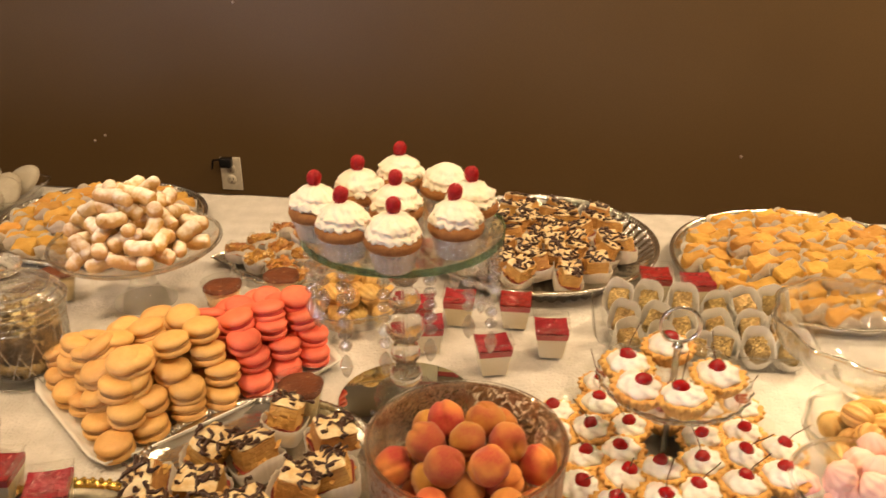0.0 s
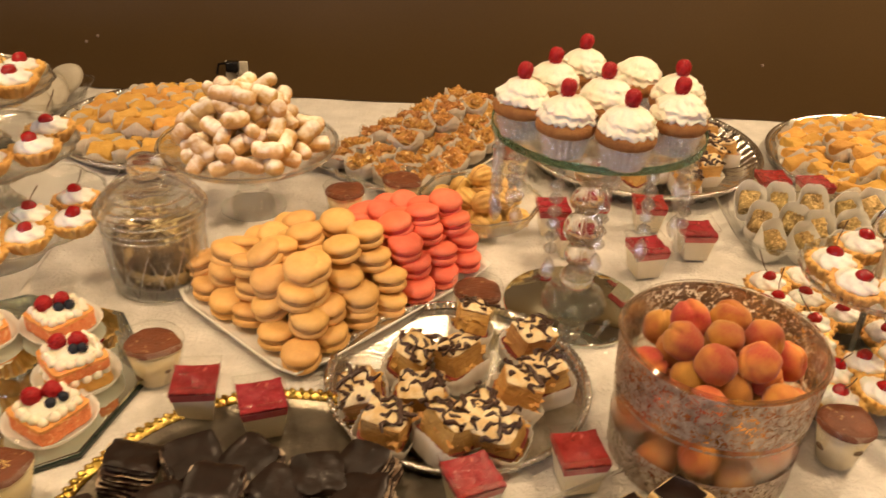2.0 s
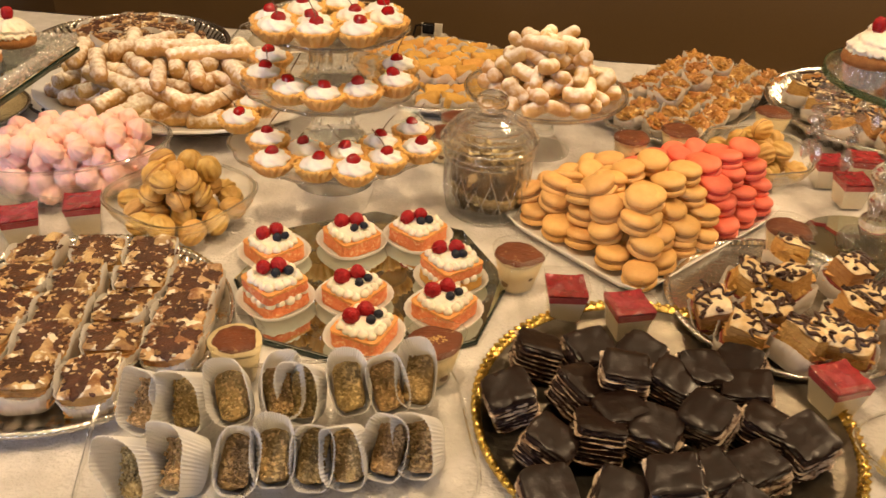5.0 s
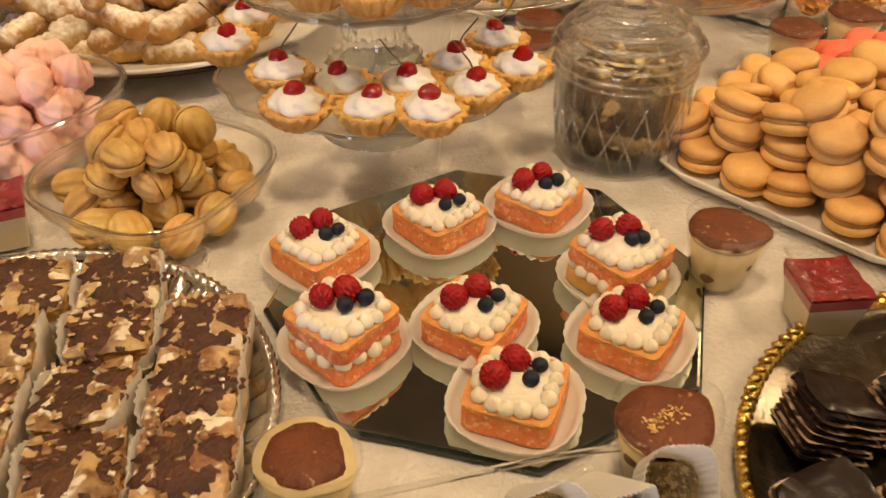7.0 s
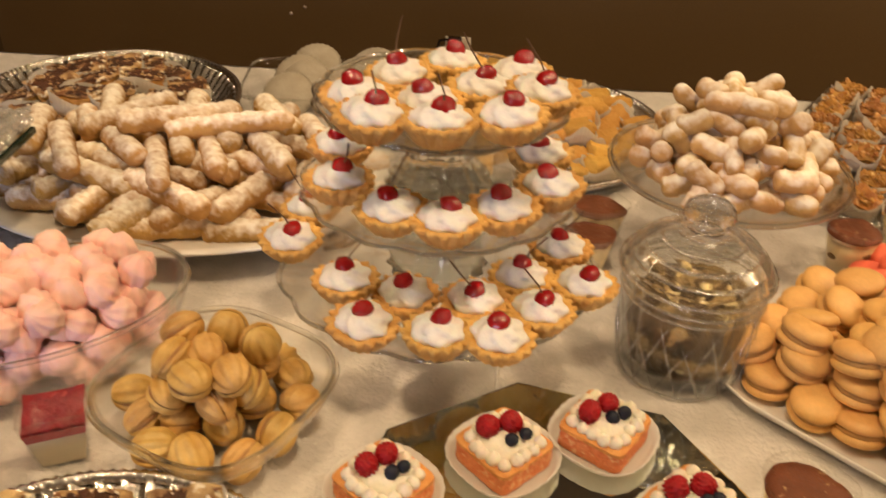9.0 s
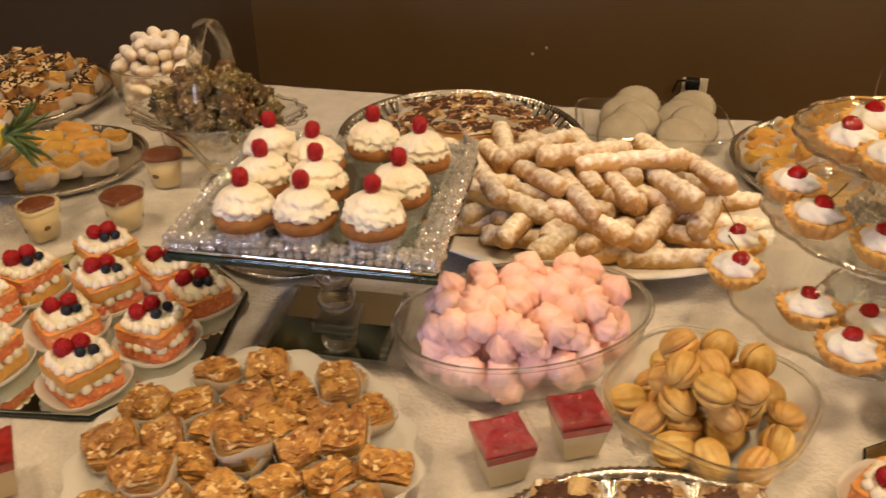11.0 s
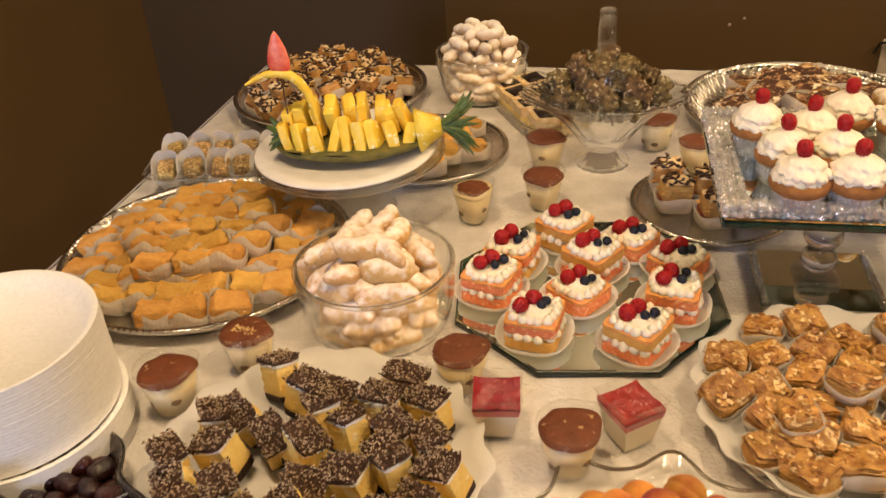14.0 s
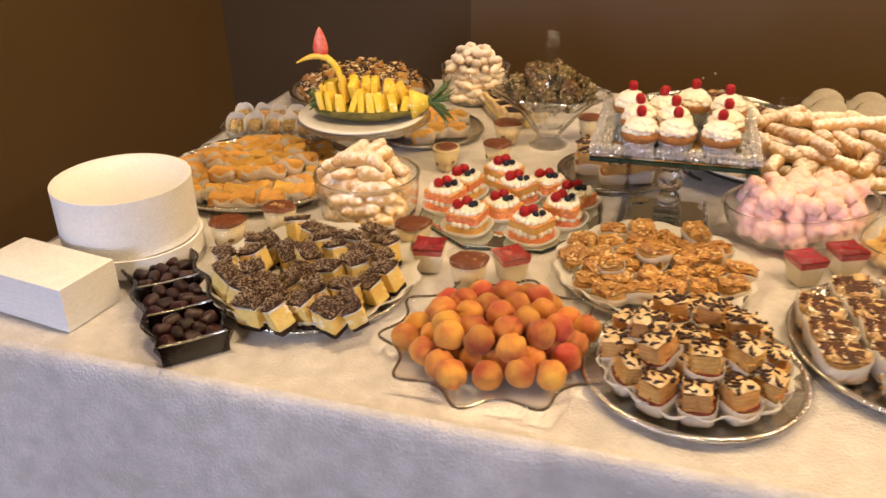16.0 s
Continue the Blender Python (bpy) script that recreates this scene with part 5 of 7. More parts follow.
BEAD_ME = mesh_of("bead", lathe([(0, -0.0075), (0.006, -0.0045), (0.0085, 0), (0.006, 0.0045), (0, 0.0075)], 8), GLINT, False)
DROP_ME = mesh_of("drop", lathe([(0, -0.034), (0.0055, -0.027), (0.0085, -0.016), (0.005, -0.006), (0, 0)], 8), GLINT, False)
ball_me = mesh_of("crystal_ball", lathe([(0.023 * math.sin(radians(d)), 0.02 * math.cos(radians(d))) for d in range(180, -1, -20)], 12), BEADGLASS, False)


def round_stand(x, y):
    ob = thing("cupcake_stand", "round glass cupcake stand with crystal strands on a mirror base", "cake stand", "", pose(x, y, T))
    part("mirror_base", lathe([(0, 0), (0.094, 0), (0.094, 0.005), (0.092, 0.006), (0, 0.006)], 64), MIRROR, ob, "round mirror base")
    part("base_disc", lathe([(0, 0.006), (0.042, 0.006), (0.044, 0.012), (0.04, 0.022), (0.018, 0.026), (0, 0.026)], 40), CRYSTAL, ob)
    for k, (z, s) in enumerate(((0.045, 1.0), (0.082, 0.9), (0.12, 1.15), (0.16, 0.95), (0.198, 0.9), (0.233, 0.8))):
        part("crystal_ball", ball_me, BEADGLASS, ob, m=pose(0, 0, z) @ Matrix.Scale(s, 4))
    part("stem", lathe([(0, 0.02), (0.003, 0.02), (0.003, 0.257), (0, 0.257)], 12), CRYSTALBALL, ob)
    top = part("glass_plate", lathe([(0, 0.256), (0.126, 0.256), (0.127, 0.26), (0.126, 0.264), (0, 0.264)], 72), GLASS, ob)
    part("plate_edge", lathe([(0.1255, 0.2555), (0.1275, 0.2555), (0.1275, 0.2645), (0.1255, 0.2645), (0.1255, 0.2555)], 72), GREENEDGE, top, "green glass edge")
    for k in range(14):
        a = 2 * math.pi * k / 14 + 0.2
        bead_string(ob, 0.118 * math.cos(a), 0.118 * math.sin(a), 0.255, 4 + (k * 3) % 4, k)
    return ob


round_stand(-0.166, 0.943)
put(CUPCAKES, [pose(x, y, T + 0.2645, 0, 0, R(0, 360)) for x, y in ((-0.262, 0.897), (-0.223, 0.958), (-0.18, 1.015), (-0.217, 0.849), (-0.167, 0.911), (-0.156, 0.826), (-0.081, 0.934), (-0.092, 0.872))],
    "vanilla cupcake with piped cream and a raspberry in a foil liner", "cupcakes on the round stand")
put([BARE], [pose(-0.118, 0.99, T + 0.2645)], "vanilla cupcake with piped cream and no berry", "cupcakes on the round stand")

# ---- square mirror stand with cupcakes ----


FACET_ME = mesh_of("chip", lathe([(0, -0.0062), (0.0045, -0.0045), (0.0068, 0), (0.0045, 0.0045), (0, 0.0062)], 6), GLINT, False)
FACET = [tuple(v.co) for v in FACET_ME.vertices], [tuple(p.vertices) for p in FACET_ME.polygons]


def square_stand(x, y):
    ob = thing("cupcake_stand", "square mirrored cupcake stand edged with crystal chips", "cake stand", "", pose(x, y, T, 0, 0, 2))
    b = part("mirror_base", join((rbox(0.15, 0.13, 0.006, 0.001), pose(0, -0.035, 0))), MIRROR, ob, "square mirror base", smooth=False)
    for k in range(2):
        for j in range(12):
            part("chip", FACET_ME, GLINT, b, m=pose((2 * k - 1) * 0.069, -0.094 + j * 0.0107, 0.0095, 30 * j, 20, 40 * j) @ Matrix.Scale(R(0.55, 0.8), 4))
    part("stem_plate", rbox(0.05, 0.05, 0.008, 0.002), GLINT, ob, m=pose(0, -0.03, 0.006))
    for z, s in ((0.034, 1.0), (0.07, 1.05), (0.106, 0.95), (0.13, 0.6)):
        part("crystal_ball", ball_me, BEADGLASS, ob, m=pose(0, -0.03, z) @ Matrix.Scale(s, 4))
    part("plate", rbox(0.274, 0.272, 0.004, 0.001), MIRROR, ob, "mirrored glass plate", smooth=False, m=pose(0, 0, 0.145))
    part("plate_edge", rbox(0.28, 0.278, 0.0075, 0.0015), PLATEEDGE, ob, "dark green glass edge", smooth=False, m=pose(0, 0, 0.137))
    for side in range(4):
        long, off = ((0.136, 0.134), (0.136, 0.137))[side % 2]
        beads = []
        for j in range(4):
            for i in range(31):
                for l in range(2 if j < 2 else 1):
                    beads.append((FACET, pose(-long + i * long / 15 + R(-0.002, 0.002), -off + j * 0.0082 + R(-0.0015, 0.0015), 0.1525 + l * 0.0085 + R(0, 0.0025), R(0, 90), R(0, 90), R(0, 90)) @ Matrix.Scale(R(0.6, 0.86), 4)))
        part("crystal_edging", join(*beads), CHIP, ob, "clear crystal chips along the edge", smooth=False, m=pose(0, 0, 0, 0, 0, 90 * side))
    return ob


square_stand(-1.558, 0.952)
put(CUPCAKES, [pose(x + 0.002, y + 0.023, T + 0.1495, 0, 0, R(0, 360)) for x, y in ((-1.646, 0.959), (-1.624, 0.884), (-1.616, 0.815), (-1.586, 0.94), (-1.564, 0.885), (-1.556, 0.822), (-1.536, 1.0), (-1.474, 0.979), (-1.478, 0.892), (-1.486, 0.825))],
    "vanilla cupcake with piped cream and a raspberry in a foil liner", "cupcakes on the square stand")

# ---- jelly and cocoa cups ----
JEL = [(-0.601, 0.696, 8), (-0.525, 0.675, 20), (-0.303, 0.58, 25), (-0.196, 0.621, 12), (-0.18, 1.146, 5), (-0.117, 1.17, 0), (-0.157, 1.083, 10), (-0.055, 1.036, 15), (-0.028, 1.172, 0), (0.028, 1.093, 4),
       (0.2, 1.29, 2), (0.267, 1.277, 8), (-1.333, 0.724, 30), (-1.268, 0.772, 25), (-1.916, 0.603, 8), (-1.781, 0.608, 38)]
put([JELLIES], [pose(x, y, T, 0, 0, a) for x, y, a in JEL], "clear square cup of cream pudding under red jelly", "jelly cups on the table")
CUPS = [(-0.665, 0.749), (-0.298, 0.892), (-0.745, 0.55), (-0.958, 0.515), (-0.5, 1.148), (-0.417, 1.199), (-0.239, 1.322), (-0.794, 1.165), (-0.808, 1.1), (0.087, 0.675), (-0.018, 0.82),
        (-2.018, 1.03), (-1.92, 1.079), (-1.932, 1.214), (-1.755, 1.297), (-1.966, 0.66), (-1.838, 0.558), (-2.278, 0.581), (-2.218, 0.66), (-1.692, 1.216)]
put(COCOAS, [pose(x, y, T, 0, 0, R(100, 260)) @ Matrix.Scale(1.09, 4) for x, y in CUPS], "clear cup of layered cream dessert dusted with cocoa", "cocoa cups on the table")

# ---- macarons ----


def macaron_plate():
    ob = thing("serving_plate", "long rectangular white ceramic plate under macarons", "plate", "", pose(-0.481, 0.965, T, 0, 0, 49))
    L, W = 0.185, 0.128
    V, F = [], []
    for s, z in ((0.86, 0.0), (0.93, 0.004), (1.0, 0.014), (0.985, 0.0155), (0.92, 0.008), (0.84, 0.005)):
        for k in range(40):
            a = 2 * math.pi * k / 40
            c, q = math.cos(a), math.sin(a)
            e = (abs(c) ** 14 + abs(q) ** 14) ** (-1 / 14)
            ox = (1 - s) * 0.1
            V.append(((L - ox) * e * c, (W - ox) * e * q, z))
    for r in range(5):
        F += [(r * 40 + k, r * 40 + (k + 1) % 40, (r + 1) * 40 + (k + 1) % 40, (r + 1) * 40 + k) for k in range(40)]
    F += [tuple(range(40))[::-1], tuple(range(200, 240))]
    part("dish", (V, F), WHITE, ob)


macaron_plate()
base = pose(-0.481, 0.965, T + 0.006, 0, 0, 49)
tans, corals = [], []
for out, u0, nu, layers in ((tans, -0.15, 4, (5, 5, 4, 2)), (corals, 0.048, 3, (5, 4, 3, 1))):
    for k, nv in enumerate(layers):
        for j in range(nv):
            for i in range(nu):
                if k == 3 and R(0, 1) < 0.15:
                    continue
                u = u0 + i * 0.0488 + (0.008 if k % 2 else 0) + (0.012 * k if i == 0 and out is tans else 0) + R(-0.003, 0.003)
                v = -0.1 + 0.016 * k + j * 0.0485 + (0.01 if k % 2 and j else 0) + R(-0.005, 0.005)
                lean = R(8, 30) if j == nv - 1 and k else R(-11, 9) - (4 if j else 0)
                out.append(base @ pose(u, v, k * 0.0255 + R(0, 0.003) - (0.006 if lean > 8 else 0), -lean, R(-10, 10) + (-9 if i == 0 and k and out is tans else 0), R(0, 360)))
put([TAN], tans, "tan caramel macaron stacked on a white plate", "tan macarons")
put([CORAL], corals, "coral red macaron stacked on a white plate", "coral macarons")

# ---- jar of tea ----


def crystal_jar(x, y):
    ob = thing("lidded_jar", "lidded cut glass jar half full of dried tea leaves", "jar", "", pose(x, y, T))

    def cuts(a, i):
        lean = (0.0, 0.0, 0.1, 0.25, 0.4, 0.55, 0.7, 0.85)[min(i, 7)]
        return 1 + (0.05 * max(abs(math.sin(a * 8 + lean)), abs(math.sin(a * 8 - lean))) - 0.035) * (1 < i < 8)
    part("body", lathe([(0, 0), (0.056, 0), (0.06, 0.006), (0.0615, 0.022), (0.0625, 0.038), (0.0635, 0.054), (0.0645, 0.07), (0.065, 0.086), (0.0655, 0.098), (0.0655, 0.108), (0.063, 0.112), (0.0605, 0.11), (0.06, 0.09), (0.0565, 0.016), (0, 0.014)], 128, cuts), JARGLASS, ob, "deeply cut glass body", smooth=False)
    for k in range(18):
        for s in (-1, 1):
            line = [(r * math.cos(k * math.pi / 9 + s * 0.42 * f), r * math.sin(k * math.pi / 9 + s * 0.42 * f), 0.008 + (0.08 if k % 2 else 0.062) * f) for f, r in ((0, 0.0606), (0.25, 0.0628), (0.5, 0.0642), (0.75, 0.0652), (1, 0.0656))]
            part("cut_line", tube(line, lambda f: 0.0013 * math.sin(math.pi * (0.08 + 0.84 * f)), 5), GLINT, ob)
    for z, r in ((0.094, 0.0662), (0.102, 0.0662), (0.003, 0.0575)):
        part("cut_band", tube([(r * math.cos(2 * math.pi * k / 64), r * math.sin(2 * math.pi * k / 64), z) for k in range(65)], lambda f: 0.0017, 5, False), GLINT, ob)
    lid = [(0.066, 0.113), (0.0705, 0.1145), (0.0705, 0.119), (0.066, 0.1215), (0.0665, 0.125), (0.06, 0.129), (0.0605, 0.133), (0.052, 0.138), (0.052, 0.141), (0.04, 0.146), (0.026, 0.151), (0.016, 0.155)]
    knob = [(0.014, 0.159), (0.02, 0.164), (0.0235, 0.172), (0.021, 0.181), (0.013, 0.187), (0, 0.189), (0, 0.152), (0.03, 0.145), (0.05, 0.133), (0.06, 0.122), (0.066, 0.113)]
    part("lid", lathe(lid + knob, 96, lambda a, i: 1 + 0.026 * abs(math.sin(a * 12 + 0.5 * i)) * (1 < i < 18)), CUT, ob, "domed cut glass lid with a round knob", smooth=False)
    for r, z in ((0.0712, 0.1168), (0.0625, 0.129), (0.052, 0.1405), (0.038, 0.1478)):
        n = int(r * 560)
        part("cut_ring", tube([(r * math.cos(2 * math.pi * k / n), r * math.sin(2 * math.pi * k / n), z + 0.0008 * (k % 2)) for k in range(n + 1)], lambda f: 0.0016, 5, False), GLINT, lid_ob(ob), smooth=False)
    part("tea_leaves", lathe([(0, 0.0165), (0.05, 0.0165), (0.0525, 0.03), (0.0535, 0.06), (0.053, 0.078), (0.03, 0.086), (0, 0.08)], 40, lambda a, i: 1 + 0.03 * math.sin(a * 11 + i * 2) + 0.03 * math.sin(a * 5 + i)), TEA, ob)
    pieces = [(blob(0.011, 0.005, 0.0018, 1, 0.4, 2, k), pose(R(-0.036, 0.036), R(-0.036, 0.036), R(0.078, 0.096), R(-50, 50), R(-50, 50), R(0, 360))) for k in range(60)]
    pieces += [(blob(0.011, 0.005, 0.0014, 1, 0.4, 2, k), pose(0.0545 * math.cos(k * 2.4), 0.0545 * math.sin(k * 2.4), 0.022 + 0.064 * ((k * 0.618) % 1), 90, R(-80, 80), math.degrees(k * 2.4) + 90)) for k in range(190)]
    tagged(part("loose_leaves", join(*pieces), TEALEAF, ob), kind="stuff")


def lid_ob(jar):
    return next(c for c in jar.children if c.name.startswith("lid"))


crystal_jar(-0.724, 0.953)

# ---- tiered tart stand ----


def scallop(a, i):
    return 1 + 0.035 * abs(math.cos(a * 8)) * (i in (2, 3, 4, 5))


def tier_stand(x, y):
    ob = thing("tiered_stand", "three-tier scalloped glass stand full of cherry tarts", "cake stand", "", pose(x, y, T))
    part("foot", lathe([(0, 0), (0.064, 0), (0.062, 0.006), (0.04, 0.02), (0.03, 0.045), (0.045, 0.062), (0, 0.063)], 48), CUT, ob)
    for z, r in ((0.062, 0.155), (0.154, 0.128), (0.24, 0.113)):
        p = part("tier_plate", lathe([(0, z), (r * 0.7, z), (r * 0.95, z + 0.004), (r, z + 0.009), (r * 0.995, z + 0.012), (r * 0.94, z + 0.0075), (r * 0.7, z + 0.004), (0, z + 0.004)], 96, scallop), GLASS, ob)
        part("tier_rim", tube([(r * scallop(2 * math.pi * k / 96, 3) * math.cos(2 * math.pi * k / 96), r * scallop(2 * math.pi * k / 96, 3) * math.sin(2 * math.pi * k / 96), z + 0.011) for k in range(97)], 0.0025, 6, False), CUT, p)
    for z0, z1 in ((0.066, 0.154), (0.158, 0.24)):
        part("column", lathe([(0, z0), (0.045, z0), (0.05, z0 + 0.006), (0.032, z0 + 0.03), (0.032, z1 - 0.02), (0.055, z1), (0, z1)], 60, lambda a, i: 1 + 0.05 * math.cos(a * 15)), CUT, ob)


tier_stand(-0.97, 1.0)
TIER1 = ((-1.042, 0.962), (-1.011, 1.015), (-0.965, 1.052), (-0.935, 0.995), (-0.901, 1.035), (-0.883, 0.975), (-0.979, 0.956), (-1.02, 0.905), (-0.964, 0.9), (-0.908, 0.92))
TIER2 = ((-1.07, 1.02), (-1.058, 0.95), (-1.004, 0.906), (-0.955, 0.892), (-0.907, 0.92), (-0.866, 0.965), (-0.874, 1.03))
TIER3 = ((-1.118, 0.99), (-1.05, 0.925), (-0.993, 0.92), (-0.927, 0.908), (-0.885, 0.95), (-0.846, 1.005), (-0.826, 0.945), (-0.868, 0.9), (-1.024, 0.862), (-0.957, 0.856), (-0.905, 0.858), (-1.11, 1.05))
for pts, z in ((TIER1, 0.245), (TIER2, 0.159), (TIER3, 0.067)):
    cx, cy = -0.97, 1.0
    poses = []
    for px, py in pts:
        d = math.hypot(px - cx, py - cy)
        out = max(0, d - 0.1) if z < 0.1 else 0
        poses.append(pose(px, py, T + z + (0.008 if d > 0.09 else 0), R(-4, 4), R(-4, 4), R(0, 360)))
    put(TARTS, poses, "fluted tartlet with whipped cream and a red cherry", "tarts on the tiered stand")

# ---- two-tier stand with ring handle ----


def ring_stand(x, y):
    ob = thing("tiered_stand", "two-tier glass stand with a silver ring handle", "cake stand", "", pose(x, y, T))
    for z, r in ((0.012, 0.165), (0.12, 0.088)):
        part("tier_plate", lathe([(0, z), (r * 0.8, z), (r * 0.96, z + 0.006), (r, z + 0.013), (r * 0.985, z + 0.015), (r * 0.94, z + 0.009), (r * 0.8, z + 0.004), (0, z + 0.004)], 96, lambda a, i: 1 + 0.02 * math.cos(a * 24) * (i in (3, 4))), CUT, ob)
    part("foot", lathe([(0.05, 0), (0.05, 0.012), (0, 0.012)], 40), CUT, ob)
    part("pole", lathe([(0, 0.012), (0.004, 0.012), (0.004, 0.17), (0.007, 0.174), (0.004, 0.18), (0, 0.18)], 14), SILVER, ob)
    part("ring_handle", tube([(0.022 * math.sin(2 * math.pi * k / 28), 0, 0.202 - 0.022 * math.cos(2 * math.pi * k / 28)) for k in range(29)], 0.0024, 8, False), SILVER, ob, "silver ring handle")


ring_stand(0.165, 0.845)
put(TARTS, [pose(x, y, T + 0.125, R(-5, 5), R(-5, 5), R(0, 360)) for x, y in ((0.112, 0.85), (0.12, 0.805), (0.165, 0.896), (0.213, 0.84), (0.17, 0.79))], "fluted tartlet with whipped cream and a red cherry", "tarts on the ring stand")
ring = [(x, y, 0.018 + R(0, 0.008)) for x, y in hexgrid(0.165, 0.845, 0.147, 0.0515, 0.06, 0.35) if math.hypot(x - 0.165, y - 0.845) > 0.026]
put(TARTS, [pose(x, y, T + z, R(-9, 9), R(-9, 9), R(0, 360)) @ Matrix.Scale(0.93, 4) for x, y, z in ring], "fluted tartlet with whipped cream and a red cherry", "tarts on the ring stand")

# ---- apricot bowl with lace band ----


def lace_bowl(x, y):
    ob = thing("glass_bowl", "tall clear glass bowl with a silver lace print, full of apricots", "bowl", "", pose(x, y, T))
    part("body", lathe([(0, 0), (0.092, 0), (0.094, 0.004), (0.101, 0.15), (0.0985, 0.15), (0.0915, 0.006), (0, 0.006)], 72), BROWNGLASS, ob)
    part("rim", tube([(0.1 * math.cos(2 * math.pi * k / 72), 0.1 * math.sin(2 * math.pi * k / 72), 0.15) for k in range(73)], 0.0032, 6, False), CUT, ob)
    for z0, z1 in ((0.092, 0.149), (0.0835, 0.0865), (0.002, 0.044)):
        band = lathe([(0.0948 + 0.0067 * z / 0.15, z) for z in (z0, (z0 + z1) / 2, z1)], 72)
        part("lace_band", band, LACEP, ob, "silver lace print")


lace_bowl(-0.06, 0.68)
bowl_peaches = []
for k in range(5):
    for x, y in hexgrid(0, 0, 0.0755 if k < 4 else 0.052, 0.0425, 0.05, k * 0.5 + 0.2):
        bowl_peaches.append(pose(-0.06 + x, 0.68 + y, T + 0.03 + k * 0.029, R(0, 360), R(0, 360), R(0, 360)))
put(PEACHES, bowl_peaches, "ripe orange apricot with a red blush", "apricots in the glass bowl")

# ---- mirror trays with berry cakes ----


def mirror_tray(x, y, r, turn, sx=1.0, sy=1.0):
    ob = thing("mirror_tray", "octagonal mirror tray with a thin dark edge", "mirror tray", "mirror trays", pose(x, y, T, 0, 0, turn))
    oct_ = [(r * math.cos(2 * math.pi * (k + 0.5) / 8) * sx, r * math.sin(2 * math.pi * (k + 0.5) / 8) * sy) for k in range(8)]
    part("backing", prism([(p[0] * 1.012, p[1] * 1.012) for p in oct_], 0.0, 0.004), EDGE, ob, "thin dark edge", smooth=False)
    part("mirror", prism(oct_, 0.004, 0.0072, 0.012), MIRROR, ob, smooth=False)


mirror_tray(-0.849, 0.722, 0.178, -12)
mirror_tray(-1.84, 0.862, 0.178, 8)
FIRST = {"single": ((-0.989, 0.746), (-0.894, 0.795), (-0.807, 0.828), (-0.861, 0.668), (-0.832, 0.595), (-0.747, 0.661)), "coral": ((-0.955, 0.646),), "mixed": ((-0.748, 0.732),)}
SECOND = {"single": ((-1.789, 0.957), (-1.727, 0.913), (-1.849, 0.829)), "coral": ((-1.735, 0.826), (-1.958, 0.83)), "mixed": ((-1.941, 0.894), (-1.894, 0.751)), "yellow": ((-1.878, 0.966), (-1.836, 0.896), (-1.776, 0.748))}
for spots, g, turn in ((FIRST, "berry cakes on the first mirror", 14), (SECOND, "berry cakes on the second mirror", 24)):
    for kind, pts in spots.items():
        put(BERRY1 if kind == "single" else BERRY2[kind], [pose(x, y, T + 0.0075, 0, 0, turn + R(-17, 17)) for x, y in pts],
            {"single": "coral sponge cake with cream dots, raspberries and blueberries", "coral": "two-layer coral sponge cake with cream dots and berries", "mixed": "coral over yellow sponge cake with cream dots and berries", "yellow": "yellow sponge cake with cream dots, raspberries and blueberries"}[kind], g)

# ---- glass bowls of cookies ----
glass_bowl("glass_bowl", "shallow wavy glass bowl of walnut cookies", -1.146, 0.82, 0.099, 0.055, 0.05, GLASS, 1, 1, 20, 0.06, 4)
glass_bowl("glass_bowl", "small glass bowl of walnut cookies", -0.291, 1.165, 0.094, 0.05, 0.045, GLASS, 1, 1, 0, 0.03, 8)
glass_bowl("glass_bowl", "glass bowl of walnut cookies at the table end", 0.43, 0.89, 0.09, 0.05, 0.045, GLASS, 1, 1, 0, 0.03, 8)


def loose(protos, spots, label, group, flat=False):
    put(protos, [pose(x, y, z, R(-45, 45) if flat else R(0, 360), R(-45, 45) if flat else R(0, 360), R(0, 360)) for x, y, z in spots], label, group)


loose(WALNUTS, heap(-1.146, 0.82, T + 0.028, 0.083, 0.037, 0.027, 3, 0.72), "golden walnut-shaped cookie with caramel filling", "walnut cookies in the wavy bowl")
loose(WALNUTS, heap(-0.291, 1.165, T + 0.028, 0.07, 0.036, 0.026, 3, 0.8), "golden walnut-shaped cookie with caramel filling", "walnut cookies in the small bowl")
loose(WALNUTS, heap(0.43, 0.89, T + 0.028, 0.065, 0.036, 0.026, 2, 0.7), "golden walnut-shaped cookie with caramel filling", "walnut cookies at the table end")
glass_bowl("glass_bowl", "oval clear glass bowl heaped with pink meringues", -1.334, 0.88, 0.14, 0.085, 0.076, GLASS, 1, 0.66, 30)
loose(MERINGUES, heap(-1.334, 0.88, T + 0.02, 0.112, 0.033, 0.0215, 4, 0.22, 0.62, radians(30)), "small piped pale pink meringue kiss", "pink meringues in the oval bowl", True)
glass_bowl("glass_bowl", "round glass bowl of pink meringues at the table end", 0.375, 0.765, 0.085, 0.045, 0.06)
loose(MERINGUES, heap(0.375, 0.765, T + 0.02, 0.065, 0.035, 0.026, 3, 0.6), "small piped pale pink meringue kiss", "pink meringues at the table end", True)
FINGERS = [finger("powdered_cookie", "short sugar-dusted finger cookie", R(0.036, 0.052), R(0.0105, 0.0135), SUGAR, R(-0.25, 0.35), k, 0.12, R(0.6, 1.6), R(4.5, 9), 0.06) for k in range(8)]
CRESC = [finger("powdered_crescent", "curved crescent cookie dusted with icing sugar", R(0.058, 0.078), R(0.0125, 0.015), SUGARW, R(1.0, 1.9), k + 9, 0.16, R(1.5, 2.5), 2.6) for k in range(6)]
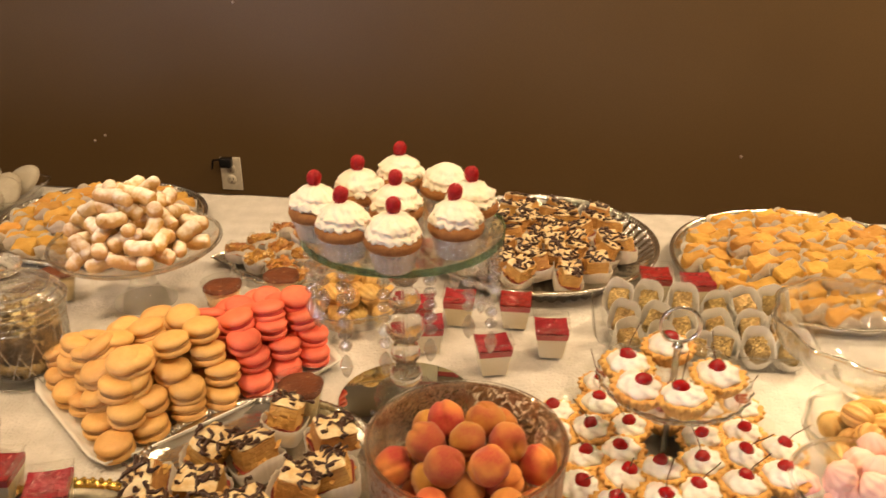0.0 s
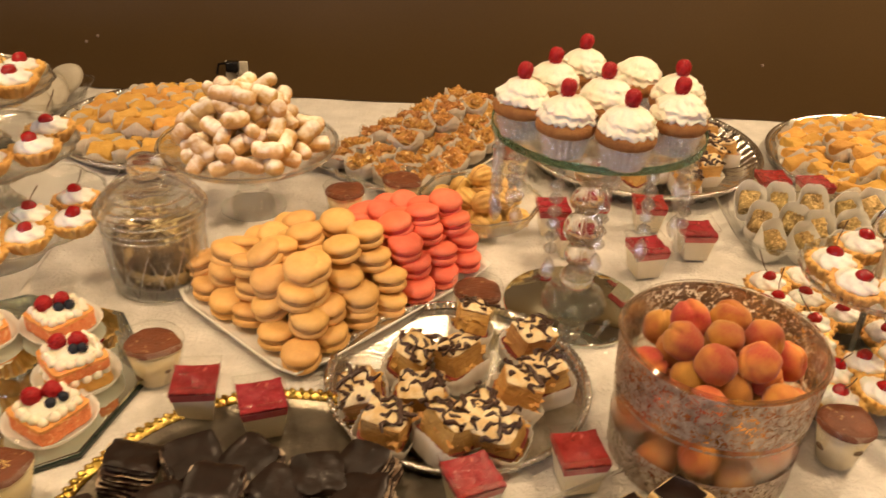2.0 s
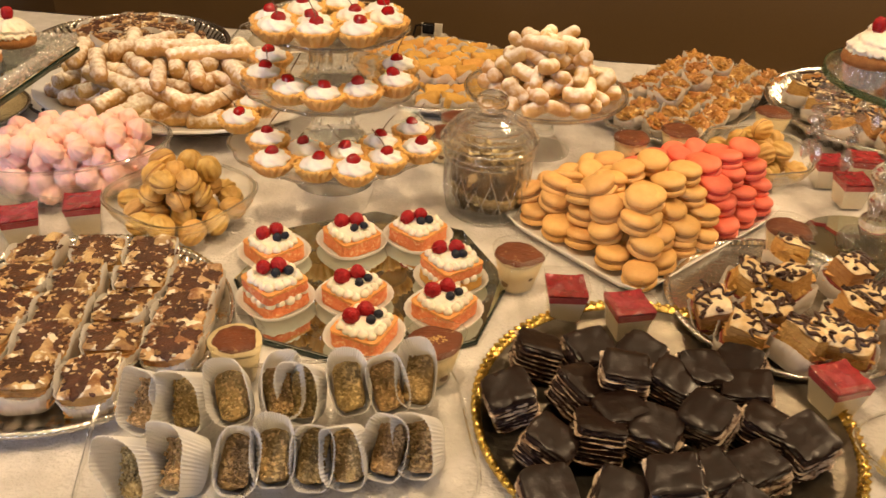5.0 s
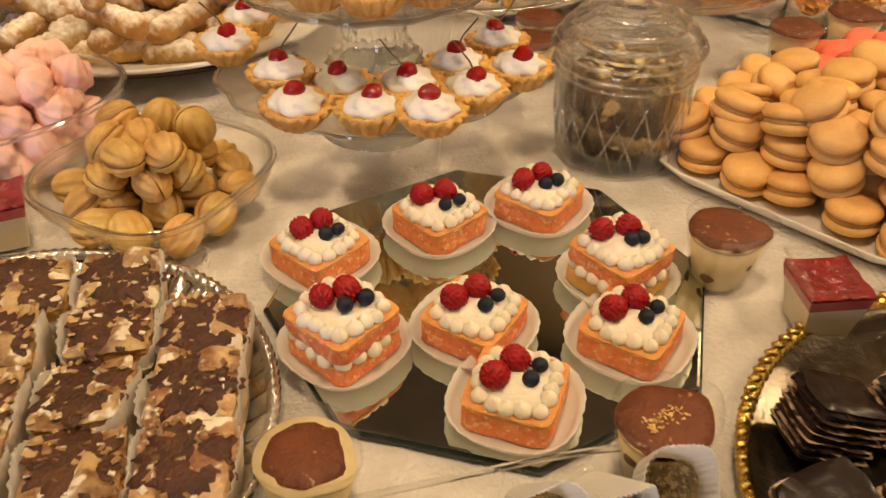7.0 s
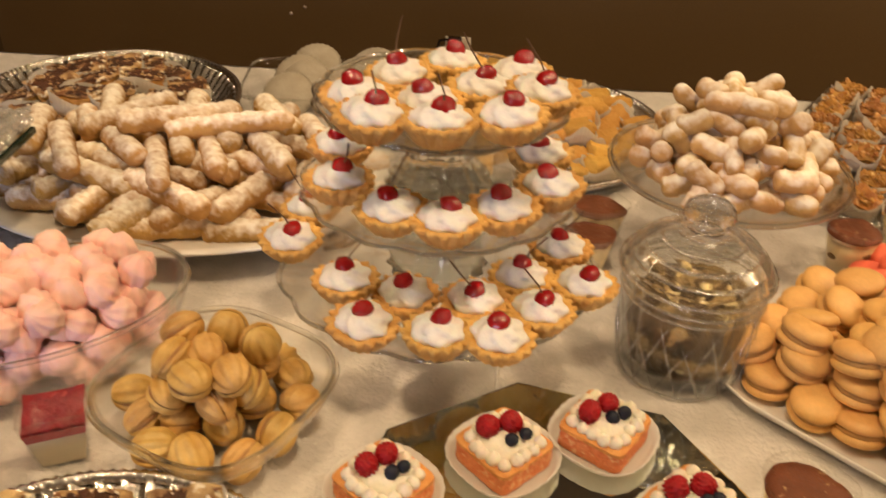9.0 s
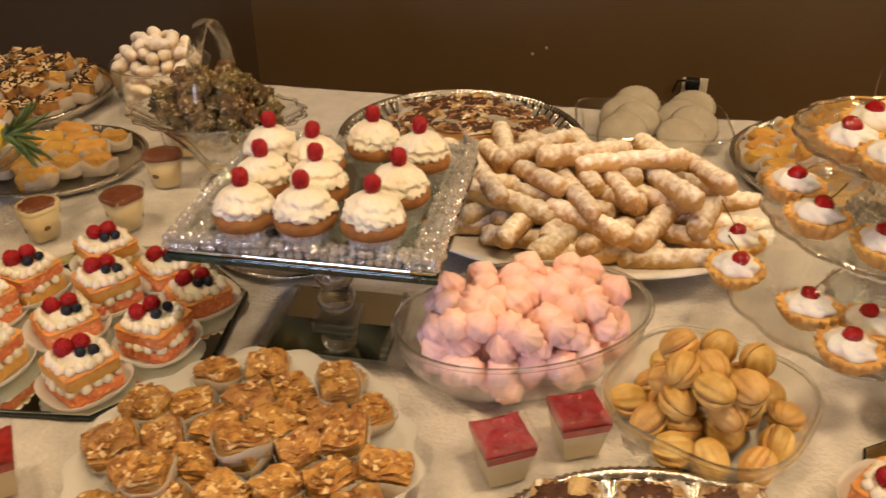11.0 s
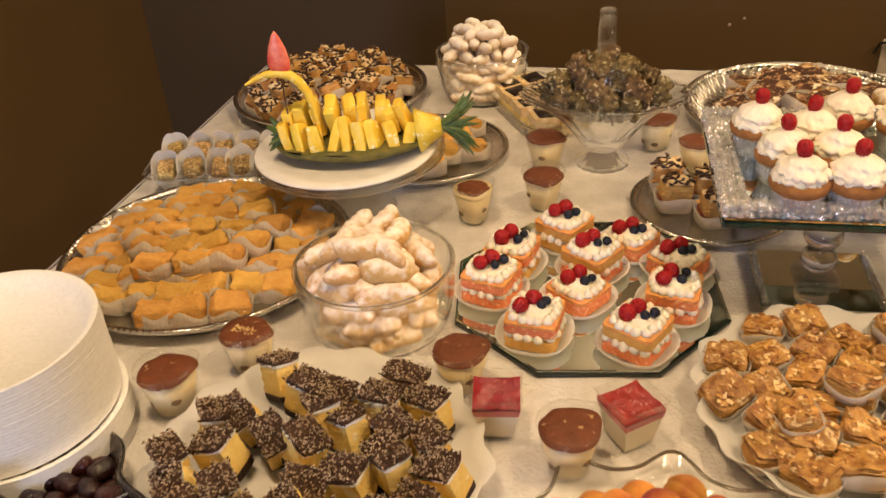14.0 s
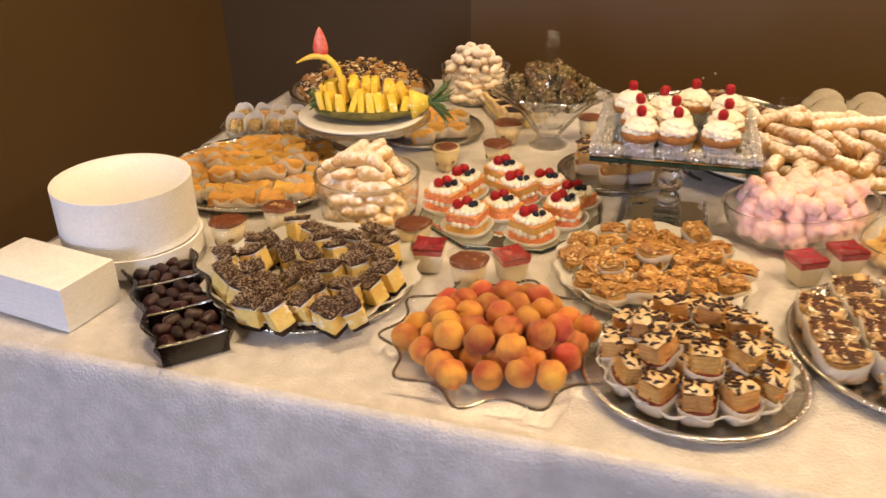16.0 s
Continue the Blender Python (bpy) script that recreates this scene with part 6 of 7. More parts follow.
LOGS = [finger("powdered_log", "long rolled pastry finger dusted with icing sugar", R(0.09, 0.155), R(0.0125, 0.0155), SUGARF, R(-0.12, 0.12), k + 20, 0.2, R(5, 8), R(12, 20), 0.06) for k in range(9)]
WHITES = [finger("white_cookie", "small white sugar-coated cookie", R(0.042, 0.054), R(0.0095, 0.0115), WHITESUGAR, R(0.0, 0.7), k + 30, 0.16, 1.6, 3.0) for k in range(5)]
cake_stand("clear glass footed cake stand heaped with powdered cookies", -0.65, 1.18, 0.135, 0.1, 0.052)
loose(FINGERS, heap(-0.65, 1.18, T + 0.114, 0.112, 0.034, 0.02, 5, 0.66), "short sugar-dusted finger cookie", "powdered cookies on the cake stand", True)
glass_bowl("glass_bowl", "round cut glass bowl of powdered crescent cookies", -2.09, 0.768, 0.096, 0.083, 0.088, CUT, cut=0.02)


def bowlful(protos, x, y, r, z0, layers, dz, step, label, group, above, shrink=0.75):
    """A bowl filled layer by layer, the outer pieces lying along the wall, and heaped above the rim."""
    poses = []
    for k in range(layers + above):
        rk = r if k < layers else r * (1.08 - shrink * (k - layers) / max(1, above))
        for px, py in hexgrid(0, 0, rk, step, 0.12, k * 0.7):
            along = math.degrees(math.atan2(py, px)) + 90 + R(-18, 18) if k < layers and math.hypot(px, py) > r * 0.5 else R(0, 360)
            poses.append(pose(x + px, y + py, T + z0 + k * dz + R(-0.002, 0.002), R(-30, 30), R(-18, 18), along))
    put(protos, poses, label, group)


bowlful(CRESC, -2.09, 0.768, 0.066, 0.02, 3, 0.0205, 0.031, "curved crescent cookie dusted with icing sugar", "crescent cookies in the cut glass bowl", 3)
glass_bowl("glass_bowl", "clear glass bowl of white sugar cookies", -2.085, 1.51, 0.088, 0.07, 0.09, CUT, cut=0.02)
bowlful(WHITES, -2.085, 1.51, 0.062, 0.018, 4, 0.019, 0.03, "small white sugar-coated cookie", "white cookies in the glass bowl", 3, 0.5)

# ---- oval plate of pastry logs ----


def oval_plate(x, y):
    ob = thing("oval_platter", "large oval white platter on a scrolled wire stand", "platter", "", pose(x, y, T))
    part("dish", lathe([(0, 0.02), (0.15, 0.02), (0.225, 0.028), (0.262, 0.042), (0.26, 0.045), (0.22, 0.033), (0.15, 0.026), (0, 0.026)], 80, None, 1, 0.69), WHITE, ob)
    part("wire_ring", tube([(0.22 * math.cos(2 * math.pi * k / 48), 0.136 * math.sin(2 * math.pi * k / 48), 0.018) for k in range(49)], 0.003, 6, False), SCROLL, ob)
    for sx, sy in ((-1, -1), (1, -1), (-1, 1), (1, 1)):
        part("scroll_foot", tube([(sx * (0.2 + 0.03 * k / 14 + 0.02 * math.cos(k * 0.6) * (1 - k / 22)), sy * (0.08 + 0.02 * k / 14), 0.018 - 0.014 * math.sin(k * 0.35)) for k in range(15)], 0.003, 6), SCROLL, ob)


oval_plate(-1.305, 1.19)
logs = []
for k, (turn, rx, ry) in enumerate(((6, 0.24, 0.15), (58, 0.225, 0.135), (-16, 0.205, 0.115), (118, 0.16, 0.095), (24, 0.11, 0.06))):
    c, q = math.cos(radians(turn)), math.sin(radians(turn))
    for i in range(-3, 4):
        for j in range(-9, 10):
            u, v = i * 0.118 + (0.059 if j % 2 else 0) + R(-0.012, 0.012), j * 0.0315 + R(-0.003, 0.003)
            px, py = u * c - v * q, u * q + v * c
            reach = math.hypot((px + 0.035 * c * (1 if px > 0 else -1)) / rx, py / ry)
            if reach < 1:
                logs.append(pose(-1.305 + px, 1.19 + py, T + 0.042 + 0.0195 * k + R(-0.003, 0.003), R(0, 360), R(-7, 7), turn + R(-17, 17)))
put(LOGS, logs, "long rolled pastry finger dusted with icing sugar", "pastry logs on the oval platter")

# ---- trays of cookies and pastries ----
round_tray("serving_tray", "round silver tray of orange cookies", 0.49, 1.425, 0.245)
round_tray("serving_tray", "round silver tray of drizzled pastries with an embossed rim", 0.0, 1.445, 0.222, 0.03, ribs=60, lip=0.05)
round_tray("serving_tray", "round silver tray of orange cookies behind the cake stand", -0.87, 1.46, 0.205)
round_tray("serving_tray", "round silver tray of orange cookies with a fluted rim", -2.377, 0.88, 0.203, 0.02, lip=0.03)
round_tray("serving_tray", "large deep silver tray with a ribbed rim", -1.508, 1.422, 0.2, 0.035, ribs=70, lip=0.05)
round_tray("serving_tray", "small round silver tray of drizzled pastries", -0.318, 0.765, 0.152, 0.012, lip=0.022)
round_tray("serving_tray", "round tray with a gold rope rim", -0.492, 0.522, 0.202, 0.012, DARKSILVER, lip=0.022, rimmat=GOLD)
round_tray("serving_tray", "round silver tray of cocoa-dusted cake squares", -1.177, 0.553, 0.188, 0.016, ribs=56, lip=0.028)
round_tray("serving_tray", "round silver tray of drizzled pastry rolls", -1.489, 0.418, 0.147, 0.012, lip=0.02)
round_tray("serving_tray", "silver tray of nut squares on paper", -1.56, 0.667, 0.145, 0.01, lip=0.02)
round_tray("serving_tray", "silver tray of custard cake squares on paper", -2.08, 0.505, 0.16, 0.01, lip=0.02)
round_tray("serving_tray", "dark silver tray heaped with drizzled pastries", -2.385, 1.465, 0.19, 0.025, lip=0.03)
round_tray("serving_tray", "small silver tray of drizzled pastry under the square stand", -1.675, 1.095, 0.115, 0.01, lip=0.02)
round_tray("serving_tray", "small silver plate of orange cookies", -2.135, 1.245, 0.135, 0.01, lip=0.02)


def spread(protos, x, y, r, step, z, layers, label, group, tilt=10, turn=None, dz=0.018, shrink=0.35, jitter=0.1, size=1.0):
    poses = []
    for k in range(layers):
        for px, py in hexgrid(x, y, r * (1 - shrink * k), step, jitter, 0.3 + k):
            poses.append(pose(px, py, T + z + k * dz, R(-tilt, tilt), R(-tilt, tilt), R(0, 360) if turn is None else turn + R(-12, 12)) @ Matrix.Scale(size, 4))
    put(protos, poses, label, group)


spread(ORANGES, 0.49, 1.425, 0.21, 0.045, 0.006, 2, "golden orange shortbread piece in a wavy white paper cup", "orange cookies on the end tray", 17, 20, 0.022, 0.42)
spread(ORANGES, -0.87, 1.46, 0.175, 0.045, 0.006, 2, "golden orange shortbread piece in a wavy white paper cup", "orange cookies behind the cake stand", 17, 20, 0.022, 0.42)
spread(ORANGES, -2.377, 0.88, 0.174, 0.0445, 0.006, 2, "golden orange shortbread piece in a wavy white paper cup", "orange cookies on the fluted tray", 17, 15, 0.022, 0.42)
spread(ORANGES, -2.135, 1.245, 0.1, 0.052, 0.006, 1, "golden orange shortbread piece in a wavy white paper cup", "orange cookies on the small plate", 9, 15)
spread(SQ["drizzle"], 0.0, 1.445, 0.165, 0.047, 0.009, 1, "flaky jam pastry square with icing and chocolate drizzle", "drizzled pastries on the embossed tray", 19)
spread(SQ["drizzle"], -2.385, 1.465, 0.162, 0.041, 0.01, 2, "flaky jam pastry square with icing and chocolate drizzle", "drizzled pastries on the dark tray", 24, None, 0.026, 0.3, 0.1, 0.84)
DZ = ((-0.382, 0.768), (-0.309, 0.835), (-0.24, 0.81), (-0.215, 0.748), (-0.414, 0.71), (-0.36, 0.705), (-0.314, 0.765), (-0.262, 0.715), (-0.306, 0.672), (-0.395, 0.655), (-0.335, 0.645), (-0.27, 0.655))
put(SQ["drizzle"], [pose(x, y, T + 0.009, R(-20, 20), R(-20, 20), R(0, 360)) @ Matrix.Scale(1.14, 4) for x, y in DZ], "flaky jam pastry square with icing and chocolate drizzle", "drizzled pastries on the small tray")
put(SQ["drizzle"], [pose(-1.675 + x, 1.095 + y, T + 0.005, R(-6, 6), R(-6, 6), R(-30, 30)) for x, y in ((-0.055, -0.01), (0, -0.045), (-0.005, 0.015), (0.055, -0.03), (-0.06, 0.05))], "flaky jam pastry square with icing and chocolate drizzle", "drizzled pastries under the square stand")
DK = ((-0.638, 0.575), (-0.577, 0.592), (-0.515, 0.596), (-0.452, 0.575), (-0.398, 0.55), (-0.649, 0.505), (-0.59, 0.525), (-0.54, 0.54), (-0.36, 0.49), (-0.62, 0.44), (-0.565, 0.455), (-0.505, 0.475), (-0.45, 0.49), (-0.41, 0.44), (-0.548, 0.385), (-0.491, 0.4), (-0.434, 0.386), (-0.61, 0.38), (-0.5, 0.345))
DK += tuple((x, y) for x, y in hexgrid(-0.492, 0.505, 0.15, 0.05, 0.1, 0.4) if y < 0.6 and min(math.hypot(x - px, y - py) for px, py in DK) > 0.037)
put(SQ["dark"], [pose(x, y, T + 0.006 + (0.016 if k in (7, 12, 15) else 0), R(-17, 17), R(-17, 17), R(-45, 45)) @ Matrix.Diagonal((1, 1, 0.9, 1)) for k, (x, y) in enumerate(DK)], "dark chocolate layer cake square with cream layers", "chocolate cakes on the gold-rimmed tray")
rows = []
for j in range(-3, 4):
    for i in range(-3, 4):
        x, y = i * 0.07, j * 0.06
        if math.hypot(x, y) < 0.16:
            rows.append(pose(-1.177 + x * 0.98 - y * 0.17, 0.553 + x * 0.17 + y * 0.98, T + 0.006, R(-8, 8), R(-8, 8), 10 + R(-9, 9)) @ Matrix.Scale(1.0, 4))
put(SQ["cocoa"], rows, "cream layer cake square dusted with cocoa in paper", "cocoa cakes on the silver tray")
spread(SQ["cocoa"], -1.508, 1.422, 0.13, 0.058, 0.012, 2, "cream layer cake square dusted with cocoa in paper", "cocoa cakes on the ribbed tray", 16, None, 0.022, 0.3)
paper_doily("crumpled white paper liner under nut squares", -1.56, 0.667, T + 0.009, 0.158)
nuts = [pose(x, y, T + 0.012 + R(0, 0.006), R(-14, 14), R(-14, 14), R(0, 360)) @ Matrix.Scale(R(0.86, 1.0), 4) for x, y in hexgrid(-1.56, 0.667, 0.145, 0.0485, 0.1, 0.4)]
nuts += [pose(x, y, T + 0.032, R(-28, 28), R(-28, 28), R(0, 360)) @ Matrix.Scale(R(0.8, 0.95), 4) for x, y in hexgrid(-1.555, 0.675, 0.09, 0.09, 0.25, 0.9)]
put(SQ["nut"], nuts, "golden flaky pastry square with flaked nuts in paper", "nut squares on the paper liner")
paper_doily("white scalloped paper liner under custard cakes", -2.08, 0.505, T + 0.009, 0.17)
SLICES = ((-2.211, 0.48), (-2.184, 0.423), (-2.197, 0.53), (-2.163, 0.5), (-2.161, 0.557), (-2.143, 0.45), (-2.138, 0.39), (-2.099, 0.518), (-2.085, 0.399), (-2.063, 0.448), (-2.116, 0.587), (-2.077, 0.6), (-2.05, 0.542),
          (-2.02, 0.618), (-2.03, 0.58), (-1.977, 0.584), (-1.964, 0.532), (-2.03, 0.485), (-1.998, 0.506), (-1.951, 0.47), (-1.985, 0.436), (-2.03, 0.39), (-2.1, 0.36), (-2.15, 0.61), (-2.05, 0.36), (-1.99, 0.385), (-2.12, 0.415), (-2.075, 0.485), (-2.13, 0.535), (-1.94, 0.505), (-2.0, 0.545), (-2.18, 0.46), (-2.02, 0.43), (-1.96, 0.41), (-2.08, 0.56))
rows = [pose(x, y - 0.012, T + 0.012 + R(0, 0.006), 8 + R(-22, 22), R(-22, 22), -28 + R(-30, 30)) @ Matrix.Diagonal((1.0, 0.98, 1.08, 1)) for x, y in SLICES]
put(SQ["coco"], rows, "custard sponge square topped with chocolate shavings", "custard cakes on the paper liner")


paper_doily("white scalloped paper liner under drizzled pastries", -1.489, 0.418, T + 0.006, 0.125)
blocks = [pose(-1.489 + r * math.cos(2 * math.pi * (k + o) / n), 0.418 + r * math.sin(2 * math.pi * (k + o) / n), T + 0.009 + z, R(-10, 10), R(-10, 10), 360 * (k + o) / n + R(-16, 16)) for r, n, z, o in ((0.096, 12, 0.0, 0.2), (0.048, 6, 0.004, 0.0), (0.0, 1, 0.008, 0), (0.062, 7, 0.031, 0.45)) for k in range(n)]
put(SQ["drizzle"], blocks, "flaky jam pastry square with icing and chocolate drizzle", "drizzled pastries on the silver tray")


def brittle_tray():
    ob = thing("serving_tray", "oblong silver tray with openwork handles", "serving tray", "serving trays", pose(-0.365, 1.455, T, 0, 0, 58))
    V, F = [], []
    for x, y, z in ((0.2, 0.1, 0.001), (0.222, 0.117, 0.004), (0.23, 0.125, 0.014), (0.228, 0.123, 0.0155), (0.22, 0.115, 0.006), (0.2, 0.1, 0.004)):
        V += [(-x, -y, z), (x, -y, z), (x, y, z), (-x, y, z)]
    for r in range(5):
        F += [(4 * r + k, 4 * r + (k + 1) % 4, 4 * r + 4 + (k + 1) % 4, 4 * r + 4 + k) for k in range(4)]
    part("dish", (V, F + [(3, 2, 1, 0), (20, 21, 22, 23)]), SILVER, ob, smooth=False)
    for s in (-1, 1):
        part("handle", tube([(s * (0.226 + 0.018 * math.sin(math.pi * k / 16) + 0.004 * math.sin(k * 1.6)), -0.07 + 0.14 * k / 16, 0.016) for k in range(17)], 0.004, 6), SILVER, ob)


brittle_tray()
grid = []
for i in range(8):
    for j in range(4):
        p = pose(-0.365, 1.455, T + 0.006, 0, 0, 58) @ pose(-0.192 + i * 0.055, -0.084 + j * 0.056, R(0, 0.006), R(-11, 11), R(-11, 11), R(-14, 14))
        grid.append(p)
for i in range(5):
    grid.append(pose(-0.365, 1.455, T + 0.03, 0, 0, 58) @ pose(-0.1 + i * 0.055, 0.0 + 0.02 * (i % 2), 0, R(-8, 8), R(-8, 8), R(-20, 20)))
put(SQ["brittle"], grid, "glazed caramel nut brittle square in a paper cup", "brittle squares on the oblong tray")

# ---- clear plastic trays ----
clear_tray("clear ribbed plastic tray of crumbed squares in paper cups", -0.87, 0.4, 0.34, 0.21, 17)
cups = [pose(-0.87, 0.4, T + 0.004, 0, 0, 17) @ pose(-0.122 + i * 0.038, -0.008 + j * 0.072, 0.01 + 0.018 * j, 44 + R(-8, 8), R(-20, 20), R(-28, 14)) for j in range(2) for i in range(8)]
put(SQ["sesame"], cups, "crumb-coated pistachio roll lying in a white paper cup", "crumbed rolls in the plastic tray")
clear_tray("clear plastic tray of crumbed squares beside jelly cups", 0.255, 1.165, 0.3, 0.19, 0)
cups = [pose(0.255, 1.165, T + 0.004, 0, 0, 0) @ pose(-0.118 + i * 0.047, -0.062 + j * 0.05, 0.004 + 0.008 * j, 34 + R(-12, 12), R(-14, 14), R(-24, 24)) for j in range(3) for i in range(6)]
put(SQ["sesame_low"], cups, "crumb-coated pistachio roll lying in a white paper cup", "crumbed rolls beside the jelly cups")
clear_tray("clear plastic box of crumbed squares at the table edge", -2.44, 1.13, 0.27, 0.13, 10)
cups = [pose(-2.44, 1.13, T + 0.004, 0, 0, 10) @ pose(-0.105 + i * 0.042, -0.03 + j * 0.055, 0.006 + 0.004 * j, 14 + R(-8, 8), R(-10, 10), R(-12, 12)) for j in range(2) for i in range(6)]
put(SQ["sesame_low"], cups, "crumb-coated pistachio roll lying in a white paper cup", "crumbed rolls in the plastic box")
clear_tray("clear plastic tray of cream squares with chocolate tiles", -0.155, 0.487, 0.24, 0.2, 30)
sq = [pose(-0.155, 0.487, T + 0.003, 0, 0, 30) @ pose(-0.08 + i * 0.056 + R(-0.003, 0.003), -0.055 + j * 0.053 + R(-0.004, 0.004), 0, R(-5, 5), R(-5, 5), R(-12, 12)) for j in range(3) for i in range(4)]
put(SQ["cream"], sq, "pale cream cake square with a dark chocolate tile", "cream squares in the plastic tray")
clear_tray("clear plastic tray of cream squares behind the crystal basket", -1.968, 1.42, 0.25, 0.13, -60)
sq = [pose(-1.968, 1.42, T + 0.003, 0, 0, -60) @ pose(-0.085 + i * 0.056, -0.027 + j * 0.052, 0, R(-4, 4), R(-4, 4), R(-8, 8)) for j in range(2) for i in range(4)]
put(SQ["cream"], sq, "pale cream cake square with a dark chocolate tile", "cream squares behind the basket")
clear_tray("clear plastic tray of white shell cookies near the wall side", -1.2, 1.56, 0.24, 0.17, 5)


def shell_cookie():
    V, F = lathe([(0, 0), (0.042, 0.0), (0.046, 0.004), (0.04, 0.012), (0.02, 0.018), (0, 0.02)], 56, lambda a, i: 1 + 0.05 * abs(math.cos(a * 14)) * (i in (1, 2, 3)))
    return tagged(part("shell_cookie", (V, F), SHELLC), "pale scalloped shell-shaped cookie leaning in a tray", "cookie")


SHELL = [shell_cookie()]
put(SHELL, [pose(-1.2 + (i - 0.5) * 0.095 + 0.02 * (j % 2), 1.5 + j * 0.04, T + 0.022 + 0.006 * (j % 2), 38 + R(-5, 5), R(-10, 10), R(-20, 20)) @ Matrix.Scale(0.9, 4) for i in range(2) for j in range(4)], "pale scalloped shell-shaped cookie leaning in a tray", "shell cookies in the plastic tray")

# ---- star plate of apricots ----


def star_plate(x, y):
    ob = thing("star_plate", "star-shaped clear glass plate under apricots", "plate", "", pose(x, y, T, 0, 0, 14))
    star = lambda a, i: 1 + 0.085 * (math.cos(a * 10) + 0.18 * math.cos(a * 20)) * (1 < i < 7)
    part("dish", lathe([(0, 0), (0.085, 0.0), (0.125, 0.006), (0.15, 0.019), (0.1535, 0.0225), (0.15, 0.024), (0.125, 0.011), (0.085, 0.0045), (0, 0.0045)], 160, star), GLASS, ob)
    r = 0.153
    part("rim", tube([(r * star(2 * math.pi * k / 160, 3) * math.cos(2 * math.pi * k / 160), r * star(2 * math.pi * k / 160, 3) * math.sin(2 * math.pi * k / 160), 0.0232) for k in range(161)], 0.0021, 6, False), EDGEGLASS, ob, "thick dark glass edge")


star_plate(-1.75, 0.404)
loose(PEACHES, heap(-1.752, 0.4, T + 0.029, 0.14, 0.042, 0.027, 2, 0.5, 0.86, radians(20)), "ripe orange apricot with a red blush", "apricots on the star plate")

# ---- pineapple on a stand ----
cake_stand("clear glass footed stand under a white plate", -2.205, 1.045, 0.14, 0.085, 0.062, JARGLASS)
wp = thing("serving_plate", "round white ceramic plate on a glass stand", "plate", "", pose(-2.21, 1.045, T + 0.092))
part("dish", lathe([(0, 0), (0.1, 0), (0.132, 0.008), (0.137, 0.012), (0.135, 0.014), (0.1, 0.005), (0, 0.004)], 64), WHITE, wp)


def pineapple(x, y, z):
    ob = thing("cut_pineapple", "half pineapple cut in wedges with its green crown", "pineapple", "", pose(x, y, z, 0, 0, 12) @ Matrix.Scale(1.1, 4))
    bot = blob(0.105, 0.056, 0.04, 3, 0.06, 5)
    part("rind", ([(v[0], v[1], min(v[2], 0.0) * 0.6 + 0.024) for v in bot[0]], bot[1]), PINESKIN, ob, "green-brown pineapple rind")
    for j in range(2):
        for i in range(9):
            s = math.sqrt(max(0.15, 1 - ((i - 4) / 5.0) ** 2))
            part("chunk", rbox(0.0125 + 0.0022 * ((i * 7 + j) % 3), 0.032 * s + 0.006, 0.034 + 0.008 * s + R(-0.004, 0.005), 0.0025, 2, 0.002, 1, i + j), PINE, ob, m=pose(-0.08 + i * 0.0195, -0.026 * s if j == 0 else 0.02 * s, 0.012 + (0.016 if j else 0) + R(0, 0.006), (-26 if j == 0 else 12) + R(-12, 12), R(-20, 8), R(-20, 20)))
    part("neck", lathe([(0, 0), (0.03, 0), (0.02, 0.016), (0.012, 0.032), (0, 0.034)], 24), PINE, ob, m=pose(0.088, 0, 0.03, 0, 82, 0))
    for k in range(26):
        a, l = k * 2.4, R(0.028, 0.054)
        w = 0.006
        pts = [(l * f, 0.012 * f * math.cos(a) + 0.03 * f * f * math.cos(a), 0.012 * f * math.sin(a) + 0.03 * f * f * math.sin(a)) for f in (0, 0.3, 0.6, 0.85, 1)]
        part("leaf", tube(pts, lambda f: w * (1 - f) ** 0.7 * 0.8 + 0.0004, 5), LEAF, ob, m=pose(0.115, 0, 0.036))
    for k in range(12):
        part("leaf", tube([(0, 0, 0), (-0.012, 0.012 * math.cos(k), 0.012 * math.sin(k * 2)), (-0.02, 0.02 * math.cos(k), 0.02 * math.sin(k * 2))], lambda f: 0.006 * (1 - f) + 0.001, 5), LEAF, ob, m=pose(-0.088, 0, 0.035))
    curl = ((-0.04, 0.03), (-0.043, 0.06), (-0.046, 0.078), (-0.05, 0.094), (-0.058, 0.108), (-0.069, 0.118), (-0.084, 0.122), (-0.1, 0.12), (-0.114, 0.115), (-0.128, 0.108))
    part("peel_curl", tube([(px, -0.005, pz) for px, pz in curl], lambda f: 0.0015 + 0.005 * math.sin(math.pi * min(1, f * 1.02)) ** 0.8, 10), PINE, ob, "curled yellow peel")
    part("strawberry", lathe([(0, 0), (0.008, 0.002), (0.0135, 0.01), (0.0145, 0.02), (0.011, 0.036), (0.0045, 0.052), (0, 0.058)], 20, None, 1, 0.35), STRAW, ob, "strawberry half standing on a stick", m=pose(-0.08, -0.005, 0.118))
    part("stick", tube([(-0.08, -0.005, 0.05), (-0.08, -0.005, 0.122)], 0.0012, 6), STEM, ob)


pineapple(-2.195, 1.035, T + 0.096)

# ---- crystal basket ----


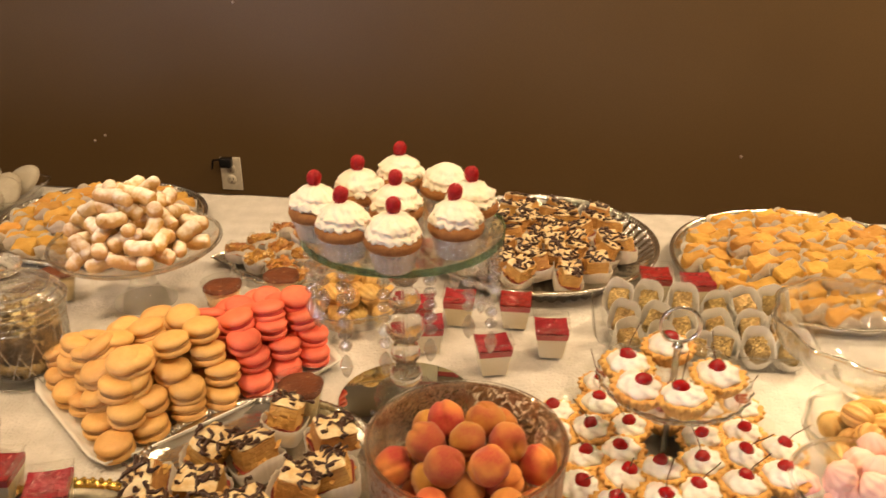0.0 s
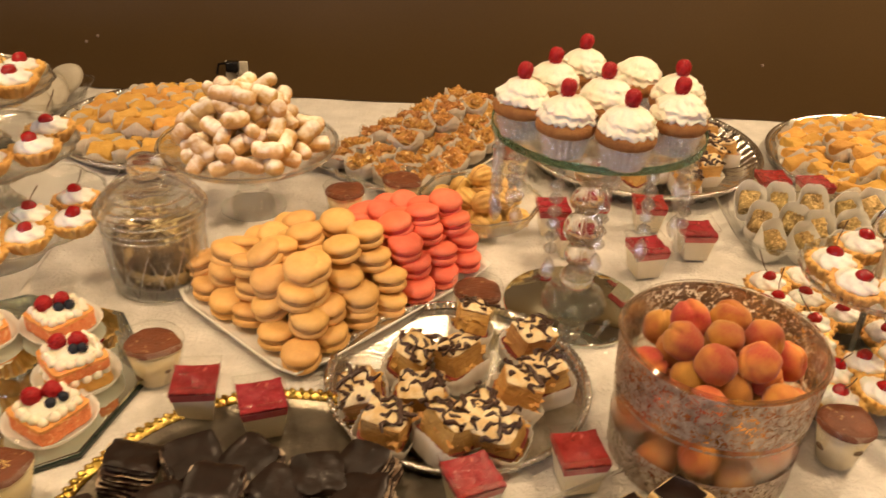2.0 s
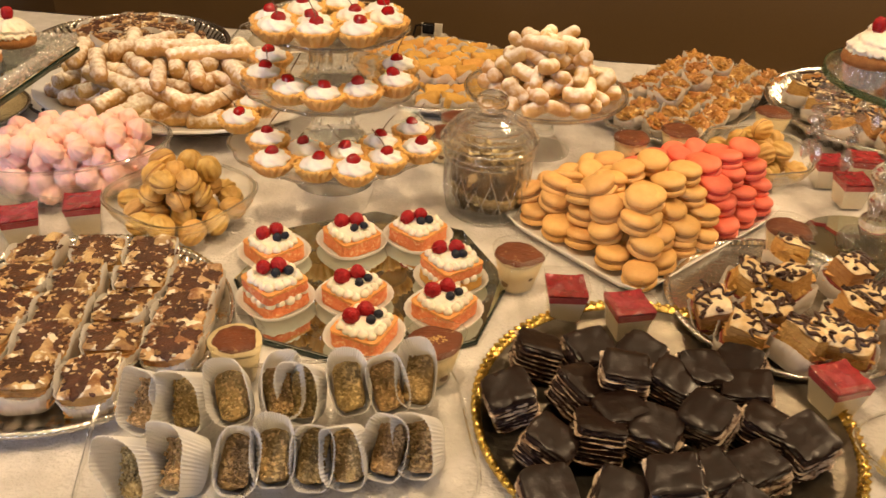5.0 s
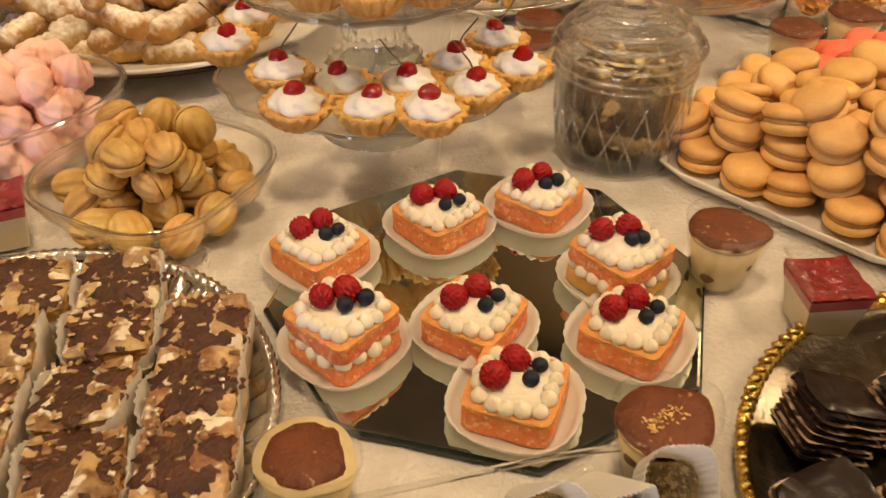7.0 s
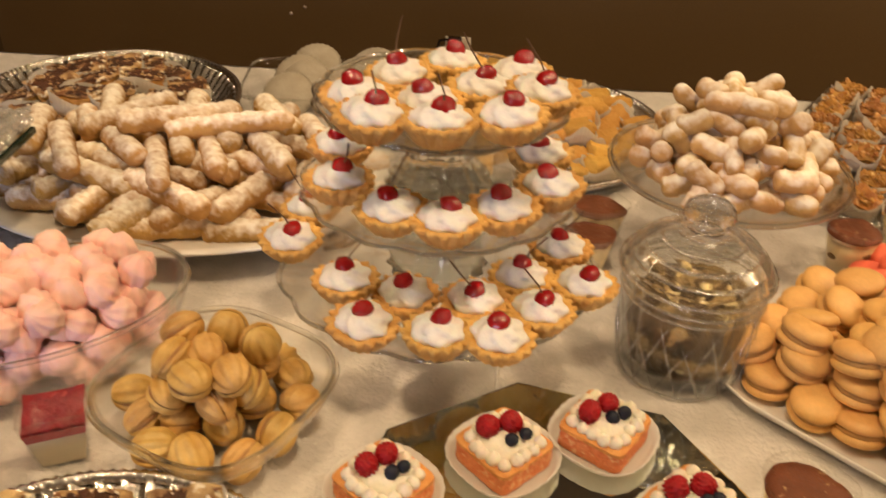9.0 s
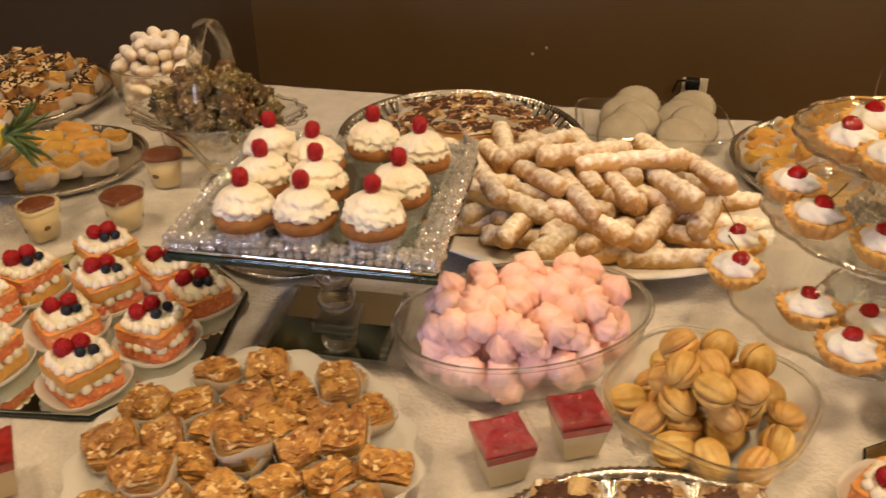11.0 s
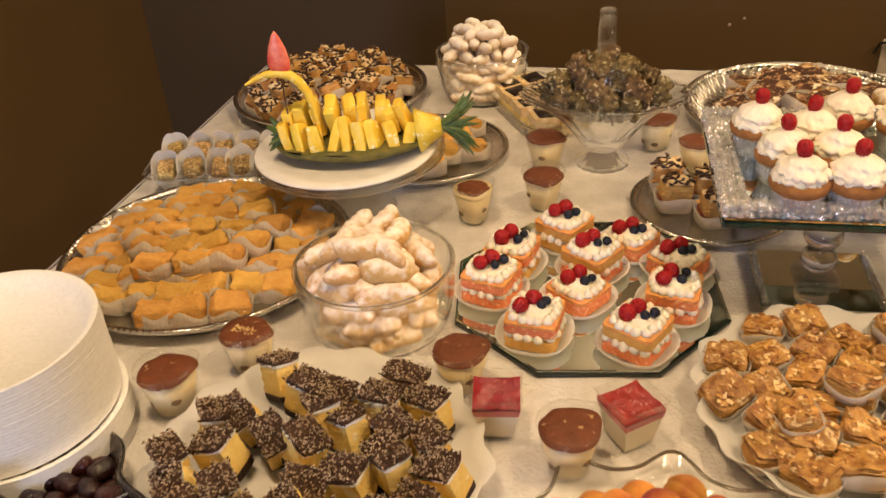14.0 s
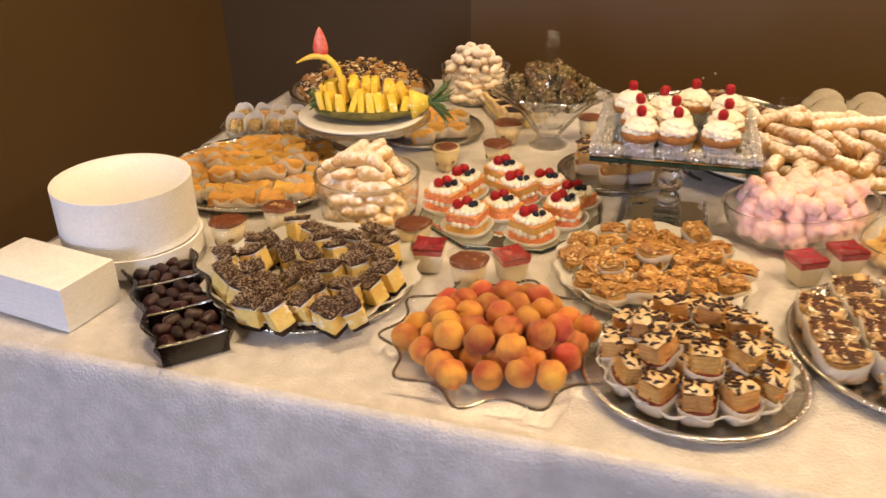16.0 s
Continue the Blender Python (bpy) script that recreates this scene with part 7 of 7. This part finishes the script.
def crystal_basket(x, y):
    ob = thing("crystal_basket", "footed cut crystal basket with an arched handle", "basket", "", pose(x, y, T, 0, 0, 5))
    part("foot", lathe([(0, 0), (0.043, 0), (0.044, 0.006), (0.03, 0.014), (0.022, 0.026), (0, 0.026)], 48, lambda a, i: 1 + 0.03 * math.cos(a * 16)), CUT, ob)
    V, F = lathe([(0.024, 0.024), (0.036, 0.04), (0.05, 0.06), (0.068, 0.082), (0.092, 0.103), (0.12, 0.12), (0.117, 0.122), (0.088, 0.107), (0.064, 0.086), (0.044, 0.062), (0.03, 0.044), (0, 0.036)], 90, lambda a, i: 1 + 0.045 * abs(math.sin(a * 9 + 0.35 * i)), 1.05, 0.68)
    part("bowl", (V, F), CUT, ob, smooth=False)
    part("rim", tube([(0.125 * (1 + 0.03 * math.cos(2 * math.pi * k / 72 * 18)) * math.cos(2 * math.pi * k / 72) * 1.05, 0.125 * (1 + 0.03 * math.cos(2 * math.pi * k / 72 * 18)) * math.sin(2 * math.pi * k / 72) * 0.68, 0.12) for k in range(73)], 0.003, 6, False), CRYSTALBALL, ob)
    V, F = [], []
    for k in range(33):
        a = math.pi * k / 32
        for j in range(10):
            w = 2 * math.pi * j / 10
            t = 0.003 * math.sin(w)
            V.append((0.0115 * math.cos(w), (0.075 + t) * math.cos(a), 0.118 + (0.135 + t) * math.sin(a)))
    for k in range(32):
        F += [(10 * k + j, 10 * k + (j + 1) % 10, 10 * k + 10 + (j + 1) % 10, 10 * k + 10 + j) for j in range(10)]
    part("handle", (V, F), JARGLASS, ob, "arched glass handle")


crystal_basket(-1.84, 1.235)


def cluster(seed):
    ob = part("sesame_sweet", blob(0.021, 0.0175, 0.0155, 4, 0.5, 2.1, seed, lambda c: 1 + 0.22 * noise.noise(c * 6 + Vector((seed, 0, 0))) + 0.1 * noise.noise(c * 14)), CLUSTER)
    return tagged(ob, "rough dark chocolate sesame cluster", "sweet")


CLUSTERS = [cluster(k) for k in range(4)]
loose(CLUSTERS, heap(-1.84, 1.235, T + 0.1, 0.05, 0.034, 0.02, 1, 0.0, 0.68, radians(5)), "rough dark chocolate sesame cluster", "clusters in the crystal basket")
loose(CLUSTERS, heap(-1.84, 1.235, T + 0.122, 0.1, 0.039, 0.021, 3, 0.75, 0.72, radians(5)), "rough dark chocolate sesame cluster", "clusters in the crystal basket")

# ---- footed glass dish ----
glass_bowl("footed_dish", "wide footed cut glass dish at the table end", 0.44, 1.0, 0.125, 0.04, 0.135, CUT, 1, 1, 0, 0.03, 10, 0.05, 0.02, "dish")

# ---- plates, napkins and dates ----


def plate_stack(x, y):
    st = 0
    for k in range(30):
        ob = part("foam_plate", PLATE_ME, FOAM, m=pose(x + R(-0.0001, 0.0001) + (0.01 if k < 7 else 0), y + R(-0.0001, 0.0001) - (0.004 if k < 7 else 0), T + k * 0.0042, 0, 0, 0))
        tagged(ob, "round white foam plate in a tall stack", "plate", "stacked foam plates")


PLATE_ME = mesh_of("foam_plate", lathe([(0, 0.0), (0.088, 0.0), (0.1015, 0.0125), (0.1095, 0.0148), (0.1116, 0.015), (0.11175, 0.0153), (0.1121, 0.0206), (0.112, 0.0209), (0.1085, 0.0216), (0.1, 0.016), (0.087, 0.003), (0, 0.003)], 96, lambda a, i: 1 + 0.008 * abs(math.cos(a * 24)) * (i == 8) + 0.012 * abs(math.cos(a * 24)) * (i == 9)), FOAM, "sharp")
plate_stack(-2.422, 0.515)


def napkin_stack(x, y):
    for k in range(34):
        ob = part("napkin", NAP_ME, NAPKIN, m=pose(x + R(-0.0004, 0.0004), y + R(-0.0004, 0.0004), T + k * 0.0021, 0, 0, -8 + R(-0.12, 0.12)))
        tagged(ob, "folded white paper napkin in a neat stack", "napkin", "stacked paper napkins")


NAP_ME = mesh_of("napkin", rbox(0.19, 0.105, 0.00205, 0.0009, 2), NAPKIN)
napkin_stack(-2.452, 0.338)


def date_tray(x, y):
    ob = thing("date_tray", "black three-compartment plastic tray of dates", "plastic tray", "", pose(x, y, T, 0, 0, -46))
    L, W = 0.28, 0.1
    wave = lambda t: 0.006 * math.sin(t * 2 * math.pi * 3)
    V, F = [], []
    n = 40
    for s in (-1, 1):
        o = len(V)
        for k in range(n + 1):
            t = k / n
            for z, off in ((0, -0.014), (0.034, 0), (0.034, 0.005), (0.0325, 0.005), (0.001, -0.01)):
                V.append((-L / 2 + L * t, s * (W / 2 + off + wave(t)), z))
        for k in range(n):
            for q in range(4):
                a = o + 5 * k + q
                F.append((a, a + 5, a + 6, a + 1))
    part("side_wall", (V, F), DARKCLEAR, ob)
    part("floor_panel", rbox(L - 0.01, W - 0.02, 0.002, 0), BLACKP, ob)
    for i in range(4):
        dv = part("divider", rbox(0.004, W - 0.006, 0.031, 0.001), DARKCLEAR, ob, m=pose(-L / 2 + 0.004 + i * (L - 0.008) / 3, 0, 0.001))
        part("edge", tube([(0, -W / 2 + 0.003, 0.0325), (0, 0, 0.0305), (0, W / 2 - 0.003, 0.0325)], 0.0022, 6), SILVER, dv, "shiny divider edge")
    for s in (-1, 1):
        part("lip", tube([(-L / 2 + L * k / n, s * (W / 2 + 0.003 + wave(k / n)), 0.0345) for k in range(n + 1)], 0.0016, 6), CRYSTALBALL, ob, "thin clear rim")


date_tray(-2.243, 0.365)
DATES = [finger("date", "glossy dark brown whole date", 0.027, 0.0102, DATE, 0.2, k + 50, 0.06) for k in range(3)]
spots = [(-0.091 + 0.091 * c + (i - 1.5) * 0.0195, -0.032 + j * 0.016, T + 0.014 + 0.011 * ((i + j) % 2)) for c in range(3) for i in range(4) for j in range(5)]
put(DATES, [pose(-2.243, 0.365, 0, 0, 0, -46) @ pose(x, y, z, R(-10, 10), R(-10, 10), R(0, 360)) for x, y, z in spots], "glossy dark brown whole date", "dates in the black tray")
